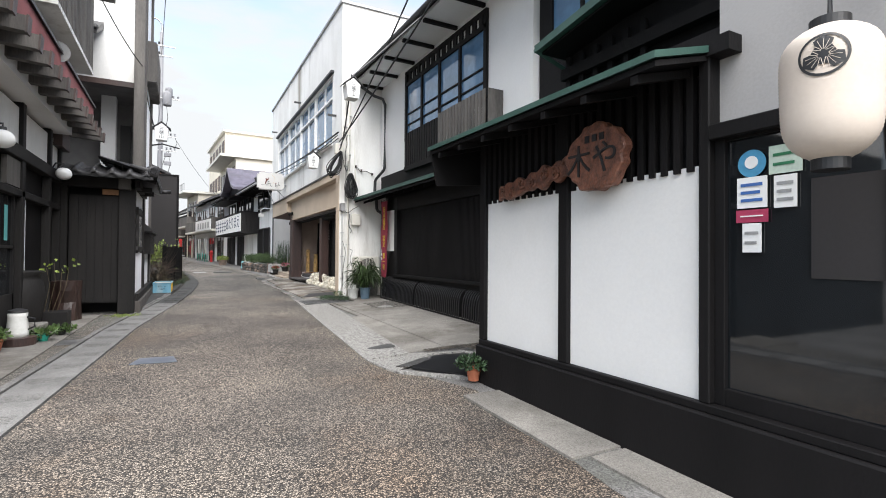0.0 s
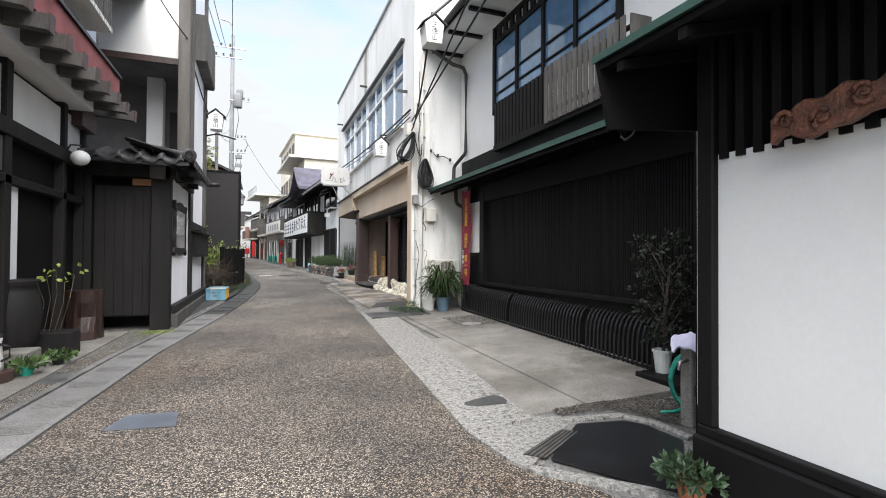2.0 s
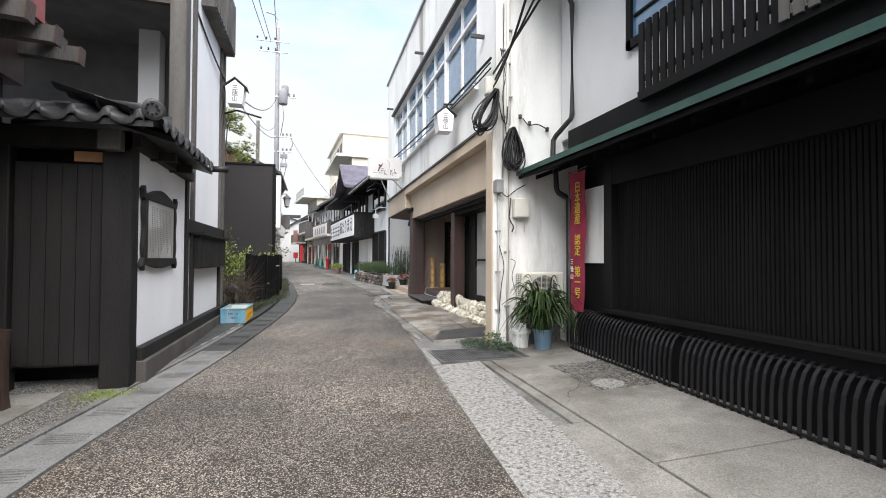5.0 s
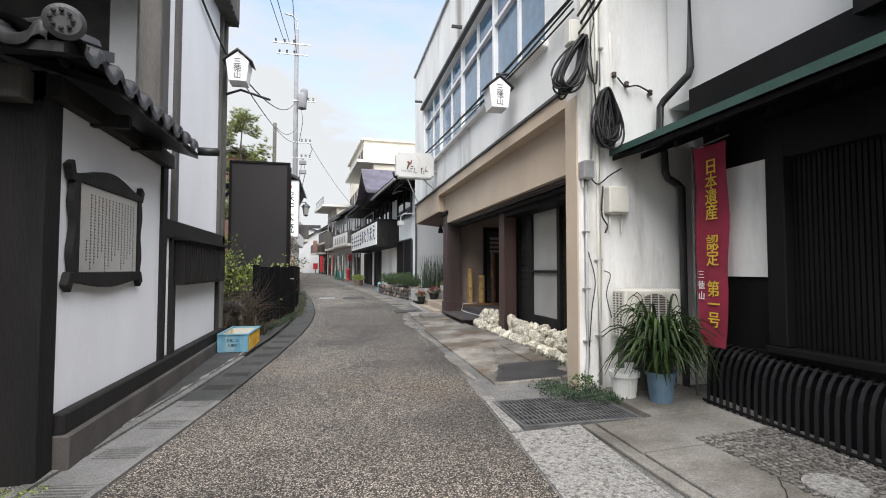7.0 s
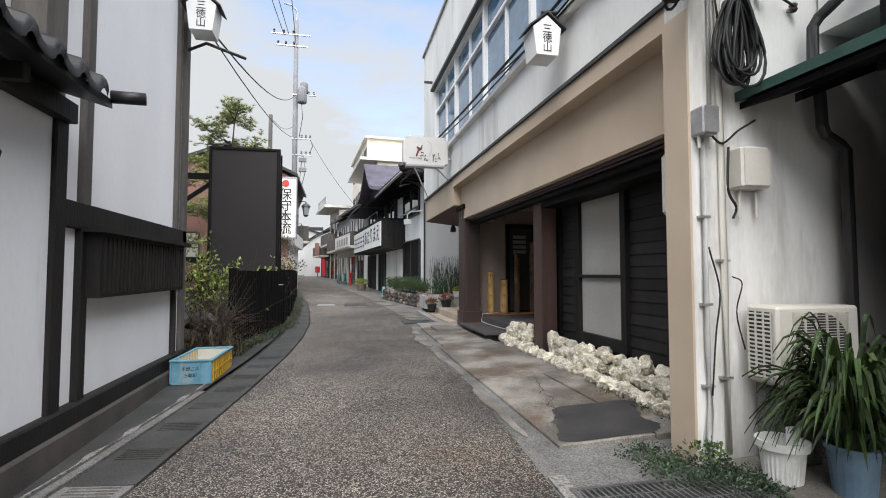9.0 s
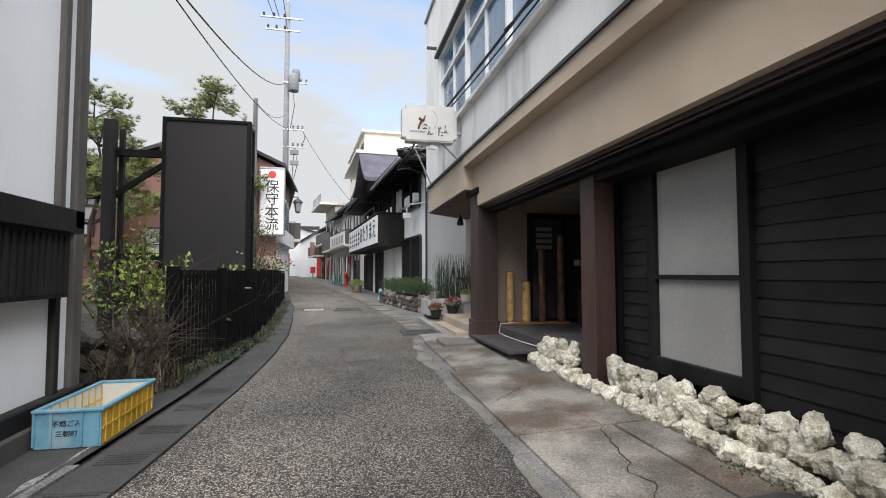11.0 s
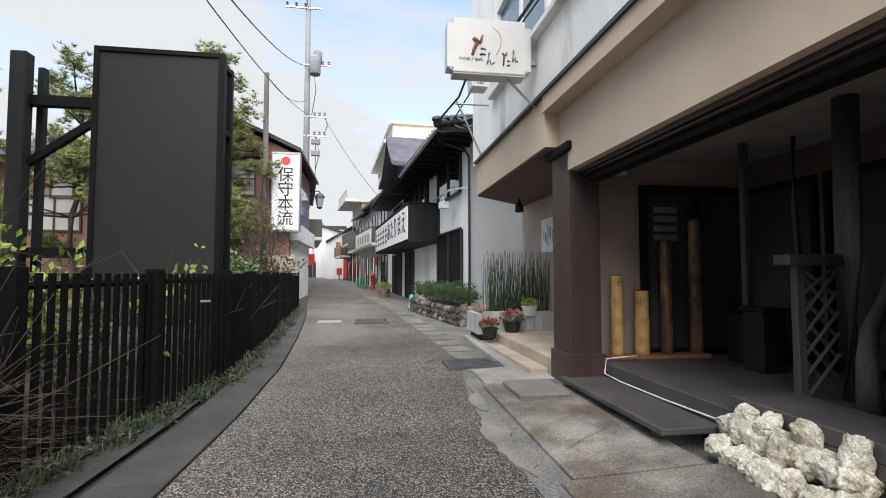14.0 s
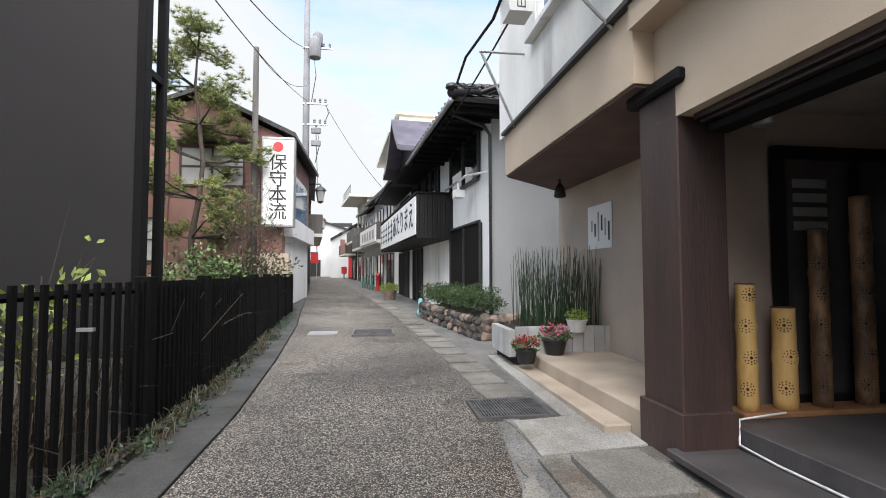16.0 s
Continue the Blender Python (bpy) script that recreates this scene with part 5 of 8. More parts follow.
for k in range(26):
    part("grille_bar", box(3.96, 4.4, 11.9, 11.906, 0.83 + 0.0175 * k, 0.834 + 0.0175 * k), M_CREAM, ac)
for k in range(6):
    part("grille_bar", box(3.96 + 0.085 * k, 3.966 + 0.085 * k, 11.9, 11.914, 0.83, 1.272), M_CREAM, ac)
part("side_recess", box(3.845, 3.851, 11.96, 12.14, 0.84, 1.27), M_PIPE, ac)
for k in range(16):
    part("side_bar", box(3.836, 3.848, 11.955, 12.145, 0.845 + 0.027 * k, 0.856 + 0.027 * k), M_CREAM, ac)
for k in range(4):
    part("side_bar", box(3.834, 3.848, 11.955 + 0.06 * k, 11.963 + 0.06 * k, 0.84, 1.27), M_CREAM, ac)

# coral rocks
RNG = random.Random(5)
rock_shapes = []
for v in range(8):
    bm = bmesh.new()
    bmesh.ops.create_icosphere(bm, subdivisions=5, radius=0.5)
    off = Vector((v * 7.3, v * 3.1, v * 1.7))
    cuts = []
    for k in range(13):
        d = Vector((RNG.gauss(0, 1), RNG.gauss(0, 1), RNG.gauss(0, 1))).normalized()
        cuts.append((d, RNG.uniform(0.3, 0.44)))
    for vert in bm.verts:
        p = vert.co.copy()
        for d, reach in cuts:
            over = p.dot(d) - reach
            if over > 0:
                p -= d * over * 0.92
        q = p * 1.0
        rough = 0.10 * noise.noise(q * 5 + off) + 0.07 * (0.4 - abs(noise.noise(q * 9 + off)) * 2) + 0.03 * noise.noise(q * 20 + off) - 0.16 * max(0, noise.noise(q * 8 - off) - 0.15)
        vert.co = p + p.normalized() * rough * 0.75
    rock_shapes.append(finish(bm, "rock", M_CORAL, True))
border = thing("rock_border", (4.0, 15, 0.3), "border of piled pale coral rocks in front of the bar", "rocks")
for row, (dx, dz, step, lo, hi) in enumerate(((-0.05, 0.05, 0.16, 0.17, 0.26), (0.07, 0.17, 0.16, 0.18, 0.29), (0.08, 0.29, 0.24, 0.14, 0.23))):
    yy = 12.78 + 0.1 * row
    while yy < 17.42:
        s = RNG.uniform(lo, hi)
        x = 4.0 + dx + RNG.uniform(-0.03, 0.03) - 0.03 * (yy - 12.75) / 4.7
        z = gz(yy) + 0.06 + dz
        if not (15.7 < yy < 16.45 and row > 0):
            tall = RNG.choice((0.85, 1.0, 1.0, 1.35)) if row else 0.95
            piece("rock", RNG.choice(rock_shapes), border, Matrix.LocRotScale((x, yy, z), Euler((RNG.uniform(-0.5, 0.5), RNG.uniform(-0.5, 0.5), RNG.uniform(0, 6))), (s * 0.95, s, s * tall)))
        yy += step * RNG.uniform(0.75, 1.15)

# steps and planter beyond the porch
steps = setting("entrance_step", box(3.72, 4.8, 19.71, 22.4, 0.25, 0.6), M_STEP, "tan concrete step beside the bar", "step", bev=0.01)
part("lower_step", box(3.5, 3.72, 19.9, 22.35, 0.25, 0.46), M_STEP, steps, bev=0.01)
planter = thing("block_planter", (4.2, 22.6, 0.4), "planter edged with pale grey concrete blocks", "planter")
blk = finish(box(-0.07, 0.07, -0.045, 0.045, -0.17, 0.17), "block", M_BLOCK)
for k in range(9):
    piece("block", blk, planter, pose(3.62 + 0.148 * k, 22.42, 0.76))
for k in range(6):
    piece("block", blk, planter, pose(3.5, 22.5 + 0.148 * k, 0.72, 0, 0, 90))
part("soil", box(3.55, 4.8, 22.46, 23.4, 0.35, 0.86), M_SOIL, planter)
reeds = thing("rush_clump", (4.3, 22.9, 0.86), "tall dark green horsetail rushes in the planter", "plant")
bm = bmesh.new()
for k in range(230):
    x, y0 = 3.75 + RNG.random() * 1.0, 22.55 + RNG.random() * 0.7
    h = RNG.uniform(0.6, 1.15)
    tx, ty = RNG.gauss(0, 0.06), RNG.gauss(0, 0.06)
    tube([(x, y0, 0.86), (x + tx, y0 + ty, 0.86 + h)], 0.006, 4, bm, 0.003)
tagged(part("rush_tuft", bm, M_LEAF_DARK, reeds), kind="stuff")
bm = bmesh.new()
for k in range(14):
    blades(bm, (3.85 + 0.5 * RNG.random(), 22.6 + 0.4 * RNG.random(), 0.86), 0.04, 10, 0.55, 0.008, RNG, 0.4)
part("grass", bm, M_LEAF, reeds)


def flower_pot(x, y, z, r, label, pot_mat, leaf_mat, bloom=None, h=None, spread=1.3, count=160, size=0.03):
    p = thing("flower_pot", (x, y, z), label, "potted plant")
    h = h or r * 1.25
    part("pot", lathe([(r * 0.72, 0), (r, h * 0.92), (r * 1.08, h * 0.92), (r * 1.08, h), (r * 0.9, h), (r * 0.86, h * 0.85)], (x, y, z), 20), pot_mat, p, smooth=False)
    bm = bmesh.new()
    leaves(bm, (x, y, z + h + r * 0.35), (r * spread, r * spread, r * 0.6), count, size, RNG)
    part("foliage", bm, leaf_mat, p)
    if bloom:
        bm = bmesh.new()
        leaves(bm, (x, y, z + h + r * 0.75), (r * spread, r * spread, r * 0.5), count, size * 0.8, RNG, 0.8, 1.1)
        part("blossom", bm, bloom, p)
    return p


flower_pot(3.58, 22.1, 0.53, 0.13, "red flowers in a round black pot on the step", M_BLACKPOT, M_LEAF, material("red_flowers", (0.5, 0.02, 0.04)))
flower_pot(4.0, 22.25, 0.6, 0.15, "pink flowers in a round black pot on the step", M_BLACKPOT, M_LEAF, M_FLOWER, count=220)
flower_pot(4.35, 22.38, 0.86, 0.13, "yellow-green shrub in a white pot on the planter", M_WHITEPOT, M_LEAF_BRIGHT, None, 0.16, 1.1, 300, 0.02)

# pots beside the corner
strap = thing("strap_leaf_plant", (4.04, 11.6, 0.26), "large strap-leaved plant in a blue plastic pot", "potted plant")
part("pot", lathe([(0.1, 0), (0.125, 0.26), (0.138, 0.26), (0.138, 0.29), (0.11, 0.29), (0.1, 0.24)], (4.0, 11.6, 0.26), 20), M_BLUEPOT, strap)
bm = bmesh.new()
for count, tall_, far_ in ((45, 0.95, 0.3), (80, 0.8, 0.42), (80, 0.62, 0.48), (60, 0.42, 0.4)):
    arching(bm, (3.98, 11.58, 0.5), 0.09, count, tall_, far_, 0.034, RNG)
part("foliage", bm, islands(material("strap_leaves", (0.036, 0.062, 0.017), (0.016, 0.03, 0.009), 0.5, 0, 6, 40, 0.05, spec=0.25), 0.45, 1.7), strap)
ribbed = thing("ribbed_pot", (3.78, 11.85, 0.26), "white ribbed plastic pot with a small label", "pot")
prof = [(0.1, 0), (0.125, 0.21), (0.145, 0.21), (0.145, 0.255), (0.13, 0.255), (0.11, 0.18)]
bm = lathe(prof, (3.78, 11.85, 0.26), 56)
for v in bm.verts:
    if v.co.z < 0.46:
        a = math.atan2(v.co.y - 11.85, v.co.x - 3.78)
        v.co.x, v.co.y = 3.78 + (v.co.x - 3.78) * (1 + 0.03 * math.cos(28 * a)), 11.85 + (v.co.y - 11.85) * (1 + 0.03 * math.cos(28 * a))
part("pot", bm, M_WHITEPOT, ribbed)
part("label_card", box(3.74, 3.84, 11.78, 11.785, 0.5, 0.61), M_SIGN, ribbed)
flower_pot(2.6, 4.22, gz(4.2) + 0.03, 0.075, "bushy green plant in a terracotta pot", M_TERRA, M_LEAF_DARK, None, 0.15, 2.2, 420, 0.03)
weeds = tagged(new("weeds"), "low weeds along the building corner", "weeds", kind="stuff")
bm = bmesh.new()
for k in range(150):
    x, y = 3.08 + RNG.random() * 0.62, 11.72 + RNG.random() * 0.8
    if x + y > 15.05 + 0.15 * RNG.random():
        leaves(bm, (x, y, gz(y) + 0.07), (0.07, 0.07, 0.035), 24, 0.013, RNG)
for k in range(26):
    y = 12.6 + RNG.random() * 1.4
    leaves(bm, (3.78 + RNG.random() * 0.1, y, gz(y) + 0.08), (0.04, 0.05, 0.03), 10, 0.013, RNG)
part("leaves", bm, M_LEAF_DARK, weeds)
bm = bmesh.new()
for k in range(9):
    leaves(bm, (3.5 + RNG.gauss(0, 0.05), 12.12 + RNG.gauss(0, 0.05), 0.36 + 0.05 * RNG.random()), (0.06, 0.06, 0.05), 16, 0.026, RNG, 0.6, 1.2)
part("bright_clump", bm, M_LEAF, weeds)


def steel_grate(name, x0, x1, y0, y1, label, n, along_x=True):
    z = gz((y0 + y1) / 2) + 0.022
    g = thing(name, ((x0 + x1) / 2, (y0 + y1) / 2, z), label, "grating")
    for a in ((x0, x1, y0, y0 + 0.03), (x0, x1, y1 - 0.03, y1), (x0, x0 + 0.03, y0 + 0.03, y1 - 0.03), (x1 - 0.03, x1, y0 + 0.03, y1 - 0.03)):
        part("frame", box(*a, z - 0.03, z + 0.012), M_GRATE, g)
    part("pit", box(x0 + 0.03, x1 - 0.03, y0 + 0.03, y1 - 0.03, z - 0.028, z - 0.02), M_INK, g)
    for k in range(n):
        u = (k + 0.5) / n
        if k % 4 == 1 and not along_x:
            yy = y0 + (y1 - y0) * u
            part("bar", box(x0 + 0.03, x1 - 0.03, yy - 0.005, yy + 0.005, z - 0.02, z + 0.008), M_GRATE, g)
        if along_x:
            part("bar", box(x0 + 0.03, x1 - 0.03, y0 + 0.03 + (y1 - y0 - 0.06) * u - 0.006, y0 + 0.03 + (y1 - y0 - 0.06) * u + 0.006, z - 0.02, z + 0.01), M_GRATE, g)
        else:
            part("bar", box(x0 + 0.03 + (x1 - x0 - 0.06) * u - 0.006, x0 + 0.03 + (x1 - x0 - 0.06) * u + 0.006, y0 + 0.03, y1 - 0.03, z - 0.02, z + 0.01), M_GRATE, g)
    return g


steel_grate("drain_grate", 2.5, 3.6, 11.3, 12.1, "steel drain grating set in the concrete", 26, False)
steel_grate("drain_grate", 2.64, 3.32, 20.47, 21.08, "steel drain grating set in the roadside gutter", 22, False)
steel_grate("road_grate", 1.35, 2.15, 25.6, 26.5, "dark square grating in the lane", 14)
setting("kerb_piece", ribbon([(2.38, 11.27), (2.45, 12.3)], [(2.49, 11.27), (2.56, 12.3)], 0.02, 0.5, 0.06), M_CONC_PALE, "pale concrete kerb beside the grating", "kerb")


def pebbles(name, spots, mat, label, size):
    """Flat rounded pebbles set in mortar."""
    s = tagged(new(name), label, "pebbles", kind="stuff")
    bm = bmesh.new()
    for x, y, z in spots:
        bmesh.ops.create_icosphere(bm, subdivisions=1, radius=1, matrix=Matrix.LocRotScale((x, y, z), Euler((0, 0, RNG.random() * 6)), (size * RNG.uniform(0.7, 1.3), size * RNG.uniform(0.5, 0.9), size * 0.28)))
    part("pebble_bed", bm, mat, s, smooth=True)


M_PEBBLE = islands(material("grey_pebbles", (0.15, 0.14, 0.125), (0.08, 0.075, 0.07), 0.8, 0, 9, 60, 0.1), 0.5, 1.6)
spots = []
for k in range(17):
    for q in range(22):
        x, y = 3.66 + 0.045 * k + RNG.uniform(-0.012, 0.012), 9.7 + 0.048 * q + RNG.uniform(-0.012, 0.012)
        spots.append((x, y, gz(y) + 0.018 + 0.12 * (x - 2.4) / 2.8))
pebbles("pebble_patch", spots, M_PEBBLE, "patch of flat grey pebbles set in the forecourt", 0.024)
spots = []
for k in range(42):
    for q in range(24):
        x, y = 2.78 + 0.026 * k + RNG.uniform(-0.009, 0.009), 5.1 + 0.028 * q + 0.014 * (k % 2) + RNG.uniform(-0.009, 0.009)
        far_side = 6.02 - 0.42 * (x - 2.78) + 0.04 * math.sin(x * 9)
        near_side = 5.62 if x < 3.26 else max(5.16, 5.62 - 2.2 * (x - 3.26))
        if near_side < y < far_side:
            spots.append((x, y, gz(y) + 0.016 + 0.12 * (x - 2.4) / 2.8))
pebbles("pebble_drain", spots, islands(material("dark_pebbles", (0.09, 0.075, 0.06), (0.04, 0.035, 0.03), 0.7, 0, 9, 60, 0.1), 0.5, 1.6), "strip of dark pebbles set in the forecourt", 0.017)
cover = thing("manhole_cover", (-0.26, 6.55, 0.11), "bluish steel plate set in the asphalt", "cover")
part("plate", prism([(-0.5, 6.43), (-0.03, 6.38), (-0.07, 6.72), (-0.42, 6.76)], 0.008, "z", gz(6.55) + 0.001), material("blue_grey_plate", (0.13, 0.15, 0.18), (0.09, 0.1, 0.12), 0.6, 0.3), cover)
cover = thing("manhole_cover", (0.75, 26.2, 0.45), "pale steel plate set in the asphalt", "cover")
part("plate", box(0.5, 1.05, 25.95, 26.5, 0.44, 0.452), M_METAL, cover)
disc = thing("manhole_cover", (1.32, 1.99, 0.03), "round painted cover with a white and teal rim", "cover")
bm = bmesh.new()
bmesh.ops.create_cone(bm, cap_ends=True, segments=32, radius1=0.3, radius2=0.3, depth=0.012, matrix=pose(1.12, 1.75, gz(1.75) + 0.003, 1, 0, 0))
part("plate", bm, M_SIGN, disc)
bm = bmesh.new()
bmesh.ops.create_cone(bm, cap_ends=True, segments=32, radius1=0.26, radius2=0.26, depth=0.012, matrix=pose(1.12, 1.75, gz(1.75) + 0.006, 1, 0, 0))
part("centre", bm, material("teal_paint", (0.05, 0.25, 0.3)), disc)
cover = thing("manhole_cover", (3.75, 10.2, 0.25), "round concrete manhole cover in the forecourt", "cover")
bm = bmesh.new()
bmesh.ops.create_cone(bm, cap_ends=True, segments=32, radius1=0.16, radius2=0.16, depth=0.02, matrix=pose(3.84, 9.83, gz(9.83) + 0.08, 1, -2.5, 0))
part("plate", bm, M_CONC_PALE, cover)
mat_ = thing("rubber_mat", (2.65, 4.95, 0.09), "black rubber sheet lying over the drain", "mat")
part("sheet", prism([(2.25, 4.96), (2.78, 5.44), (3.18, 5.38), (3.26, 5.24), (3.27, 4.91), (2.66, 4.32)], 0.015, "z", 0.1), material("black_rubber", (0.02, 0.021, 0.023), (0.012, 0.012, 0.013), 0.3, 0, 2, 60, 0.05), mat_)
part("kerb", prism([(2.72, 5.5), (3.2, 5.45), (3.32, 5.26), (3.33, 4.92), (3.4, 4.92), (3.39, 5.29), (3.25, 5.53), (2.72, 5.58)], 0.075, "z", 0.05), M_CONC_PALE, pavement, bev=0.008)
drain = thing("drain_grate", (2.37, 5.13, 0.1), "narrow dark slotted grate beside the rubber sheet", "grating")
part("plate", prism([(2.12, 5.08), (2.6, 5.38), (2.68, 5.3), (2.22, 4.98)], 0.006, "z", 0.107), M_SOIL, drain)
for k in range(5):
    part("bar", tube([(2.13 + 0.022 * k, 5.07 - 0.022 * k, 0.115), (2.61 + 0.017 * k, 5.37 - 0.018 * k, 0.115)], 0.006, 4), M_GRATE, drain)

# tap corner between the houses
tap = thing("water_tap", (3.6, 5.15, 0.1), "concrete tap post with a pale cloth and green hose", "tap")
part("post", box(3.54, 3.65, 5.09, 5.2, 0.1, 0.74), M_CONC, tap, bev=0.01)
bm = bmesh.new()
bmesh.ops.create_icosphere(bm, subdivisions=4, radius=1, matrix=Matrix.LocRotScale((3.58, 5.13, 0.76), None, (0.15, 0.13, 0.03)))
for v in bm.verts:
    far = Vector((v.co.x - 3.58, v.co.y - 5.13)).length
    v.co.z -= 0.75 * max(0, far - 0.07) * (1 + 0.6 * math.sin(5 * math.atan2(v.co.y - 5.13, v.co.x - 3.58))) - 0.045 * noise.noise(v.co * 19)
part("cloth", bm, material("lilac_cloth", (0.68, 0.66, 0.82), (0.54, 0.52, 0.68), 0.9, 0, 6, 200, 0.1), tap, "pale crumpled cloth", smooth=True)
part("spout", tube([(3.53, 5.12, 0.6), (3.44, 5.1, 0.6), (3.43, 5.1, 0.54)], 0.013, 8), M_METAL, tap, smooth=True)
bm = bmesh.new()
for k in range(4):
    tube([(3.68 + 0.014 * k - 0.61 * (0.14 + 0.008 * k) * math.cos(a * 0.39), 5.22 + 0.01 * k + 0.79 * (0.14 + 0.008 * k) * math.cos(a * 0.39), 0.4 + (0.2 + 0.01 * k) * math.sin(a * 0.39)) for a in range(17)], 0.012, 6, bm, cap=False)
tube([(3.66, 5.25, 0.2), (3.56, 5.28, 0.17), (3.42, 5.26, 0.19)], 0.012, 6, bm)
part("hose", bm, M_TEAL, tap, "green garden hose", smooth=True)
rockb = thing("stone_basin", (3.6, 4.92, 0.1), "dark stone basin beside the wall", "basin")
part("bowl", lathe([(0.1, 0), (0.12, 0.24), (0.15, 0.28), (0.15, 0.34), (0.11, 0.35), (0.1, 0.28)], (3.58, 4.9, 0.1), 18), M_WORN_BLACK, rockb)
shrub = thing("potted_shrub", (4.25, 6.0, 0.2), "tall dark-leaved shrub in a white pot", "potted plant")
part("pot", lathe([(0.065, 0), (0.09, 0.2), (0.1, 0.2), (0.1, 0.225), (0.08, 0.225), (0.07, 0.15)], (4.28, 6.12, 0.235), 18), M_WHITEPOT, shrub)
bm = tube([(4.28, 6.12, 0.4), (4.25, 6.07, 0.8), (4.28, 6.02, 1.3)], 0.014, 6)
for k in range(7):
    a = k * 2.4
    tube([(4.26, 6.07, 0.6 + 0.1 * k), (4.26 + 0.2 * math.cos(a), 6.07 + 0.2 * math.sin(a), 0.85 + 0.11 * k)], 0.006, 5, bm)
part("stem", bm, M_BARK, shrub)
bm = bmesh.new()
for k in range(30):
    a = k * 2.4
    r = 0.09 + 0.13 * min(1, k / 14)
    leaves(bm, (4.26 + r * math.cos(a), 6.07 + r * math.sin(a), 0.5 + 0.038 * k), (0.11, 0.11, 0.07), 34, 0.027, RNG)
part("foliage", bm, islands(material("blackish_leaves", (0.026, 0.031, 0.021), (0.01, 0.013, 0.009), 0.6, 0, 6, 40, 0.05, spec=0.15), 0.5, 2.2), shrub)
trough = thing("planter_trough", (4.2, 5.95, 0.15), "black low planter trough at the wall", "planter")
part("trough", box(4.06, 4.48, 5.55, 6.26, 0.16, 0.235), M_BLACK, trough, bev=0.01)


# ---- gatehouse ----
gate = thing("gatehouse", (-0.8, 11.1, 0.2), "black and white gatehouse with a dark tiled coping", "gate")
part("wall", box(-0.99, -0.81, 11.2, 13.3, 0.2, 2.62), M_SKYLIT_WHITE, gate, "white plaster wall")
part("skirting", box(-1.0, -0.74, 11.22, 16.2, 0.15, 0.56), M_WORN_BLACK, gate, "dark weathered timber skirting", bev=0.012)
part("footing", box(-0.95, -0.7, 11.2, 16.2, 0.1, 0.42), material("damp_brown_mortar", (0.085, 0.075, 0.068), (0.045, 0.04, 0.037), 0.9, 0, 2, 60, 0.3), gate, bev=0.01)
for x0, x1, y0, y1 in ((-1.06, -0.79, 11.0, 11.2), (-0.99, -0.78, 13.16, 13.32), (-2.0, -1.84, 11.02, 11.2)):
    part("post", box(x0, x1, y0, y1, 0.18, 2.72), M_WORN_BLACK, gate, bev=0.01)
dr = part("door", box(-1.82, -1.04, 11.08, 11.12, 0.42, 2.42), M_WORN_BLACK, gate, "closed black plank gate door")
for k in range(6):
    part("plank", box(-1.8 + 0.127 * k, -1.68 + 0.127 * k, 11.066, 11.08, 0.44, 2.4), M_WORN_BLACK, dr)
part("lintel", box(-2.0, -0.8, 11.0, 11.16, 2.56, 2.76), M_WORN_BLACK, gate, bev=0.01)
part("strip", box(-1.32, -1.04, 11.05, 11.08, 2.44, 2.54), M_ORANGE, gate, "orange-brown bare wood strip")
part("beam_end", box(-1.06, -0.86, 10.86, 11.0, 2.54, 2.74), M_GREYWOOD, gate, bev=0.008)
part("wall_plate", box(-0.98, -0.72, 11.0, 13.3, 2.6, 2.74), M_WORN_BLACK, gate)
# tiled coping: rows of rolls on the two slopes, with round end caps
rf = part("roof", prism([(-0.46, 2.7), (-0.46, 2.76), (-1.2, 2.98), (-1.9, 2.84), (-1.9, 2.78), (-1.2, 2.92)], 2.05, "y", 11.15), M_TILE, gate, "dark glazed tile coping")
part("near_slope", prism([(10.52, 2.7), (10.52, 2.76), (11.15, 2.97), (11.15, 2.9)], 1.46, "x", -1.94), M_TILE, rf)


def coping_tile():
    """A curved pan tile with a raised roll on one side and a thick rounded lip."""
    bm = bmesh.new()
    prof = [(-0.13, 0.03), (-0.1, 0.006), (-0.05, -0.012), (0.0, -0.012), (0.04, 0.01), (0.065, 0.055), (0.095, 0.075), (0.125, 0.055), (0.14, 0.015)]
    rings = []
    for x, up, thick in ((0.035, -0.045, 0), (0.045, 0.0, 0), (0.02, 0.03, 0), (-0.32, 0.125, 0)):
        rings.append([bm.verts.new((x, py, pz * (0.8 if up < 0 else 1) + up)) for py, pz in prof])
    for a, b in zip(rings, rings[1:]):
        for k in range(len(prof) - 1):
            bm.faces.new((a[k], a[k + 1], b[k + 1], b[k]))
    return bm


tile_me = finish(coping_tile(), "tile", M_TILE, True)
for row in range(3):
    for k in range(9):
        piece("tile", tile_me, rf, pose(-0.46 - 0.28 * row, 10.75 + 0.268 * k, 2.76 + 0.085 * row))
for row in range(2):
    for k in range(5):
        piece("tile", tile_me, rf, pose(-0.68 - 0.268 * k, 10.52 + 0.27 * row, 2.76 + 0.085 * row, 0, 0, -90))
part("ridge", tube([(-0.48, 10.54, 2.84), (-1.2, 11.2, 3.06), (-1.2, 13.2, 3.06)], 0.07, 10), M_TILE, rf, smooth=True)
cap = part("end_cap", lathe([(0.03, -0.03), (0.095, -0.03), (0.1, 0.0), (0.075, 0.012), (0.02, 0.012)], (0, 0, 0), 24), M_TILE, rf, "round crested end tile", smooth=False)
cap.matrix_basis = pose(-0.47, 10.5, 2.86, 90, 0, 25)
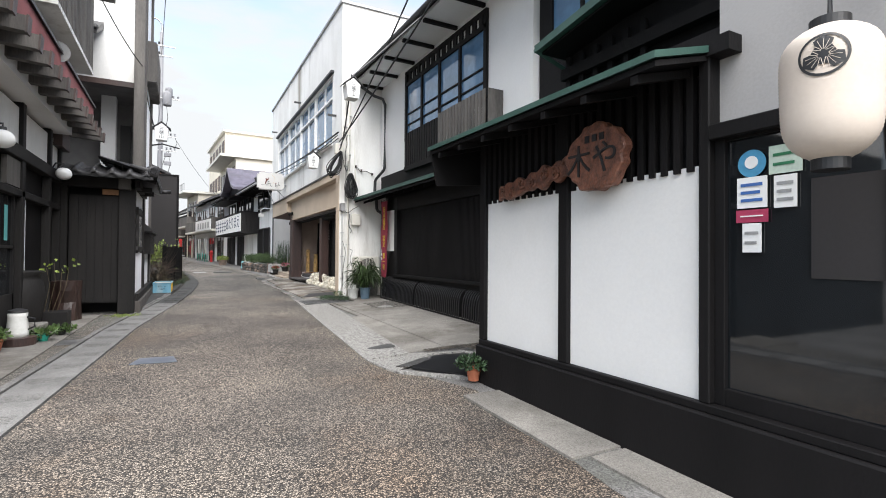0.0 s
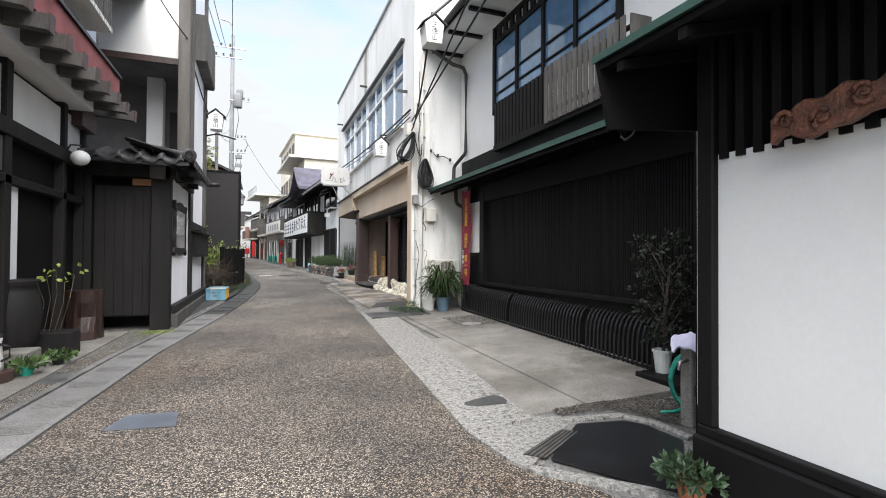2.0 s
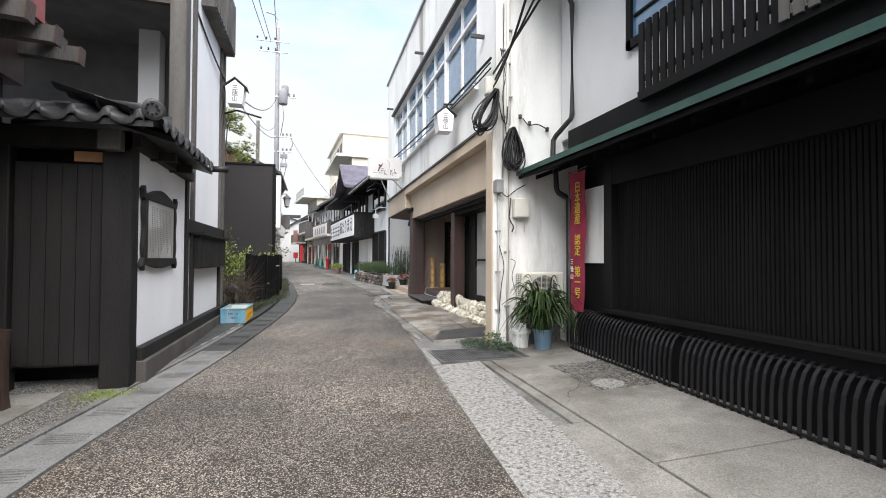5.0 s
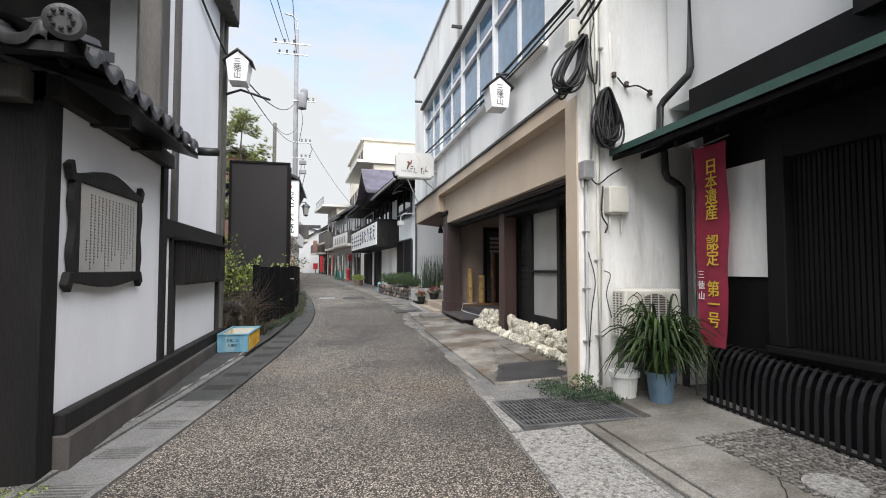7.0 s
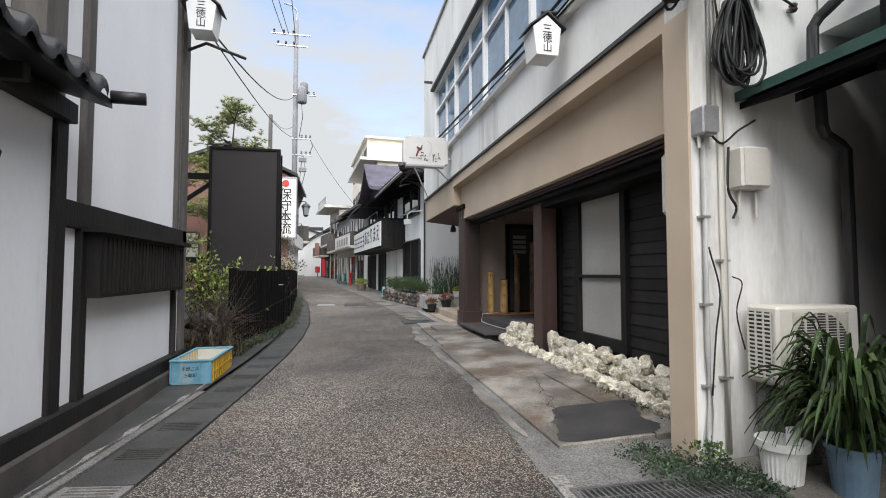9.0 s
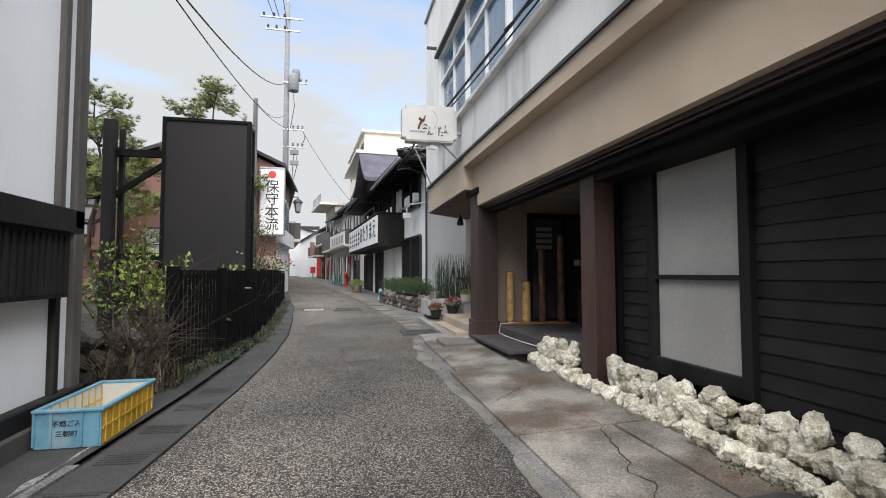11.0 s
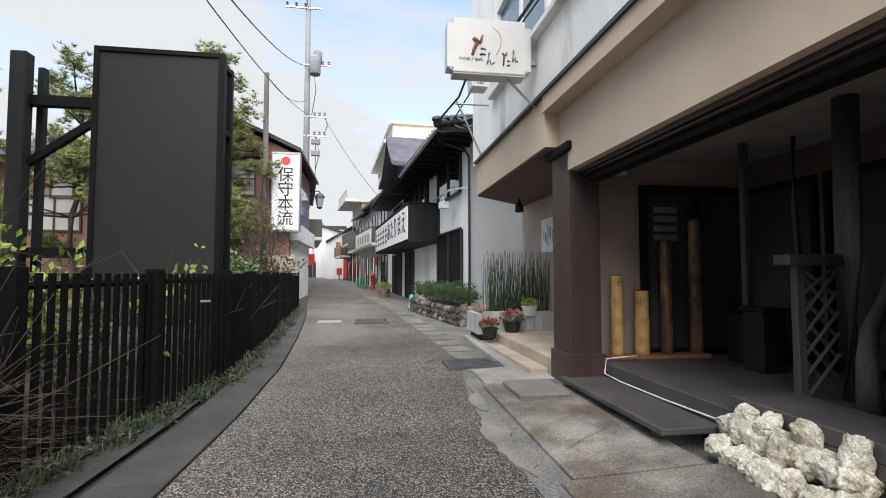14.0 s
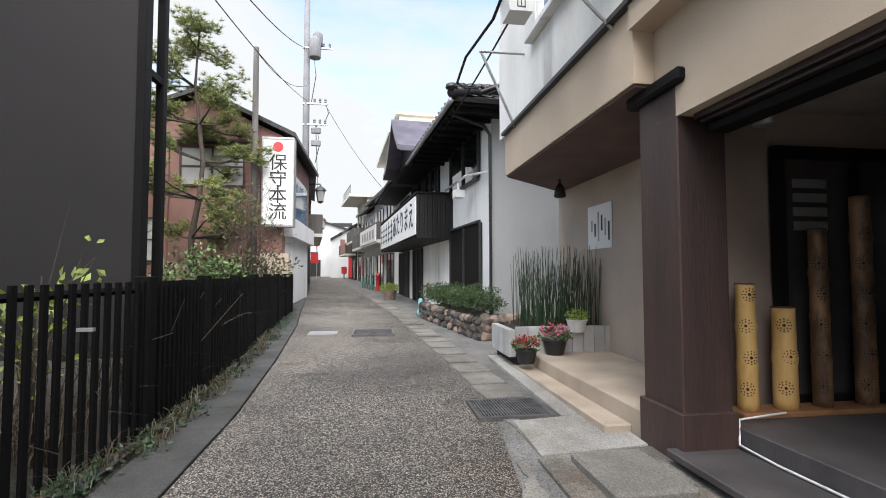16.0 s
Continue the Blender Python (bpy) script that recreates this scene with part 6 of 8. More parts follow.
for k in range(8):
    a = 6.28318 * k / 8
    bm = bmesh.new()
    bmesh.ops.create_icosphere(bm, subdivisions=1, radius=0.014, matrix=pose(-0.47 + 0.05 * math.cos(a) * 0.9, 10.485 - 0.02 + 0.05 * math.cos(a) * 0.42, 2.86 + 0.05 * math.sin(a)))
    part("boss", bm, M_TILE, rf)
part("end_spike", tube([(-0.46, 13.18, 2.78), (-0.25, 13.22, 2.79)], 0.045, 10), M_TILE, rf, smooth=True)
for y in (11.6, 12.35):
    part("rafter_end", box(-0.82, -0.55, y, y + 0.07, 2.58, 2.68), M_WORN_BLACK, gate, bev=0.006)
part("back_board", box(-2.0, -1.0, 11.5, 11.54, 0.2, 2.7), M_BLACK, gate)

nb = thing("notice_board", (-0.78, 11.75, 1.37), "framed notice board with scalloped dark frame", "notice board")
part("sheet", box(-0.8, -0.765, 11.38, 12.42, 1.47, 2.14), M_FROST, nb, "pale glazed sheet with faint writing")
for k in range(15):
    bm = bmesh.new()
    for q in range(26 - (k * 7) % 9 if k != 14 else 7):
        drop_ = 0.0225 * q + (0.34 if k == 14 else 0.0)
        box(-0.765, -0.763, 12.34 - 0.06 * k - 0.006, 12.34 - 0.06 * k + 0.004 + 0.004 * ((q * 7 + k) % 3), 2.06 - drop_ - 0.012, 2.06 - drop_, bm)
    tagged(part("text_column", bm, M_PIPE, nb), kind="stuff")


def wavy(n, a, b, base, amp, bumps):
    return [(a + (b - a) * k / n, base + amp * math.sin(math.pi * bumps * k / n) ** 2) for k in range(n + 1)]


edge = wavy(30, 11.22, 12.56, 2.17, 0.1, 1)
edge[0], edge[1], edge[-2], edge[-1] = (11.22, 2.22), (11.28, 2.26), (12.5, 2.26), (12.56, 2.22)
part("frame", prism([(11.26, 2.12), (12.52, 2.12)] + edge[::-1], 0.05, "x", -0.8), M_WORN_BLACK, nb, bev=0.006)
edge = wavy(30, 11.22, 12.56, 1.42, -0.05, 1)
edge[0], edge[1], edge[-2], edge[-1] = (11.22, 1.4), (11.28, 1.35), (12.5, 1.35), (12.56, 1.4)
part("frame", prism(edge + [(12.52, 1.49), (11.26, 1.49)], 0.05, "x", -0.8), M_WORN_BLACK, nb, bev=0.006)
for a, s in ((11.38, -1), (12.42, 1)):
    rim = [(a + s * (0.07 + 0.03 * math.sin(math.pi * 2 * k / 16) ** 2), 1.45 + 0.71 * k / 16) for k in range(17)]
    part("frame", prism([(a, 2.16), (a, 1.45)] + rim if s > 0 else [(a, 1.45), (a, 2.16)] + rim[::-1], 0.048, "x", -0.8), M_WORN_BLACK, nb, bev=0.005)

# ---- tall white house ----
tall = thing("tall_white_house", (-0.8, 13.2, 0.2), "tall white plastered house with exposed dark timber frame", "house")
part("wall", box(-1.0, -0.83, 13.3, 16.15, 0.4, 9.5), M_SKYLIT_WHITE, tall)
part("near_wall", box(-6, -0.95, 13.2, 13.35, 5.2, 9.5), M_OLD_WHITE, tall)
part("far_wall", box(-6, -0.9, 16.0, 16.15, 0.2, 9.5), M_BLACK, tall)
# Recess back and ceiling share one grey, far darker than the house walls.
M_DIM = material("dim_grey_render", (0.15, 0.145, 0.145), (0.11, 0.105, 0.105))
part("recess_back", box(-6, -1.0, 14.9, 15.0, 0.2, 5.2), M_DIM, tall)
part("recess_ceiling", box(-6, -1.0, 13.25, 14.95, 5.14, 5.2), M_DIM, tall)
part("recess_column", box(-1.75, -1.45, 14.2, 14.5, 0.2, 5.14), M_GREY_WHITE, tall)
part("recess_opening", box(-1.42, -1.2, 14.86, 14.9, 2.9, 4.6), M_INK, tall)
part("beam", box(-6, -0.95, 13.12, 13.2, 5.1, 5.22), M_DARKWOOD, tall)
part("pilaster", box(-1.0, -0.79, 13.0, 13.28, 2.7, 9.5), M_GREYWOOD, tall, "weathered grey timber corner post", bev=0.01)
for y0, y1, z0, z1, mt in ((13.56, 13.68, 2.05, 9.5, M_GREYWOOD), (15.8, 15.88, 2.05, 9.5, M_GREYWOOD), (16.05, 16.2, 0.4, 9.5, M_GREYWOOD), (13.3, 16.2, 1.86, 2.06, M_WORN_BLACK), (13.55, 13.66, 0.56, 1.86, M_WORN_BLACK), (15.78, 15.86, 0.56, 1.86, M_WORN_BLACK)):
    part("timber", box(-0.84, -0.78, y0, y1, z0, z1), mt, tall, bev=0.006)
lou = part("louvre", box(-0.82, -0.68, 13.62, 15.75, 1.33, 1.84), M_WORN_BLACK, tall, "black louvred window box")
for k in range(26):
    part("slat", box(-0.682, -0.668, 13.66 + 0.08 * k, 13.7 + 0.08 * k, 1.36, 1.81), M_WORN_BLACK, lou)
part("cap", box(-0.84, -0.62, 13.55, 15.82, 1.84, 1.88), M_WORN_BLACK, lou)
shut = part("shutter_box", box(-0.83, -0.62, 14.1, 16.2, 5.6, 6.6), M_GREYWOOD, tall, "grey timber shutter box")
for k in range(12):
    part("slat", box(-0.62, -0.6, 14.14 + 0.17 * k, 14.26 + 0.17 * k, 5.62, 6.58), M_GREYWOOD, shut)
part("roof", prism([(-0.35, 9.3), (-0.35, 9.45), (-4, 11), (-7, 9.5), (-7, 9.3)], 4, "y", 12.6), M_TILE, tall)
awn = part("awning_roof", prism([(13.2, 6.35), (12.2, 5.85), (12.2, 5.95), (13.2, 6.5)], 1.6, "x", -3.2), M_TILE, tall, "small dark tiled awning roof")
for k in range(7):
    piece("tile", tile_me, awn, pose(-3.1 + 0.23 * k, 12.2, 5.95, 0, 0, -90))

# ---- old shop ----
SX = -1.95
shop = thing("old_shop", (SX, 10, 0.2), "old dark timber shop with heavy rafters and white plaster bands", "house")
part("wall", box(-7, SX - 0.1, 4.6, 11.1, 0, 3.4), M_BLACK, shop)
part("upper_wall", box(-7, -1.72, 4.6, 10.6, 3.4, 6.4), M_WHITE, shop)
part("end_wall", box(-7, -1.85, 10.6, 11.25, 3.2, 6.2), M_DARKWOOD, shop)
for y0, y1 in ((4.7, 6.35), (6.5, 8.6), (8.75, 10.2), (10.32, 11.0)):
    part("wall_panel", box(SX - 0.1, SX - 0.03, y0, y1, 2.78, 3.32), M_OLD_WHITE, shop, "white plaster band")
for y0, y1 in ((6.35, 6.5), (8.6, 8.75), (10.2, 10.32), (10.95, 11.08)):
    part("post", box(SX - 0.1, SX + 0.02, y0, y1, 0.2, 3.4), M_WORN_BLACK, shop, bev=0.01)
part("beam", box(SX - 0.1, SX + 0.04, 4.6, 11.1, 2.6, 2.78), M_WORN_BLACK, shop, bev=0.01)
part("beam", box(SX - 0.1, SX + 0.02, 4.6, 11.1, 2.1, 2.2), M_WORN_BLACK, shop, bev=0.01)
part("signboard", box(SX - 0.06, SX + 0.0, 8.0, 8.58, 2.22, 2.58), M_GREYWOOD, shop, "weathered carved panel above the door")
for y0, y1 in ((6.6, 7.5), (7.55, 8.5)):
    d = part("sliding_door", box(SX - 0.08, SX - 0.06, y0, y1, 0.3, 2.1), M_GLASS, shop, "dark glazed sliding door")
    for a, b, c, e in ((y0, y0 + 0.06, 0.3, 2.1), (y1 - 0.06, y1, 0.3, 2.1), (y0, y1, 0.3, 0.8), (y0, y1, 1.4, 1.44)):
        part("frame", box(SX - 0.07, SX - 0.03, a, b, c, e), M_WORN_BLACK, d)
part("curtain", box(SX - 0.06, SX - 0.04, 8.8, 9.05, 0.5, 2.1), M_GREY_WHITE, shop, "pale door curtain")
part("note", box(SX - 0.03, SX - 0.02, 8.05, 8.15, 1.5, 1.95), material("teal_note", (0.1, 0.36, 0.36)), shop, "narrow teal paper note")
part("eave", prism([(-1.4, 3.94), (-1.4, 3.98), (-1.75, 4.06), (-1.75, 4.02)], 6.3, "y", 4.4), M_TILE, shop)
part("fascia", box(-1.47, -1.43, 4.5, 10.7, 3.62, 3.94), M_REDWASH, shop, "faded red board under the eave")
raft = finish(box(-0.35, 0.35, -0.055, 0.055, -0.075, 0.075), "rafter", M_GREYWOOD)
cap_me = finish(box(-0.01, 0.01, -0.06, 0.06, -0.085, 0.085), "cap", M_DARKWOOD)
for k in range(15):
    yy = 4.6 + 0.47 * k
    piece("rafter", raft, shop, pose(-1.68, yy, 3.55, 0, 4, 0))
    piece("rafter_cap", cap_me, shop, pose(-1.325, yy, 3.525, 0, 4, 0))
part("purlin", box(-1.62, -1.5, 4.5, 11.3, 3.62, 3.72), M_DARKWOOD, shop)
bal = part("balcony", box(-1.72, -1.34, 7.3, 9.93, 4.3, 4.36), M_OLD_WHITE, shop, "projecting slatted window box")
for k in range(27):
    part("slat", box(-1.37, -1.34, 7.32 + 0.097 * k, 7.37 + 0.097 * k, 4.3, 6.2), M_GREYWOOD, bal)
part("back_board", box(-1.4, -1.375, 7.3, 9.93, 4.36, 6.2), M_DARKWOOD, bal)
part("end_board", box(-1.72, -1.34, 7.28, 7.3, 4.3, 6.2), M_OLD_WHITE, bal)
for k in range(3):
    part("post", box(-1.74, -1.69, (4.9, 6.9, 10.02)[k], (4.98, 6.98, 10.1)[k], 3.95, 6.4), M_DARKWOOD, shop)
part("panel", box(-1.73, -1.7, 10.1, 10.58, 3.98, 5.4), material("pale_blue_sheet", (0.58, 0.64, 0.72)), shop, "pale blue-white corrugated sheet")
part("roof", prism([(-1.2, 6.2), (-1.2, 6.3), (-4.5, 7.8), (-7.5, 6.4), (-7.5, 6.2)], 7.2, "y", 4.2), M_TILE, shop)
wl = thing("wall_lamp", (-1.46, 8.08, 3.85), "round clear wall lamp under the window box", "lamp")
part("arm", tube([(-1.72, 8.08, 4.05), (-1.6, 8.08, 4.06), (-1.52, 8.06, 4.0)], 0.014, 6), M_PIPE, wl)
bm = bmesh.new()
bmesh.ops.create_cone(bm, cap_ends=True, segments=24, radius1=0.05, radius2=0.13, depth=0.12, matrix=pose(-1.47, 8.02, 3.98, 105, 0, 20))
part("reflector", bm, M_METAL, wl, smooth=False)


def globe(x, y, z):
    g = thing("globe_lamp", (x, y, z - 0.11), "white glass globe lamp on a curved bracket", "lamp", "globe lamps")
    bm = bmesh.new()
    bmesh.ops.create_uvsphere(bm, u_segments=20, v_segments=14, radius=0.115, matrix=Matrix.LocRotScale((x, y, z), None, (1, 1, 0.88)))
    part("globe", bm, M_SIGN, g, smooth=True)
    part("bracket", tube([(SX + 0.02, y, z + 0.06), (SX + 0.08, y, z + 0.17), (x, y, z + 0.17), (x, y, z + 0.1)], 0.012, 6), M_PIPE, g, smooth=True)
    part("collar", lathe([(0.04, 0.09), (0.035, 0.13)], (x, y, z), 12), M_PIPE, g)


globe(-1.76, 10.23, 2.67)
globe(-1.76, 7.05, 2.6)

stump = thing("log_stool", (-1.73, 10.42, 0.22), "dark upright log section beside the gate", "log")
prof = [(0.21, 0), (0.2, 0.1), (0.195, 0.3), (0.2, 0.5), (0.21, 0.66)]
bm = lathe(prof, (-1.73, 10.4, 0.21), 22)
for v in bm.verts:
    a = math.atan2(v.co.y - 10.4, v.co.x + 1.73)
    v.co.x += 0.02 * math.sin(5 * a) + 0.01 * math.sin(11 * a)
    v.co.y += 0.03 * noise.noise(Vector((3 * a, v.co.z * 6, 1)))
    if 0.35 < v.co.z < 0.6 and -1.9 < a < -0.6:
        v.co.x -= 0.05 * math.cos(a)
        v.co.y -= 0.05 * math.sin(a)
part("log", bm, material("dark_lacquered_bark", (0.05, 0.028, 0.022), (0.018, 0.011, 0.01), 0.4, 0, 8, 50, 0.6, 0.7, 0.3), stump)
urn = thing("large_urn", (-2.0, 8.9, 0.17), "large dark ceramic urn by the shop wall", "urn")
part("urn", lathe([(0.16, 0), (0.24, 0.25), (0.28, 0.55), (0.24, 0.78), (0.2, 0.85), (0.26, 0.9), (0.24, 0.92)], (-2.0, 8.95, 0.17), 24), M_WORN_BLACK, urn, smooth=True)
ket = thing("enamel_pitcher", (-1.84, 8.1, 0.2), "white enamel pitcher on a low log slice", "pitcher")
part("body", lathe([(0.12, 0), (0.115, 0.06), (0.1, 0.25), (0.105, 0.3), (0.09, 0.31)], (-1.84, 8.1, 0.27), 22), M_WHITEPOT, ket, smooth=True)
part("lid", lathe([(0.105, 0), (0.1, 0.03), (0.04, 0.05)], (-1.84, 8.1, 0.58), 20), M_PIPE, ket)
part("handle", tube([(-1.74, 8.08, 0.52), (-1.66, 8.06, 0.5), (-1.66, 8.06, 0.4), (-1.73, 8.08, 0.36)], 0.012, 6), M_INK, ket, smooth=True)
sl = thing("log_slice", (-1.84, 8.1, 0.17), "low brown log slice on the terrace", "log")
part("log", lathe([(0.19, 0), (0.2, 0.1), (0.19, 0.105)], (-1.84, 8.1, 0.165), 20), M_DARKWOOD, sl)
flower_pot(-1.62, 8.3, gz(8.3) + 0.03, 0.07, "low green plant in a small teal pot", M_TEAL, M_LEAF, None, 0.09, 2.2, 160, 0.035)
flower_pot(-1.5, 8.75, gz(8.7) + 0.03, 0.06, "trailing green plant in a small dark pot", M_BLACKPOT, M_LEAF, None, 0.07, 2.4, 160, 0.035)
flower_pot(-1.98, 7.6, gz(7.6) + 0.03, 0.13, "spiky green plant in a brown pot", M_TERRA, M_LEAF, None, 0.16, 1.3, 260, 0.03)
for x, y, w, h, mt, nm, lb in ((-1.78, 8.6, 0.26, 0.2, M_CONC, "block_planter", "grey concrete block planter"), (-1.75, 9.3, 0.5, 0.28, M_WORN_BLACK, "planter_box", "dark brown planter box with tall stems")):
    p = thing(nm, (x, y, gz(y) + 0.03), lb, "planter")
    part("body", box(x - w / 2, x + w / 2, y - 0.16, y + 0.16, gz(y) + 0.03, gz(y) + 0.03 + h), mt, p, bev=0.012)
stems = thing("leafy_plant", (-1.75, 9.3, 0.46), "tall thin plant stems with yellow-green leaves", "plant")
bm = bmesh.new()
for k in range(5):
    tube([(-1.85 + 0.05 * k, 9.25, 0.46), (-1.8 + 0.07 * k, 9.25 - 0.03 * k, 0.8 + 0.06 * (k % 3)), (-1.86 + 0.09 * k, 9.2, 1.05 + 0.07 * (k % 3))], 0.004, 5, bm)
part("stem", bm, M_DRY, stems)
bm = bmesh.new()
for k in range(6):
    leaves(bm, (-1.86 + 0.09 * k, 9.2, 1.06 + 0.07 * (k % 3)), (0.05, 0.05, 0.03), 4, 0.05, RNG, 0.2, 1.2)
tagged(part("leaves", bm, M_LEAF_BRIGHT, stems), kind="stuff")
cover = thing("drain_cover", (-1.35, 8.2, 0.15), "dark square drain cover in the pavement", "cover")
part("plate", box(-1.65, -1.2, 7.95, 8.35, gz(8.1) + 0.008, gz(8.1) + 0.018), M_GRATE, cover)

moss = tagged(new("moss"), "yellow-green moss at the foot of the gate post", "moss", kind="stuff")
bm = bmesh.new()
for k in range(60):
    x, y = -0.95 + RNG.gauss(0, 0.12), 10.75 + RNG.gauss(0, 0.12)
    leaves(bm, (x, y, gz(y) + 0.015), (0.05, 0.05, 0.008), 14, 0.01, RNG)
part("clumps", bm, M_LEAF_BRIGHT, moss)

# ---- crate ----
crate = thing("plastic_crate", (-0.45, 15.9, 0.28), "faded blue and yellow plastic crate on the gutter edge", "crate")
cz, cm = 0.28, pose(-0.45, 15.83, 0.28, 0, 0, -1) @ Matrix.Scale(0.88, 4)
def cbox(x0, x1, y0, y1, z0, z1):
    return box(x0, x1, y0, y1, z0, z1, None, cm)
fr = part("end_panel", cbox(-0.24, 0.24, -0.56, -0.54, 0, 0.3), M_BLUE, crate, "faded blue end panel")
part("end_panel", cbox(-0.24, 0.24, 0.54, 0.56, 0, 0.3), M_BLUE, crate, "faded blue end panel")
for sx in (-0.24, 0.23):
    sd = part("side_panel", cbox(sx, sx + 0.01, -0.54, 0.54, 0, 0.3), M_YPLASTIC, crate, "faded yellow side panel")
    for k in range(9):
        part("rib", cbox(sx + 0.012, sx + 0.024, -0.5 + 0.124 * k, -0.487 + 0.124 * k, 0.02, 0.29), M_YPLASTIC, sd)
    part("rib", cbox(sx + 0.012, sx + 0.022, -0.54, 0.54, 0.13, 0.15), M_YPLASTIC, sd)
part("base", cbox(-0.23, 0.23, -0.54, 0.54, 0, 0.02), M_CREAM, crate, "pale cream base")
for a in ((-0.228, 0.228, -0.538, -0.53), (-0.228, 0.228, 0.53, 0.538), (-0.228, -0.222, -0.53, 0.53), (0.222, 0.228, -0.53, 0.53)):
    part("lining", cbox(*a, 0.02, 0.284), M_CREAM, crate, "pale cream inner face")
for a in ((-0.26, 0.26, -0.58, -0.53), (-0.26, 0.26, 0.53, 0.58), (-0.26, -0.22, -0.53, 0.53), (0.22, 0.26, -0.53, 0.53)):
    part("rim", cbox(*a, 0.285, 0.31), M_BLUE, crate, bev=0.004)
for sx in (-0.24, -0.12, 0.1, 0.22):
    part("rib", cbox(sx - 0.01, sx + 0.01, -0.575, -0.56, 0.02, 0.285), M_BLUE, crate)
lettering("不燃ごみ", 0.055, cm @ pose(-0.01, -0.563, 0.19, 90, 0, 0), M_INK, fr, 0.002)
lettering("三朝町", 0.055, cm @ pose(-0.01, -0.563, 0.11, 90, 0, 0), M_INK, fr, 0.002)

# ---- garden, fence and sign panel ----
FENCE = [(-0.45, 17.7), (-0.02, 20.3), (-0.05, 22.5), (-0.55, 31.0)]
setting("garden", ribbon([(-9, 16.25), (-9, 31.6)], [(-0.45, 16.25), (-0.3, 17.6), (0.02, 20.3), (-0.0, 22.5), (-0.5, 31.6)], 0.03, 0.5), M_SOIL, "dark earth garden behind the fence", "garden")
fence = thing("picket_fence", (-0.1, 21, 0.35), "black wooden picket fence along the lane", "fence")
pk = finish(box(-0.012, 0.012, -0.02, 0.02, -0.5, 0.5), "picket", M_FENCE)
y, last = 17.7, 0
while y < 31:
    x = along(FENCE, y)
    z0, z1 = gz(y) + 0.03, 1.56
    ang = math.degrees(math.atan2(along(FENCE, y) - along(FENCE, y + 0.1), 0.1))
    piece("picket", pk, fence, Matrix.LocRotScale((x, y, (z0 + z1) / 2), Euler((0, 0, math.radians(ang))), (1, 1, z1 - z0)))
    y += 0.104
for k in range(10):
    y = 17.63 + 1.42 * k
    x = along(FENCE, min(y, 31))
    part("post", box(x - 0.075, x + 0.045, y - 0.06, y + 0.06, gz(y), 1.6), M_FENCE, fence, bev=0.006)
for (xa, ya), (xb, yb) in zip(FENCE, FENCE[1:]):
    part("rail", tube([(xa - 0.035, ya, gz(ya) * 0.4 + 1.36), (xb - 0.035, yb, gz(yb) * 0.4 + 1.36)], 0.026, 4), M_FENCE, fence)
part("latch", box(0.0, 0.09, 19.5, 19.53, 1.28, 1.3), M_METAL, fence, "small steel latch")

panel = thing("sign_panel", (-0.85, 20.8, 0.35), "large blank charcoal metal sign panel on timber posts", "sign panel")
part("panel", box(-1.55, -0.16, 20.58, 20.64, 0.95, 4.22), M_SIGNBOX, panel)
for x0, x1, z0, z1 in ((-1.58, -1.52, 0.95, 4.25), (-0.19, -0.12, 0.4, 4.25), (-1.52, -0.19, 4.19, 4.25)):
    part("edge", box(x0, x1, 20.56, 20.68, z0, z1), M_BLACK, panel, bev=0.006)
for y0 in (20.92,):
    part("post", box(-0.19, -0.12, y0, y0 + 0.08, 0.4, 4.2), M_BLACK, panel, bev=0.006)
    part("post", box(-1.58, -1.5, y0, y0 + 0.08, 0.4, 4.2), M_BLACK, panel, bev=0.006)
for z in (1.3, 3.3, 4.12):
    part("brace", box(-0.18, -0.13, 20.66, 20.94, z, z + 0.06), M_BLACK, panel)
part("post", box(-2.56, -2.38, 20.72, 20.88, 0.3, 4.2), M_WORN_BLACK, panel, "dark square timber post", bev=0.012)
part("post", box(-2.4, -2.32, 20.96, 21.06, 0.3, 4.1), M_WORN_BLACK, panel, bev=0.01)
for z in (3.58, 1.75):
    part("beam", box(-2.6, -1.55, 20.8, 20.92, z, z + 0.12), M_BLACK, panel)
    part("strut", prism([(-2.42, z - 0.66), (-1.57, z - 0.02), (-1.57, z - 0.12), (-2.42, z - 0.76)], 0.08, "y", 20.82), M_BLACK, panel)

wall = thing("garden_wall", (-0.95, 17.1, 0.3), "low rough grey stone wall end", "wall")
M_GREYSTONE = vary(material("grey_field_stone", (0.095, 0.088, 0.08), (0.04, 0.037, 0.033), 0.95, 0, 6, 40, 0.6), 0.6, 1.4)
grey_shapes = []
for v in range(4):
    bm = bmesh.new()
    bmesh.ops.create_icosphere(bm, subdivisions=2, radius=0.5)
    for vert in bm.verts:
        vert.co *= 1 + 0.5 * noise.noise(vert.co * 2.0 + Vector((v * 5, 2, 9)))
    grey_shapes.append(bm)
grey_me = [finish(b, "stone", M_GREYSTONE) for b in grey_shapes]
brown_me = []
for me_ in grey_me:
    c = me_.copy()
    c.materials.clear()
    c.materials.append(M_STONE)
    brown_me.append(c)
for row in range(3):
    for k in range(7):
        piece("stone", RNG.choice(grey_me), wall, Matrix.LocRotScale((-1.75 + 0.17 * k, 17.25 + RNG.uniform(-0.05, 0.05), 0.4 + 0.2 * row), Euler((RNG.random() * 6, RNG.random() * 6, RNG.random() * 6)), (0.26, 0.24, 0.22)))


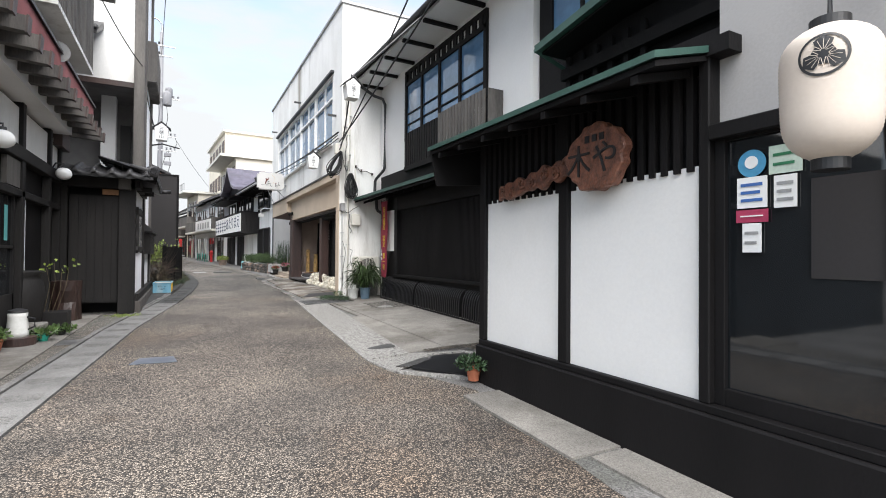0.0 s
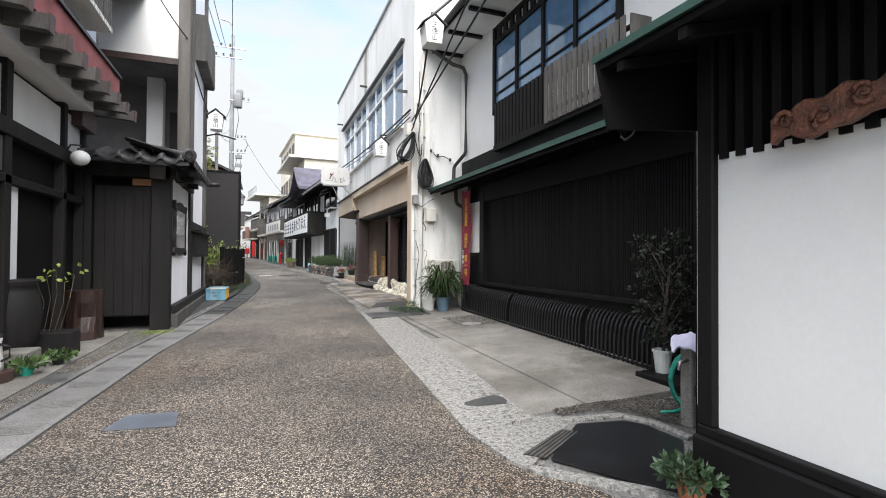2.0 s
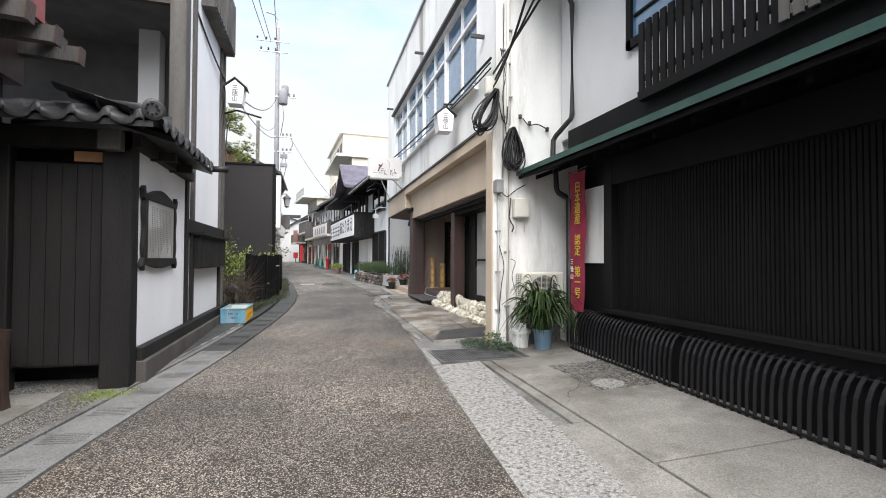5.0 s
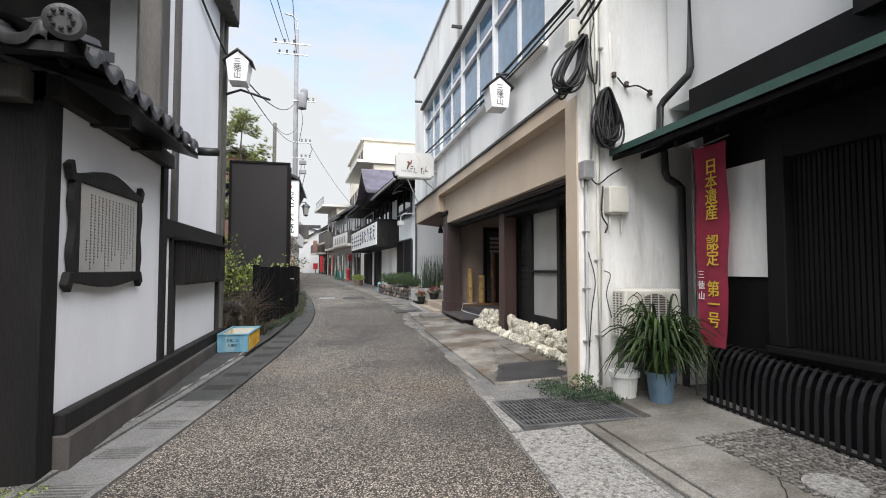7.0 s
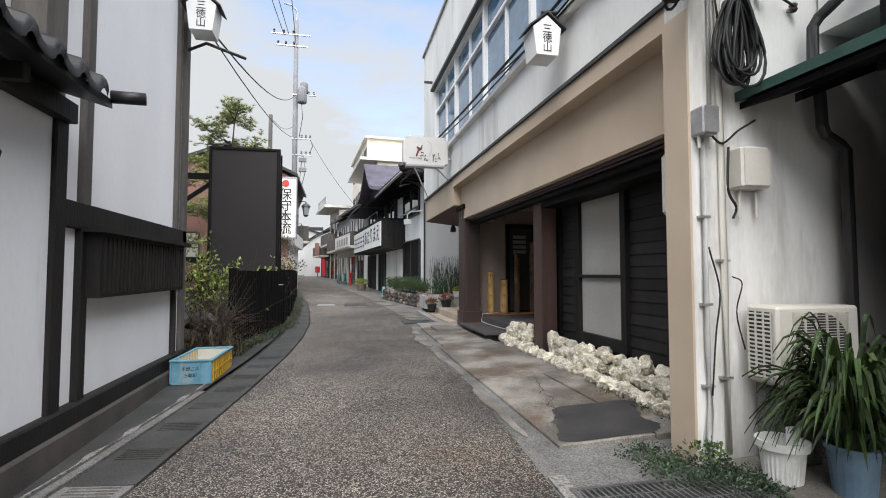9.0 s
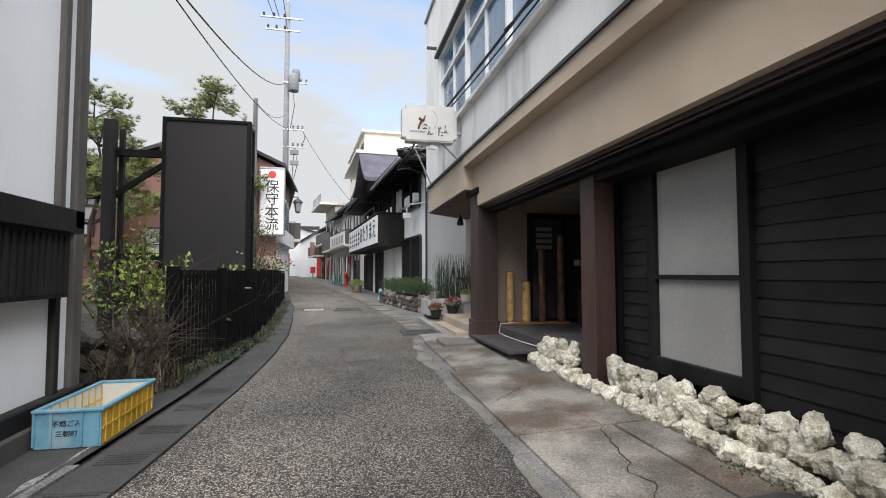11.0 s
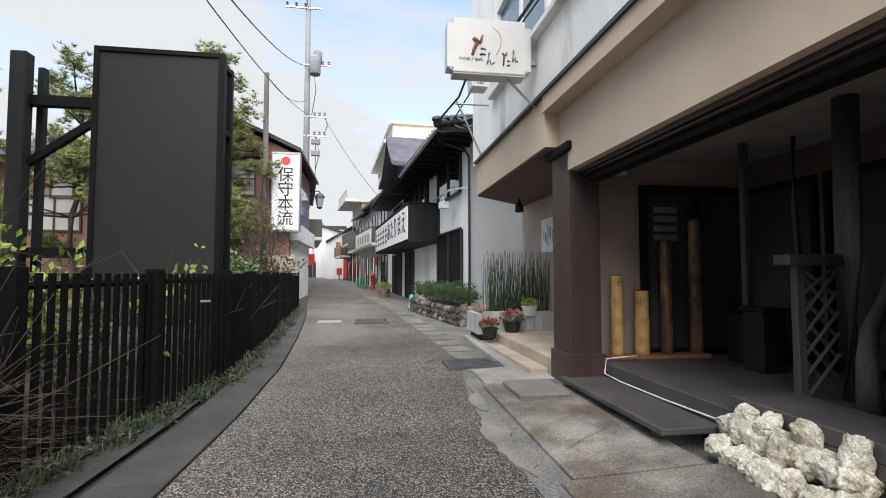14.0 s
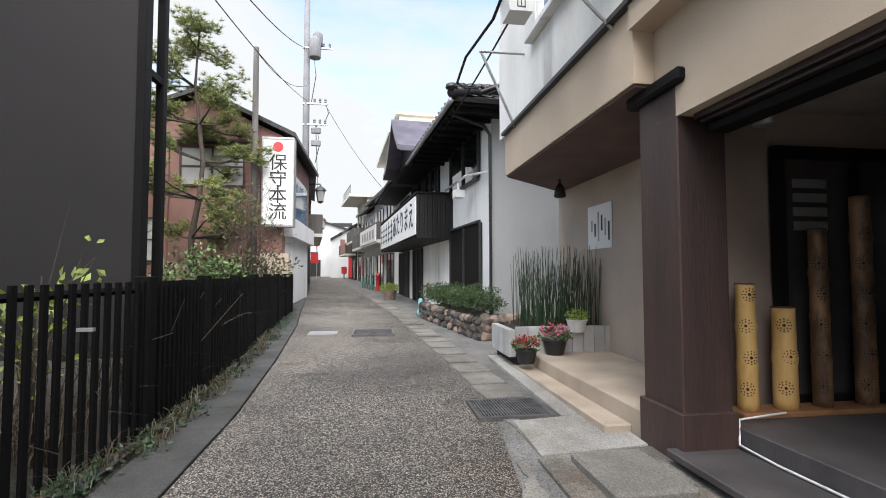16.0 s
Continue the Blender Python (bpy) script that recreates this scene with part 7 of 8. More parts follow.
def bush(name, at, spread, count, size, mat, label, stems=5, category="bush", twigs=M_BARK, bare=0):
    """Stems that fork into clumps of small leaves with gaps between."""
    b = thing(name, at, label, category)
    bm, lf = bmesh.new(), bmesh.new()
    for k in range(stems):
        a, r = RNG.uniform(0, 6.28), RNG.uniform(0.3, 1.0)
        mid = Vector(at) + Vector((spread[0] * r * 0.4 * math.cos(a), spread[1] * r * 0.4 * math.sin(a), spread[2] * RNG.uniform(0.7, 1.1)))
        top = Vector(at) + Vector((spread[0] * r * math.cos(a), spread[1] * r * math.sin(a), spread[2] * RNG.uniform(1.1, 2.0)))
        tube([at, mid, top], 0.016, 5, bm, 0.005)
        for j in range(4):
            c = mid.lerp(top, j / 3) + Vector((RNG.gauss(0, 0.25) * spread[0], RNG.gauss(0, 0.25) * spread[1], RNG.gauss(0, 0.12) * spread[2]))
            tube([mid, c], 0.006, 4, bm, 0.003)
            leaves(lf, c, (spread[0] * 0.3, spread[1] * 0.3, spread[2] * 0.25), count // (stems * 4), size, RNG)
            for q in range(bare):
                tube([c, c + Vector((RNG.gauss(0, 0.25), RNG.gauss(0, 0.25), RNG.gauss(0.1, 0.25)))], 0.004, 3, bm, 0.002)
    tagged(part("branchwork", bm, twigs, b), kind="stuff")
    part("foliage", lf, mat, b)
    return b


bush("garden_shrub", (-1.0, 18.3, 0.35), (0.5, 0.45, 0.9), 1000, 0.042, M_LEAF_BRIGHT, "loose yellow-green shrub behind the fence", 13, bare=2)
bush("garden_shrub", (-1.1, 19.2, 0.35), (0.6, 0.6, 0.5), 500, 0.045, M_LEAF, "low green shrub in the garden", 8, bare=4)
bush("garden_shrub", (-0.55, 20.0, 0.35), (0.3, 0.25, 0.75), 120, 0.05, M_LEAF_BRIGHT, "thin leafy shoots reaching over the fence", 5, bare=1)
bush("garden_shrub", (-1.3, 29.0, 0.5), (1.0, 1.0, 0.75), 1600, 0.06, material("olive_leaves", (0.12, 0.12, 0.05), (0.06, 0.06, 0.03)), "dense olive-green shrub by the brown house", 14)
bush("garden_shrub", (-1.9, 27.6, 0.5), (1.1, 0.9, 0.8), 1500, 0.06, M_LEAF, "rounded green shrub in the garden", 12)
bush("garden_shrub", (-1.2, 28.6, 0.5), (0.8, 0.8, 1.6), 500, 0.04, M_DRY, "thin reddish shrub with bare twigs", 10, bare=12)
bush("garden_shrub", (-5.0, 24, 0.45), (1.4, 1.4, 0.5), 900, 0.06, M_LEAF, "low green shrub in the garden", 10)
bush("dry_shrub", (-0.65, 17.2, 0.3), (0.4, 0.35, 0.45), 160, 0.03, M_DRY, "tangle of bare brown twigs at the fence end", 8, bare=6)
sus = tagged(new("pampas_grass"), "arching dry pampas grass at the fence end", "grass", kind="stuff")
bm = bmesh.new()
for x, y, n, h in ((-0.4, 16.9, 60, 0.55), (-0.65, 16.85, 60, 0.7), (-0.9, 17.0, 60, 0.8), (-0.5, 17.35, 70, 0.75), (-0.75, 17.5, 50, 0.7), (-0.35, 17.15, 40, 0.5), (-1.2, 17.9, 40, 0.8), (-0.35, 20.9, 12, 1.5), (-0.3, 22.2, 8, 1.4)):
    blades(bm, (x, y, gz(y) + 0.02), 0.1, n, h, 0.012, RNG, 0.9)
part("blades", bm, M_DRY, sus)
brush = tagged(new("dry_brush"), "tangle of dead brown stalks and grass behind the fence", "dry grass", kind="stuff")
bm = bmesh.new()
for k in range(150):
    y = 17.9 + 6.5 * RNG.random()
    x = along(FENCE, y) - 0.15 - 1.3 * RNG.random() ** 1.3
    blades(bm, (x, y, gz(y) + 0.02), 0.12, 9, RNG.uniform(0.3, 0.85), 0.009, RNG, RNG.uniform(0.3, 1.1))
for k in range(90):
    y = 17.9 + 5.5 * RNG.random()
    x = along(FENCE, y) - 0.15 - 1.2 * RNG.random()
    tube([(x, y, gz(y)), (x + RNG.gauss(0, 0.12), y + RNG.gauss(0, 0.12), 0.5 + gz(y)), (x + RNG.gauss(0, 0.3), y + RNG.gauss(0, 0.3), gz(y) + RNG.uniform(0.6, 1.2))], 0.006, 4, bm, 0.003)
part("stalks", bm, M_DRY, brush)
verge = tagged(new("verge_plants"), "low weeds and dry grass along the fence foot", "weeds", kind="stuff")
bm = bmesh.new()
for k in range(190):
    y = 17.0 + 12 * RNG.random() ** 1.6
    x = along(FENCE, y) + 0.04 + 0.24 * RNG.random() ** 1.5
    leaves(bm, (x, y, gz(y) + 0.05), (0.08, 0.1, 0.05), 12, 0.022, RNG)
    if RNG.random() < 0.5:
        blades(bm, (x, y, gz(y)), 0.05, 7, 0.2, 0.006, RNG, 0.9)
part("leaves", bm, M_LEAF_DARK, verge)
bm = bmesh.new()
for k in range(110):
    y = 17.0 + 9 * RNG.random() ** 1.4
    x = along(FENCE, y) + 0.03 + 0.2 * RNG.random()
    blades(bm, (x, y, gz(y) + 0.01), 0.07, 9, RNG.uniform(0.1, 0.3), 0.006, RNG, 1.1)
    leaves(bm, (x, y, gz(y) + 0.03), (0.07, 0.09, 0.02), 5, 0.025, RNG)
part("dead_grass", bm, M_DRY, verge, "dead grass and fallen leaves")


def pine(at, height, layers, seed, reach, label):
    """A trained garden pine: a leaning trunk, level limbs and flat pads of needle tufts."""
    rng = random.Random(seed)
    t = thing("pine_tree", at, label, "tree")
    base = Vector(at)
    pts = [base + Vector((0.15 * math.sin(k * 1.3 + seed), 0.12 * math.cos(k * 1.1), height * k / 7)) for k in range(8)]
    part("trunk", tube(pts, 0.11, 9, r_end=0.03), M_BARK, t, smooth=True)
    limbs, needles = bmesh.new(), bmesh.new()
    for k in range(layers):
        u = 0.3 + 0.7 * k / (layers - 1)
        root = pts[min(7, int(u * 7))]
        n = 3 if u < 0.6 else 5
        for j in range(n):
            a = rng.uniform(0, 6.28)
            r = reach * (1.15 - 0.75 * u) * rng.uniform(0.5, 1.1)
            tip = root + Vector((r * math.cos(a), r * math.sin(a), rng.uniform(-0.15, 0.6)))
            mid = root.lerp(tip, 0.5) + Vector((0, 0, rng.uniform(-0.12, 0.08)))
            tube([root, mid, tip], 0.03, 5, limbs, 0.01)
            for q in range(15):
                c = mid.lerp(tip, rng.uniform(0.1, 1.15)) + Vector((rng.gauss(0, 0.17), rng.gauss(0, 0.17), rng.uniform(-0.1, 0.3)))
                tube([mid.lerp(tip, 0.6), c], 0.007, 4, limbs, 0.004)
                for w in range(6):
                    d = c + Vector((rng.gauss(0, 0.1), rng.gauss(0, 0.1), rng.gauss(0, 0.07)))
                    for s in range(19):
                        v = Vector((rng.gauss(0, 1), rng.gauss(0, 1), abs(rng.gauss(0.5, 0.7)))).normalized() * rng.uniform(0.1, 0.17)
                        sd = v.cross(Vector((rng.gauss(0, 1), rng.gauss(0, 1), 1))).normalized() * 0.009
                        needles.faces.new((needles.verts.new(d - sd), needles.verts.new(d + sd), needles.verts.new(d + v)))
    tagged(part("limbwork", limbs, M_BARK, t, smooth=True), kind="stuff")
    part("crown", needles, M_PINE, t)


pine((-2.85, 29.9, 0.5), 7.1, 9, 3, 2.7, "trained garden pine with layered yellow-green pads")
pine((-6.3, 29.3, 0.5), 6.1, 10, 8, 2.9, "tall garden pine with open crown behind the sign panel")
pine((-9.5, 28.5, 0.45), 6.6, 9, 12, 2.4, "garden pine near the brown house wing")

# ---- brown house and its sign ----
brown = thing("brown_house", (-3, 31.7, 0.5), "brown stuccoed two-storey house with a gabled roof", "house")
part("wall", prism([(-1.0, 0.3), (-1.0, 5.8), (-3.4, 6.9), (-6.2, 5.8), (-6.2, 0.3)], 6, "y", 31.7), M_BROWN_STUCCO, brown)
part("roof", prism([(-0.6, 5.72), (-3.4, 7.0), (-6.6, 5.72), (-6.6, 5.85), (-3.4, 7.14), (-0.6, 5.85)], 6.4, "y", 31.4), M_TILE, brown)
part("wing_wall", box(-16, -6.2, 30.8, 37, 0.3, 5.0), M_BROWN_STUCCO, brown)
part("wing_roof", prism([(30.3, 4.9), (30.3, 5.05), (34, 6.4), (37.5, 5.0), (37.5, 4.9)], 10.2, "x", -16.2), M_TILE, brown)
for x0, x1, yw, z0, z1 in ((-3.9, -2.15, 31.68, 4.25, 5.35), (-8.4, -7.0, 30.78, 2.9, 3.9), (-11.2, -9.2, 30.78, 2.7, 4.2), (-14.5, -12.2, 30.78, 2.7, 4.2), (-7.8, -6.6, 30.78, 3.9, 4.8), (-5.6, -4.6, 31.68, 2.0, 3.2)):
    w = part("window", box(x0, x1, yw - 0.02, yw, z0, z1), M_FROST, brown, "pale curtained window")
    for a, b, c, e in ((x0 - 0.05, x0, z0 - 0.05, z1 + 0.05), (x1, x1 + 0.05, z0 - 0.05, z1 + 0.05), (x0, x1, z1, z1 + 0.05), (x0, x1, z0 - 0.05, z0), ((x0 + x1) / 2 - 0.025, (x0 + x1) / 2 + 0.025, z0, z1), (x0, x1, (z0 + z1) / 2 - 0.02, (z0 + z1) / 2 + 0.02)):
        part("window_frame", box(a, b, yw - 0.06, yw - 0.005, c, e), M_DARKWOOD, w)
part("hood", box(-4.1, -1.95, 31.35, 31.7, 5.5, 5.58), M_DARKWOOD, brown)
for x in (-4.35, -1.75):
    part("timber", box(x, x + 0.1, 31.66, 31.7, 0.5, 5.9), M_BROWN_STUCCO, brown)
part("shopfront", box(-1.02, -0.96, 32.2, 37.2, 0.5, 2.8), M_GREY_WHITE, brown)
part("side_window", box(-0.99, -0.95, 32.6, 36.8, 3.4, 5.0), M_GLASS_SKY, brown)
part("balcony_wall", box(-1.0, -0.72, 32.0, 37.4, 2.75, 3.35), M_GREY_WHITE, brown)
part("gate_wall", box(-1.9, -0.75, 31.4, 31.6, 0.5, 2.2), M_STEP, brown)

vs = thing("vertical_sign", (-1.07, 31.45, 2.9), "white vertical light-box sign with black characters and red disc", "sign")
sb = part("box", box(-1.5, -0.64, 31.3, 31.66, 3.05, 5.6), M_SIGN, vs, bev=0.01)
for a in ((-1.53, -0.61, 2.99, 3.05), (-1.53, -0.61, 5.6, 5.66), (-1.53, -1.5, 3.05, 5.6), (-0.64, -0.61, 3.05, 5.6)):
    part("frame", box(a[0], a[1], 31.28, 31.68, a[2], a[3]), M_METAL, vs)
part("bracket", box(-1.2, -1.0, 31.66, 31.72, 3.2, 5.4), M_PIPE, vs)
bm = bmesh.new()
bmesh.ops.create_cone(bm, cap_ends=True, segments=32, radius1=0.15, radius2=0.15, depth=0.012, matrix=pose(-1.07, 31.294, 5.37, 90, 0, 0))
part("disc", bm, M_RED, sb)
for k, ch in enumerate("保守本流"):
    lettering(ch, 0.54, facing(-1.07, 31.296, 4.87 - 0.49 * k, "s"), M_INK, sb, 0.004, bold=0.005)

# ---- white townhouse with the long signboard ----
TD = 5.0
# Greyer than M_GREY_WHITE; for the townhouse side wall and both storehouses.
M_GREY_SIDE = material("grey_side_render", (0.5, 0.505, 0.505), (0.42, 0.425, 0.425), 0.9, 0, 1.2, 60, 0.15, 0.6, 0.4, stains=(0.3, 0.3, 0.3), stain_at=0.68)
dh = thing("white_townhouse", (4.05, 25.7, 0.44), "white plastered two-storey house with dark eaves and long signboard", "house", turn=TD, local=True)
part("wall", box(0, 8, 0, 14, -0.3, 4.7), M_GREY_WHITE, dh)
part("old_plaster", box(-0.012, 0, 3.4, 6.9, -0.2, 2.1), M_OLD_WHITE, dh, "peeling white plaster")
bm = bmesh.new()
lo_ = [bm.verts.new(p) for p in ((-0.95, -0.7, 4.36), (8.9, -0.7, 4.36), (8.9, 9.0, 4.36), (-0.95, 9.0, 4.36))]
hi_ = [bm.verts.new(p) for p in ((4.0, 4.3, 6.5), (4.0, 9.0, 6.5))]
for f in ((lo_[0], lo_[1], hi_[0]), (lo_[1], lo_[2], hi_[1], hi_[0]), (lo_[3], lo_[0], hi_[0], hi_[1]), (lo_[2], lo_[3], hi_[1]), (lo_[3], lo_[2], lo_[1], lo_[0])):
    bm.faces.new(f)
roof = part("roof", bm, M_TILE, dh, "dark tiled hipped roof")
part("far_roof", prism([(-1.0, 4.5), (-1.0, 4.6), (4, 6.5), (9, 4.6), (9, 4.5), (4, 6.3)], 5.4, "y", 8.7), M_TILE, dh)
part("fascia", box(-0.98, -0.93, -0.72, 4.3, 4.28, 4.37), M_BLACK, dh)
part("fascia", box(-0.93, 8.9, -0.72, -0.67, 4.28, 4.37), M_BLACK, dh)
part("fascia", box(-1.02, -0.96, 8.7, 14.1, 4.45, 4.55), M_BLACK, dh)
part("soffit", box(-0.92, -0.01, -0.66, 4.3, 4.24, 4.3), M_BLACK, dh)
part("soffit", box(0.0, 8.0, -0.66, -0.01, 4.24, 4.3), M_BLACK, dh)
part("soffit", box(-0.94, -0.01, 8.8, 14.0, 4.36, 4.42), M_BLACK, dh)
for k in range(10):
    part("rafter", box(-0.9, -0.01, -0.5 + 0.5 * k, -0.43 + 0.5 * k, 4.16, 4.24), M_BLACK, dh)
roll = finish(tube([(0, 0, 0), (2.2, 0, 0.95)], 0.05, 6), "roll", M_TILE, True)
for k in range(16):
    piece("roll", roll, roof, pose(-0.97, -0.1 + 0.28 * k, 4.4))
for k in range(28):
    piece("roll", roll, roof, Matrix.LocRotScale((-0.5 + 0.28 * k, -0.72, 4.4), Euler((0, 0, math.radians(90))), (min(1.0, 0.15 + 0.1 * k), 1, min(1.0, 0.15 + 0.1 * k))))
part("hip_ridge", tube([(-1.0, -0.76, 4.42), (1.5, 1.8, 5.55), (4.0, 4.3, 6.58)], 0.1, 8), M_TILE, roof, smooth=True)
for k in range(12):
    u = k / 12
    part("hip_cap", lathe([(0.06, -0.05), (0.12, 0.0), (0.1, 0.06), (0.03, 0.09)], (-1.0 + 3.0 * u, -0.76 + 3.05 * u, 4.5 + 1.33 * u), 8), M_TILE, roof)
part("gutter", tube([(-1.0, -0.72, 4.3), (-1.0, 4.4, 4.24)], 0.05, 7), M_METAL, dh, smooth=True)
for y0, y1, z0, z1, lb in ((0.64, 3.15, 0.6, 2.24, "dark shuttered window"), (0.74, 3.15, 3.22, 4.2, "dark window with rail"), (5.0, 6.6, 3.0, 4.3, "dark upper window"), (7.2, 8.8, 3.0, 4.3, "dark upper window"), (10.0, 12.2, 3.0, 4.2, "dark upper window"), (7.2, 8.9, -0.1, 2.0, "dark recessed door"), (10.1, 10.6, 0.2, 2.0, "narrow dark window"), (11, 12.6, -0.1, 2.0, "dark recessed door")):
    w = part("window", box(-0.04, 0.0, y0, y1, z0, z1), M_BLACK if z0 < 2.5 else M_GLASS, dh, lb)
    for a, b, c, e in ((y0 - 0.05, y0, z0, z1), (y1, y1 + 0.05, z0, z1), (y0, y1, z1, z1 + 0.05), (y0, y1, z0 - 0.06, z0), ((y0 + y1) / 2 - 0.03, (y0 + y1) / 2 + 0.03, z0, z1)):
        part("frame", box(-0.08, -0.03, a, b, c, e), M_PIPE, w)
for k in range(3):
    part("timber", box(-0.05, 0, (4.6, 6.8, 9.3)[k], (4.75, 6.95, 9.45)[k], 2.9, 4.6), M_BLACK, dh)
bx = part("sign_balcony", box(-0.95, 0, 3.1, 11.8, 2.06, 2.16), M_WORN_BLACK, dh, "dark boarded balcony front")
for k in range(14):
    part("board", box(-0.95 + 0.068 * k, -0.89 + 0.068 * k, 3.08, 3.12, 2.06, 3.2), M_WORN_BLACK, bx)
part("front", box(-0.95, -0.9, 3.12, 11.8, 2.06, 3.2), M_WORN_BLACK, bx)
part("top_rail", box(-0.99, 0, 3.05, 11.8, 3.2, 3.25), M_BLACK, bx)
pl = part("sign_panel", box(-0.985, -0.95, 3.2, 11.7, 2.16, 3.14), M_SIGN, dh, "long white signboard with blue-black characters")
M_BLUEINK = material("navy_ink", (0.02, 0.035, 0.09))
for k, ch in enumerate("あたりまえ"):
    lettering(ch, 0.78, facing(-0.992, 7.2 - 0.85 * k, 2.66, "w"), M_BLUEINK, pl, 0.003, bold=0.006)
for k in range(5):
    for q in range(3):
        part("text_bar", box(-0.99, -0.985, 7.75 + 0.8 * k, 8.25 + 0.8 * k, 2.36 + 0.22 * q, 2.44 + 0.22 * q), M_BLUEINK, pl)
    part("text_bar", box(-0.991, -0.986, 7.96 + 0.8 * k, 8.05 + 0.8 * k, 2.28, 3.04), M_BLUEINK, pl)
# curved gable over the upper floor
gb = [(3.9, 4.5), (4.6, 4.72), (5.3, 5.2), (6.0, 5.85), (6.7, 5.2), (7.4, 4.72), (8.4, 4.5)]
part("gable_roof", prism(gb + [(y, z + 0.14) for y, z in gb[::-1]], 4.2, "x", -1.25), material("purple_grey_tile", (0.1, 0.09, 0.12), (0.05, 0.045, 0.06), 0.35), dh, "curved tiled gable")
part("gable_wall", prism([(4.3, 4.3), (4.7, 4.7), (5.3, 5.15), (6.0, 5.75), (6.7, 5.15), (7.3, 4.7), (7.9, 4.3)], 2.5, "x", -0.8), M_BLACK, dh)
part("drainpipe", tube([(-0.85, -0.06, 4.26), (-0.15, -0.05, 4.05), (-0.05, -0.05, 3.9), (-0.05, -0.05, -0.1)], 0.035, 8), M_PIPE, dh)
part("arm", tube([(-0.05, 0.1, 3.2), (-0.3, 0.9, 3.25), (-0.32, 1.35, 3.2), (-0.32, 1.35, 3.0)], 0.025, 6), M_SIGN, dh)
part("floodlight", box(-0.42, -0.2, 1.25, 1.5, 2.85, 3.02), M_SIGN, dh, "white floodlight")
part("rail", box(-0.2, -0.17, 0.7, 3.2, 3.3, 3.34), M_METAL, dh)
part("side_wall", box(0, 8, -0.012, 0, -0.3, 4.3), M_GREY_SIDE, dh, "side wall in a greyer tone than the front")

hw = thing("stone_planter", (3.6, 27.5, 0.44), "low wall of rough brown field stones with a hedge", "planter", turn=TD)
RN2 = random.Random(21)
for row in range(3):
    for k in range(33):
        yy = 24.8 + 0.125 * k + RN2.uniform(-0.02, 0.02)
        sz = RN2.uniform(0.13, 0.2)
        piece("stone", RN2.choice(brown_me if RN2.random() < 0.35 else grey_me), hw, Matrix.LocRotScale((3.68 - (yy - 24.4) * 0.17 + RN2.uniform(-0.02, 0.02), yy, gz(yy) + 0.07 + 0.13 * row), Euler((RN2.random() * 6, RN2.random() * 6, RN2.random() * 6)), (sz, sz, sz)))
for row in range(3):
    for k in range(6):
        piece("stone", RN2.choice(brown_me), hw, Matrix.LocRotScale((3.7 + 0.15 * k, 24.78, gz(24.8) + 0.08 + 0.14 * row), Euler((RN2.random() * 6, RN2.random() * 6, 1)), (0.24, 0.24, 0.22)))
part("soil", prism([(3.74, 24.86), (4.4, 24.86), (4.0, 28.8), (3.05, 28.8)], 0.42, "z", 0.4), M_SOIL, hw)
M_HEDGE = islands(material("hedge_leaves", (0.06, 0.1, 0.03), (0.022, 0.042, 0.014), 0.55, 0, 7, 40, 0.05), 0.45, 1.7)
for k in range(4):
    yy = 25.3 + 0.98 * k
    cx = 3.78 - 0.155 * k
    h = thing("hedge_bush", (cx, yy, 0.9), "clipped dense green hedge bush behind the stone wall", "bush", "hedge bushes")
    bm = bmesh.new()
    for q in range(46):
        a, r = RN2.uniform(0, 6.28), RN2.uniform(0.3, 1.0)
        leaves(bm, (cx + 0.33 * r * math.cos(a), yy + 0.5 * r * math.sin(a), 1.13 + RN2.uniform(-0.2, 0.2) * (1.1 - 0.4 * r)), (0.14, 0.16, 0.1), 75, 0.021, RN2, 0.5, 2.0)
    part("foliage", bm, M_HEDGE, h)
    part("stem", tube([(cx, yy, 0.88), (cx, yy, 1.15)], 0.03, 6), M_BARK, h)
hz = thing("blue_sheet", (2.95, 28.75, 0.5), "crumpled pale blue plastic sheet by the wall", "sheet")
bm = bmesh.new()
bmesh.ops.create_icosphere(bm, subdivisions=3, radius=1, matrix=Matrix.LocRotScale((2.95, 28.75, 0.72), None, (0.1, 0.16, 0.26)))
for v in bm.verts:
    v.co += Vector((1, 1, 0)) * 0.05 * noise.noise(v.co * 9)
part("sheet", bm, material("pale_blue_plastic", (0.2, 0.45, 0.5)), hz)
flower_pot(2.35, 34.8, gz(34.8) + 0.02, 0.28, "round yellow-green bush in a stone pot", M_STONE, M_LEAF_BRIGHT, None, 0.35, 1.3, 1400, 0.024)
hyd = thing("fire_hydrant", (1.98, 41.2, 0.7), "red upright fire hydrant beside the lane", "hydrant")
part("barrel", lathe([(0.11, 0), (0.09, 0.05), (0.09, 0.7), (0.12, 0.72), (0.12, 0.8), (0.05, 0.9)], (1.98, 41.2, gz(41.2)), 14), M_RED, hyd, smooth=True)
part("outlet", tube([(1.86, 41.2, 1.3), (2.1, 41.2, 1.3)], 0.05, 8), M_RED, hyd)
for k in range(5):
    bk = thing("bicycle_rack", (1.72 - 0.14 * k, 41.6 + 0.75 * k, 0.7), "small green steel hoop rack", "rack", "bicycle racks")
    x, y = 1.72 - 0.14 * k, 41.6 + 0.75 * k
    part("hoop", tube([(x, y, gz(y)), (x, y, gz(y) + 0.5), (x, y + 0.15, gz(y) + 0.62), (x, y + 0.4, gz(y) + 0.62), (x, y + 0.55, gz(y) + 0.5), (x, y + 0.55, gz(y))], 0.025, 6), M_TEAL, bk, smooth=True)

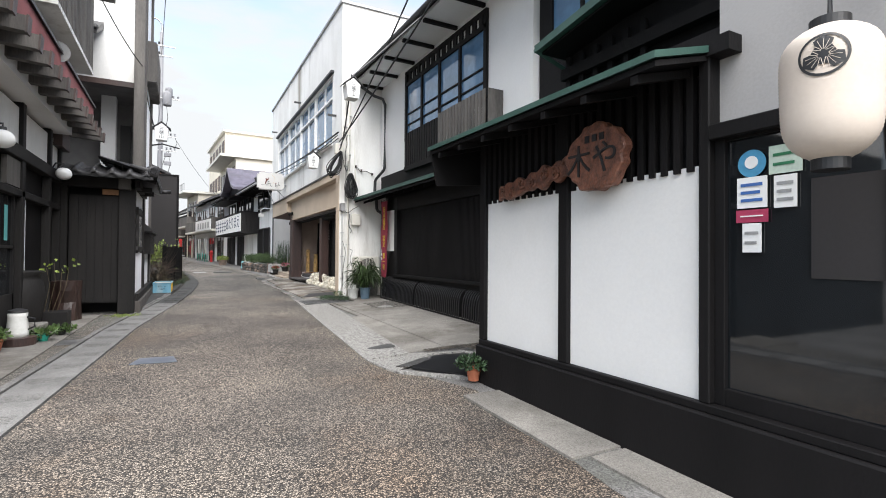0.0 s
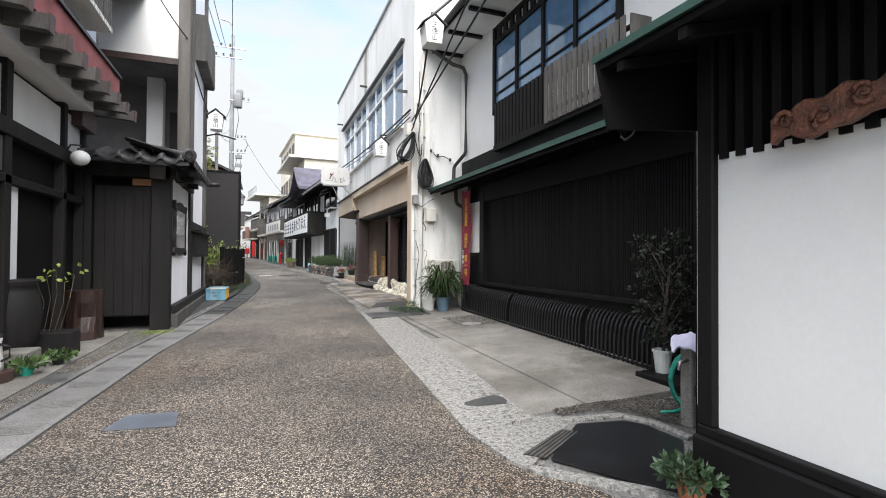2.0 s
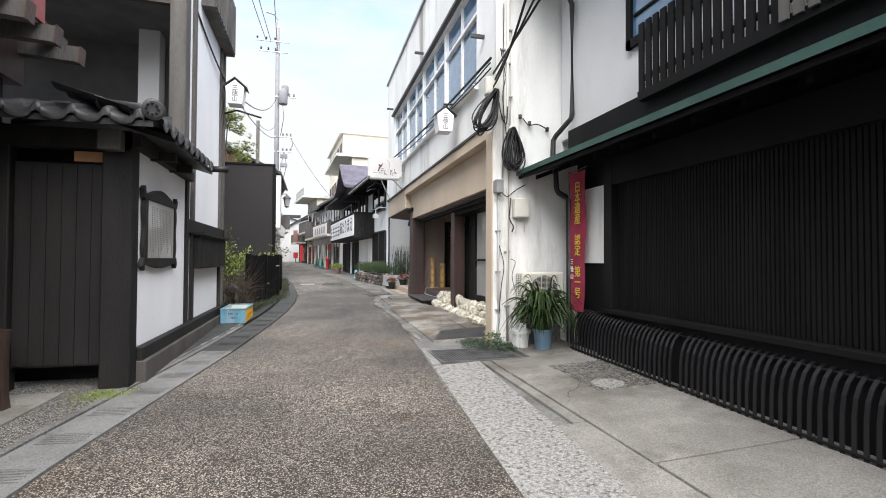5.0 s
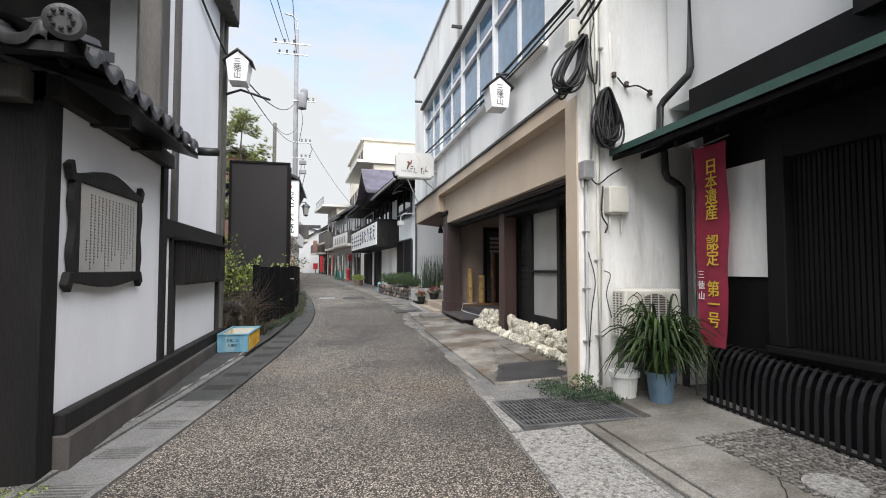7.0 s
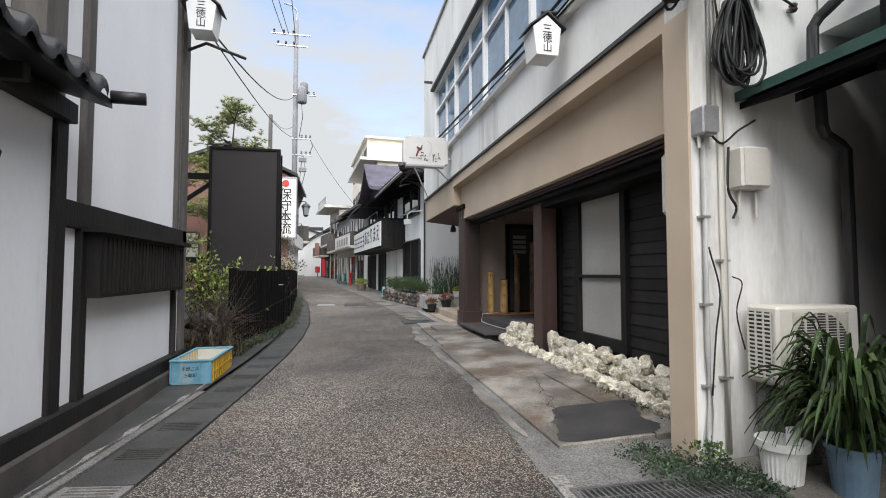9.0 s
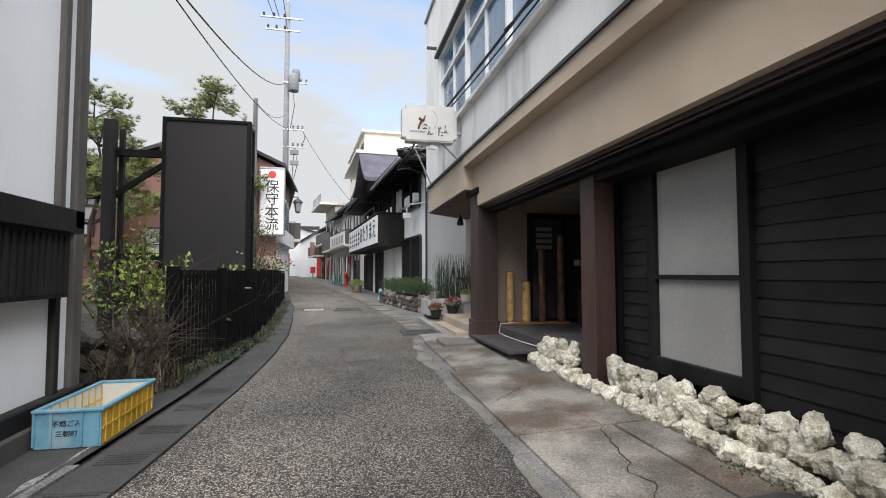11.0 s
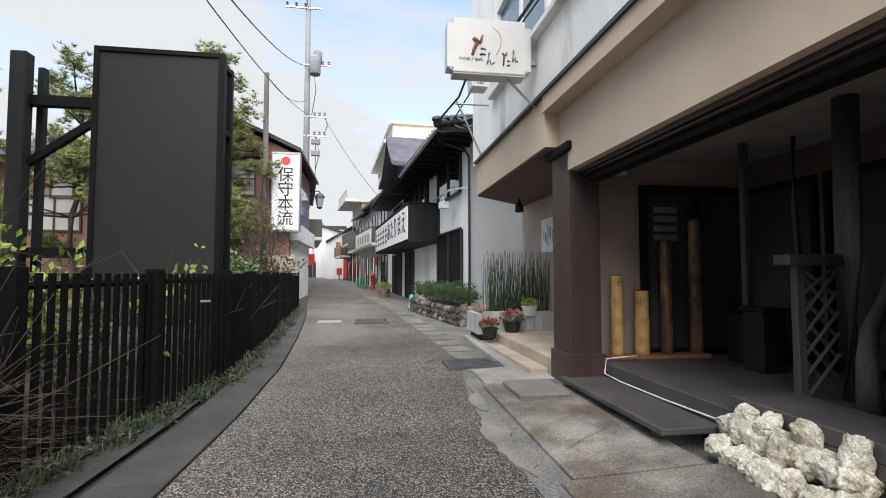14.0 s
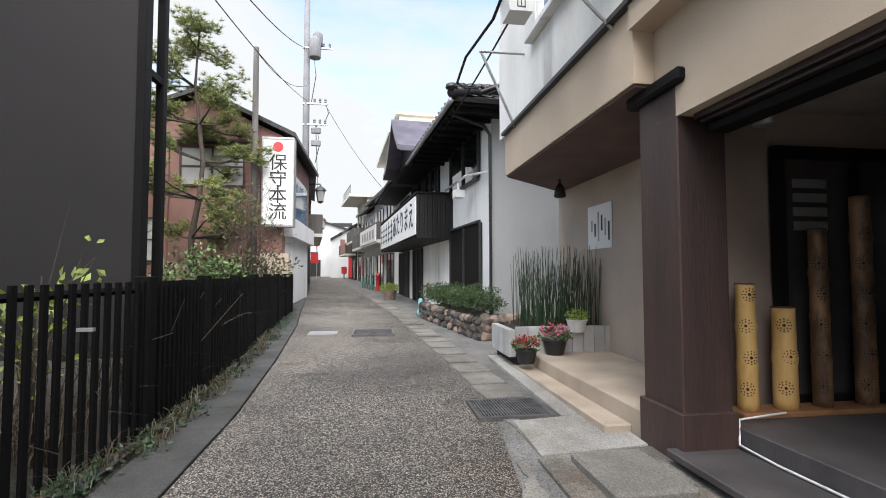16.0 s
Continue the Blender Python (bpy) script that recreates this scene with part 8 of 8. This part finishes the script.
# ---- houses farther along ----
def far_house(name, at, turn, w, d, h, mat, roof_mat, label, floors=2, balcony=True, flat=False, side=-1, over=0.25):
    """A far house: front on the local plane x = 0, windows floor by floor, roof and balcony slabs."""
    f = thing(name, at, label, "house", turn=turn, local=True)
    x0, x1 = (0, w) if side < 0 else (-w, 0)
    part("wall", box(x0, x1, 0, d, -0.5, h), mat, f)
    s = side
    if flat:
        part("roof", box(x0 - over, x1 + 0.25, -0.25, d + 0.25, h, h + 0.2), M_CREAM, f)
    else:
        xm = (x0 + x1) / 2
        part("roof", prism([(x0 - 0.6, h - 0.1), (xm, h + w * 0.22), (x1 + 0.6, h - 0.1), (x1 + 0.6, h + 0.05), (xm, h + w * 0.22 + 0.14), (x0 - 0.6, h + 0.05)], d + 0.6, "y", -0.3), roof_mat, f)
    n = max(2, int(d / 2.2))
    fh = h / max(1, floors)
    for fl in range(floors):
        for k in range(n):
            y0 = 0.5 + (d - 0.6) * k / n
            y1, z0, z1 = y0 + (d - 0.6) / n * 0.6, fl * fh + (0.9 if fl else 0.1), fl * fh + fh * 0.78
            wn_ = part("window", box(min(0, s * 0.02), max(0, s * 0.02), y0, y1, z0, z1), M_GLASS, f)
            part("frame", box(min(0, s * 0.05), max(0, s * 0.05), y0 - 0.05, y0, z0, z1), M_DARKWOOD, wn_)
            part("frame", box(min(0, s * 0.05), max(0, s * 0.05), y1, y1 + 0.05, z0, z1), M_DARKWOOD, wn_)
            part("frame", box(min(0, s * 0.05), max(0, s * 0.05), (y0 + y1) / 2 - 0.03, (y0 + y1) / 2 + 0.03, z0, z1), M_DARKWOOD, wn_)
        if balcony and fl:
            b = part("balcony", box(min(0, s * 0.9), max(0, s * 0.9), 0.2, d - 0.2, fl * fh - 0.1, fl * fh + 0.05), M_CREAM, f)
            part("front", box(min(s * 0.9, s * 0.84), max(s * 0.9, s * 0.84), 0.2, d - 0.2, fl * fh + 0.05, fl * fh + 0.9), M_GREYWOOD if fl == 1 else mat, b)
            part("end", box(min(0, s * 0.84), max(0, s * 0.84), 0.2, 0.26, fl * fh + 0.05, fl * fh + 0.9), M_GREYWOOD if fl == 1 else mat, b)
    for k in range(2 if floors else 0):
        part("wall_panel", box(x0 + 1.0 + 2.2 * k, x0 + 2.0 + 2.2 * k, -0.03, 0.0, h * 0.55, h * 0.8), M_GLASS, f, "dark end window")
    return f


M_TAN = material("tan_render", (0.68, 0.62, 0.52), (0.56, 0.51, 0.43), 0.85, 0, 1.0, 60, 0.1, 0.6, 0.4)
wsh = far_house("white_shop", (2.83, 39.7, 0.65), 9, 7, 6.4, 5.0, M_GREY_WHITE, M_TILE, "white two-storey shop with a white signboard balcony")
part("sign_panel", box(-0.93, -0.9, 0.4, 6.0, 2.5, 3.3), M_SIGN, wsh, "white signboard with faded print")
for k in range(5):
    part("text_bar", box(-0.936, -0.931, 1.0 + 0.9 * k, 1.5 + 0.9 * k, 2.65, 3.1), M_METAL, wsh)
far_house("old_shop_row", (2.0, 46.4, 0.75), 9, 7, 5.6, 4.9, M_GREY_WHITE, M_TILE, "white two-storey shop with dark boarded balcony")
far_house("tan_building", (3.75, 42.6, 0.7), 4, 7, 8.6, 8.4, M_TAN, M_TILE, "tan three-storey building with a wide roof slab", 3, False, True, -1, 1.2)
tb = far_house("tan_building", (1.3, 52.0, 0.85), 9, 7, 5.5, 6.2, M_TAN, M_TILE, "tan two-storey building with a railed roof terrace", 2, True, True, -1, 1.3)
for k in range(8):
    part("rail_post", box(-1.2, -1.17, 0.1 + 0.7 * k, 0.13 + 0.7 * k, 6.4, 7.1), M_PIPE, tb)
part("rail", box(-1.2, -1.17, 0.1, 5.1, 7.07, 7.1), M_PIPE, tb)
far_house("tan_block", (3.6, 52.0, 0.7), 4, 12, 12, 12.5, M_TAN, M_TILE, "tall tan hotel block with a flat roof", 4, False, True)
dsh = far_house("dark_shop", (0.35, 57.6, 0.95), 10, 6, 5, 4.4, M_WORN_BLACK, M_TILE, "dark timber shop at the bend")
part("shop_sign", box(-1.3, -0.9, 0.0, 0.12, 2.2, 3.4), M_BROWN_STUCCO, dsh, "brown hanging shop sign")
part("cloth_banner", box(-0.65, -0.35, -0.1, -0.08, 0.3, 1.9), M_RED, dsh, "narrow red cloth banner")
for nm, y0, out, lb in (("white_storehouse", 66.0, [(-2.45, 0.6), (-2.45, 4.85), (1.2, 7.05), (4.9, 4.85), (4.9, 0.6)], "white gabled storehouse closing the lane"), ("white_storehouse", 71.0, [(-5.6, 0.6), (-5.6, 6.4), (-3.3, 7.0), (1.2, 5.6), (1.2, 0.6)], "white gabled storehouse beyond the bend")):
    st = thing(nm, (out[0][0], y0, 1.1), lb, "house")
    # White storehouse walls get the greyer colour to hold down the sunlight.
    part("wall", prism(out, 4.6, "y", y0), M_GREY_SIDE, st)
    for (xa, za), (xb, zb) in zip(out[1:-1], out[2:-1]):
        part("roof", prism([(xa, za), (xb, zb), (xb, zb + 0.16), (xa, za + 0.16)], 5.0, "y", y0 - 0.25), M_TILE, st)
    part("door", box(out[0][0] + 0.6, out[0][0] + 1.7, y0 - 0.03, y0, 1.1, 3.0) if y0 > 70 else box(-0.6, -0.5, y0 - 0.03, y0, 1.2, 2.6), M_INK, st)
part("ridge", box(-2.9, -0.6, 72.0, 72.4, 6.75, 7.15), M_TILE, st)
far_house("grey_shop", (-1.35, 38.2, 0.6), 7, 7, 8, 5.4, M_GREY_WHITE, M_TILE, "grey-white plastered two-storey corner shop", 2, True, False, 1)
far_house("brown_shop", (-2.6, 46.8, 0.75), 8, 7, 9, 5.2, M_TAN, M_TILE, "tan rendered two-storey shop", 2, False, False, 1)
far_house("white_shop", (-4.2, 56.5, 0.9), 9, 7, 10, 5.0, M_WHITE, M_TILE, "white plastered two-storey shop", 2, False, False, 1)
rs = thing("red_sign", (-3.0, 58, 2.4), "red shop sign hung over the lane", "sign")
part("panel", box(-3.35, -2.75, 57.9, 58.0, 2.4, 3.26), M_RED, rs)
part("bracket", box(-4.3, -2.75, 57.93, 57.97, 3.26, 3.32), M_PIPE, rs)
tri = thing("traffic_sign", (-3.32, 62, 1.0), "red and white triangular give-way sign on a pole", "traffic sign")
part("pole", tube([(-3.32, 62, 0.95), (-3.32, 62, 4.4)], 0.04, 8), M_METAL, tri)
part("plate", prism([(-3.74, 4.55), (-2.9, 4.55), (-3.32, 3.85)], 0.03, "y", 61.93), M_RED, tri)
pb = thing("post_box", (-0.8, 60.6, 1.03), "red post box on a stand", "post box")
part("stand", tube([(-0.8, 60.6, 1.0), (-0.8, 60.6, 1.55)], 0.05, 8), M_GRATE, pb)
part("case", box(-1.03, -0.57, 60.4, 60.8, 1.52, 2.15), M_RED, pb, bev=0.04)

# ---- poles, lamps, cables ----
pole = thing("utility_pole", (-1.45, 40, 0.6), "tall concrete utility pole with cross arms and transformer", "utility pole")
part("pole", tube([(-1.45, 40, 0.5), (-1.45, 40, 17)], 0.19, 14, r_end=0.12), M_POLE, pole, smooth=True)
for z, w in ((16.0, 1.6), (15.3, 1.3), (12.3, 1.2), (9.6, 1.0), (8.6, 1.0)):
    arm = part("cross_arm", box(-1.45 - w * (0.9 if z > 14 else 0.15), -1.45 + w * (0.55 if z > 14 else 1.0), 39.86, 39.94, z, z + 0.08), M_METAL, pole)
    for k in range(3):
        part("insulator", lathe([(0.03, 0), (0.07, 0.05), (0.04, 0.1), (0.07, 0.15), (0.04, 0.22)], (-1.45 + w * (-0.8 + 0.35 * k if z > 14 else 0.4 + 0.25 * k), 39.9, z + 0.08), 10), M_PIPE if z > 14 else M_POLE, arm)
part("transformer", lathe([(0.26, 0), (0.28, 0.05), (0.28, 0.85), (0.2, 0.95), (0.1, 1.05)], (-1.05, 39.8, 11.8), 18), M_POLE, pole, smooth=True)
part("transformer", lathe([(0.2, 0), (0.23, 0.05), (0.23, 0.6), (0.12, 0.7)], (-0.95, 40.1, 12.5), 16), M_POLE, pole, smooth=True)
for z in (7.6, 8.2):
    part("cable_box", box(-1.2, -0.75, 39.8, 39.95, z, z + 0.28), M_POLE, pole, bev=0.03)
for x, z0, z1 in ((-0.55, 8.7, 9.7), (-0.95, 6.8, 8.6), (-1.15, 9.7, 12.3)):
    part("drop_wire", tube([(x, 39.9, z1), (x + 0.15, 39.9, (z0 + z1) / 2), (x - 0.05, 39.9, z0)], 0.02, 5), M_CABLE, pole)
part("top_pipe", tube([(-1.45, 40, 17), (-1.45, 40, 17.6), (-1.7, 40, 17.9), (-2.2, 40, 18.0)], 0.05, 6), M_METAL, pole)
thin = thing("service_pole", (-2.0, 31.0, 0.5), "thin weathered timber service pole", "utility pole")
part("pole", tube([(-1.72, 31.2, 0.4), (-1.72, 31.2, 8.3)], 0.11, 10, r_end=0.08), M_GREYWOOD, thin, smooth=True)


def street_lamp(px, py, z, x, label="black lantern-shaped street lamp on a pole arm"):
    s = thing("street_lamp", (x, py, z - 0.6), label, "street lamp", "street lamps")
    part("arm", tube([(px, py, z + 0.2), (x, py, z + 0.22)], 0.03, 6), M_PIPE, s)
    part("cap", lathe([(0.3, 0.0), (0.16, 0.16), (0.05, 0.22), (0.03, 0.3)], (x, py, z - 0.1), 6), M_PIPE, s)
    part("glass", lathe([(0.14, -0.5), (0.23, 0.0)], (x, py, z - 0.1), 6), M_FROST, s)
    part("base", lathe([(0.06, -0.6), (0.15, -0.52), (0.15, -0.5)], (x, py, z - 0.1), 6), M_PIPE, s)


street_lamp(-1.45, 40.0, 5.6, -0.75)
street_lamp(-2.6, 51.0, 5.3, -1.75)
lp = thing("lamp_post", (-2.6, 51, 0.85), "dark slim steel lamp post", "post")
part("pole", tube([(-2.6, 51, 0.8), (-2.6, 51, 6.2)], 0.07, 8), M_PIPE, lp)


def house_lamp(x, y, z, s, arm, label):
    """A small house-shaped white street lantern with a roof, lettered on the side facing the walker."""
    h = thing("house_lantern", (x, y, z - s), label, "lantern", "house lanterns")
    b = part("body", prism([(x - s * 0.55, z - s), (x + s * 0.55, z - s), (x + s * 0.72, z + s * 0.35), (x, z + s * 0.95), (x - s * 0.72, z + s * 0.35)], s * 1.3, "y", y - s * 0.65), M_SIGN, h)
    part("roof", prism([(x - s * 0.95, z + s * 0.28), (x, z + s * 1.05), (x + s * 0.95, z + s * 0.28), (x + s * 0.95, z + s * 0.36), (x, z + s * 1.16), (x - s * 0.95, z + s * 0.36)], s * 1.5, "y", y - s * 0.75), M_PIPE, h)
    for k, ch in enumerate("三徳山"):
        lettering(ch, s * 0.5, facing(x, y - s * 0.66, z + s * (0.25 - 0.46 * k), "s"), M_INK, b, 0.002)
    part("bracket", tube(arm, 0.02, 6), M_PIPE, h)


house_lamp(-0.54, 15.85, 4.75, 0.24, [(-0.8, 16.1, 4.4), (-0.52, 15.9, 4.43), (-0.1, 16.2, 4.4)], "white house-shaped street lantern bracketed to the tall house")
house_lamp(3.28, 14.2, 4.05, 0.22, [(3.56, 14.2, 4.38), (3.28, 14.2, 4.36), (3.28, 14.2, 4.25)], "white house-shaped street lantern on the bar building")
house_lamp(2.5, 8.04, 4.15, 0.17, [(3.85, 8.04, 5.75), (2.9, 8.04, 4.75), (2.5, 8.04, 4.36)], "white house-shaped street lantern hung from the eave")
house_lamp(3.08, 20.7, 4.24, 0.2, [(3.56, 20.7, 4.52), (3.08, 20.7, 4.52), (3.08, 20.7, 4.44)], "white house-shaped street lantern near the bar sign")


def cable(a, b, sag, r=0.012):
    c = thing("overhead_cable", a, "thin black cable strung over the lane", "cable", "overhead cables")
    a, b = Vector(a), Vector(b)
    part("wire", tube([a.lerp(b, k / 14) - Vector((0, 0, sag * 4 * (k / 14) * (1 - k / 14))) for k in range(15)], r, 5), M_CABLE, c, smooth=True)


cable((-0.75, 16.1, 5.0), (-1.45, 39.9, 12.3), 0.7, 0.016)
cable((-0.75, 16.1, 5.0), (-1.3, 39.9, 9.7), 0.5)
cable((-0.85, 13.0, 5.6), (-0.75, 16.2, 5.0), 0.12, 0.016)
cable((-1.5, 10.8, 6.3), (-0.85, 13.0, 5.6), 0.1)
cable((-2.2, 39.9, 16.1), (-3.2, -10, 15.0), 1.2, 0.02)
cable((-1.9, 39.9, 16.1), (-2.4, -10, 15.0), 1.2, 0.02)
cable((-1.45, 39.9, 15.4), (1.0, -10, 14.0), 1.2, 0.02)
cable((-1.0, 40.0, 8.7), (-3.2, 62, 8.2), 0.5, 0.02)
cable((-0.6, 40.0, 9.7), (2.6, 39.8, 5.2), 0.3)
cable((3.48, 12.15, 4.0), (2.5, 8.04, 4.4), 0.25, 0.014)
cable((3.48, 12.15, 4.2), (3.0, -4.0, 8.5), 0.5, 0.016)
cable((3.5, 12.15, 4.1), (2.2, -4.0, 9.5), 0.5, 0.014)
cable((3.46, 12.2, 4.45), (3.42, 21.9, 4.78), 0.08, 0.022)
cable((3.45, 12.2, 4.38), (3.4, 21.9, 4.72), 0.16, 0.012)
cable((3.46, 12.2, 4.3), (3.42, 17.0, 4.55), 0.1, 0.012)
cable((3.4, 21.9, 4.75), (2.9, 33, 5.2), 0.3, 0.014)
cable((-1.72, 31.2, 8.2), (-1.45, 39.9, 10.5), 0.4)
wire = thing("wire_loop", (3.95, 6.25, 2.6), "loop of white and black wire tied to the green eave", "wire")
part("white_wire", tube([(3.97, 5.7, 2.84), (3.95, 5.95, 2.86), (3.95, 6.14, 2.85), (3.95, 6.21, 2.83), (3.95, 6.32, 2.76)], 0.008, 6), M_SIGN, wire, smooth=True)
part("black_wire", tube([(3.95, 6.32, 2.76), (3.95, 6.35, 2.67), (3.95, 6.33, 2.59), (3.95, 6.27, 2.54), (3.95, 6.17, 2.57), (3.97, 6.1, 2.7)], 0.012, 6), M_CABLE, wire, smooth=True)
ant = thing("wire_bracket", (3.4, 22.0, 4.2), "tangle of insulators and bracket at the wall corner", "bracket")
part("stay", tube([(3.56, 22.4, 3.5), (3.1, 22.4, 4.5)], 0.018, 6), M_METAL, ant)
part("bar", tube([(3.0, 22.0, 4.3), (3.56, 22.0, 4.3)], 0.015, 6), M_METAL, ant)

# ---- gutter lids, last ----
lid = bmesh.new()
xs, ys = [-0.205, -0.15, 0.15, 0.205], [-0.3, 0.08]
for k in range(5):
    ys += [0.1 + 0.04 * k, 0.122 + 0.04 * k]
ys += [0.298]
grid = [[lid.verts.new((x, y, 0)) for x in xs] for y in ys]
for j in range(len(ys) - 1):
    for i in range(3):
        if not (i == 1 and j >= 2 and j % 2 == 0 and j < len(ys) - 2):
            lid.faces.new((grid[j][i], grid[j][i + 1], grid[j + 1][i + 1], grid[j + 1][i]))
ex = bmesh.ops.extrude_face_region(lid, geom=list(lid.faces))
for v in ex["geom"]:
    if isinstance(v, bmesh.types.BMVert):
        v.co.z -= 0.03
bmesh.ops.recalc_face_normals(lid, faces=list(lid.faces))
lid_me = finish(lid, "lid", M_LID)
plain = bmesh.new()
box(-0.205, 0.205, -0.3, 0.298, -0.03, 0.0, plain)
plain_me = finish(plain, "lid", M_LID_DARK, bev=0.006)
# Lids from y 13 on take the darker concrete.
slotted_me = lid_me.copy()
slotted_me.materials.clear()
slotted_me.materials.append(M_LID_DARK)
lids = thing("gutter_lids", (-0.5, 10, 0.17), "row of slotted concrete gutter lids beside the lane", "gutter lids")
y = 1.0
while y < 42:
    x = along(LEFT_EDGE, y)
    ang = math.degrees(math.atan2(along(LEFT_EDGE, y - 0.3) - along(LEFT_EDGE, y + 0.3), 0.6))
    piece("lid", lid_me if y < 13 else slotted_me if y < 16.9 else plain_me, lids, pose(x - 0.225, y, gz(y) + 0.008, 0.97, 0, ang))
    y += 0.603
side_me = plain_me.copy()
side_me.materials.clear()
side_me.materials.append(M_CONC)
lids = thing("gutter_lids", (2.7, 24, 0.4), "row of concrete gutter lids on the shop side", "gutter lids")
y = 21.4
while y < 36:
    x = along(RIGHT_EDGE, y)
    ang = math.degrees(math.atan2(along(RIGHT_EDGE, y - 0.3) - along(RIGHT_EDGE, y + 0.3), 0.6))
    piece("lid", side_me, lids, pose(x + 0.22, y, gz(y) + 0.024, 0.97, 0, ang + 180))
    y += 0.603
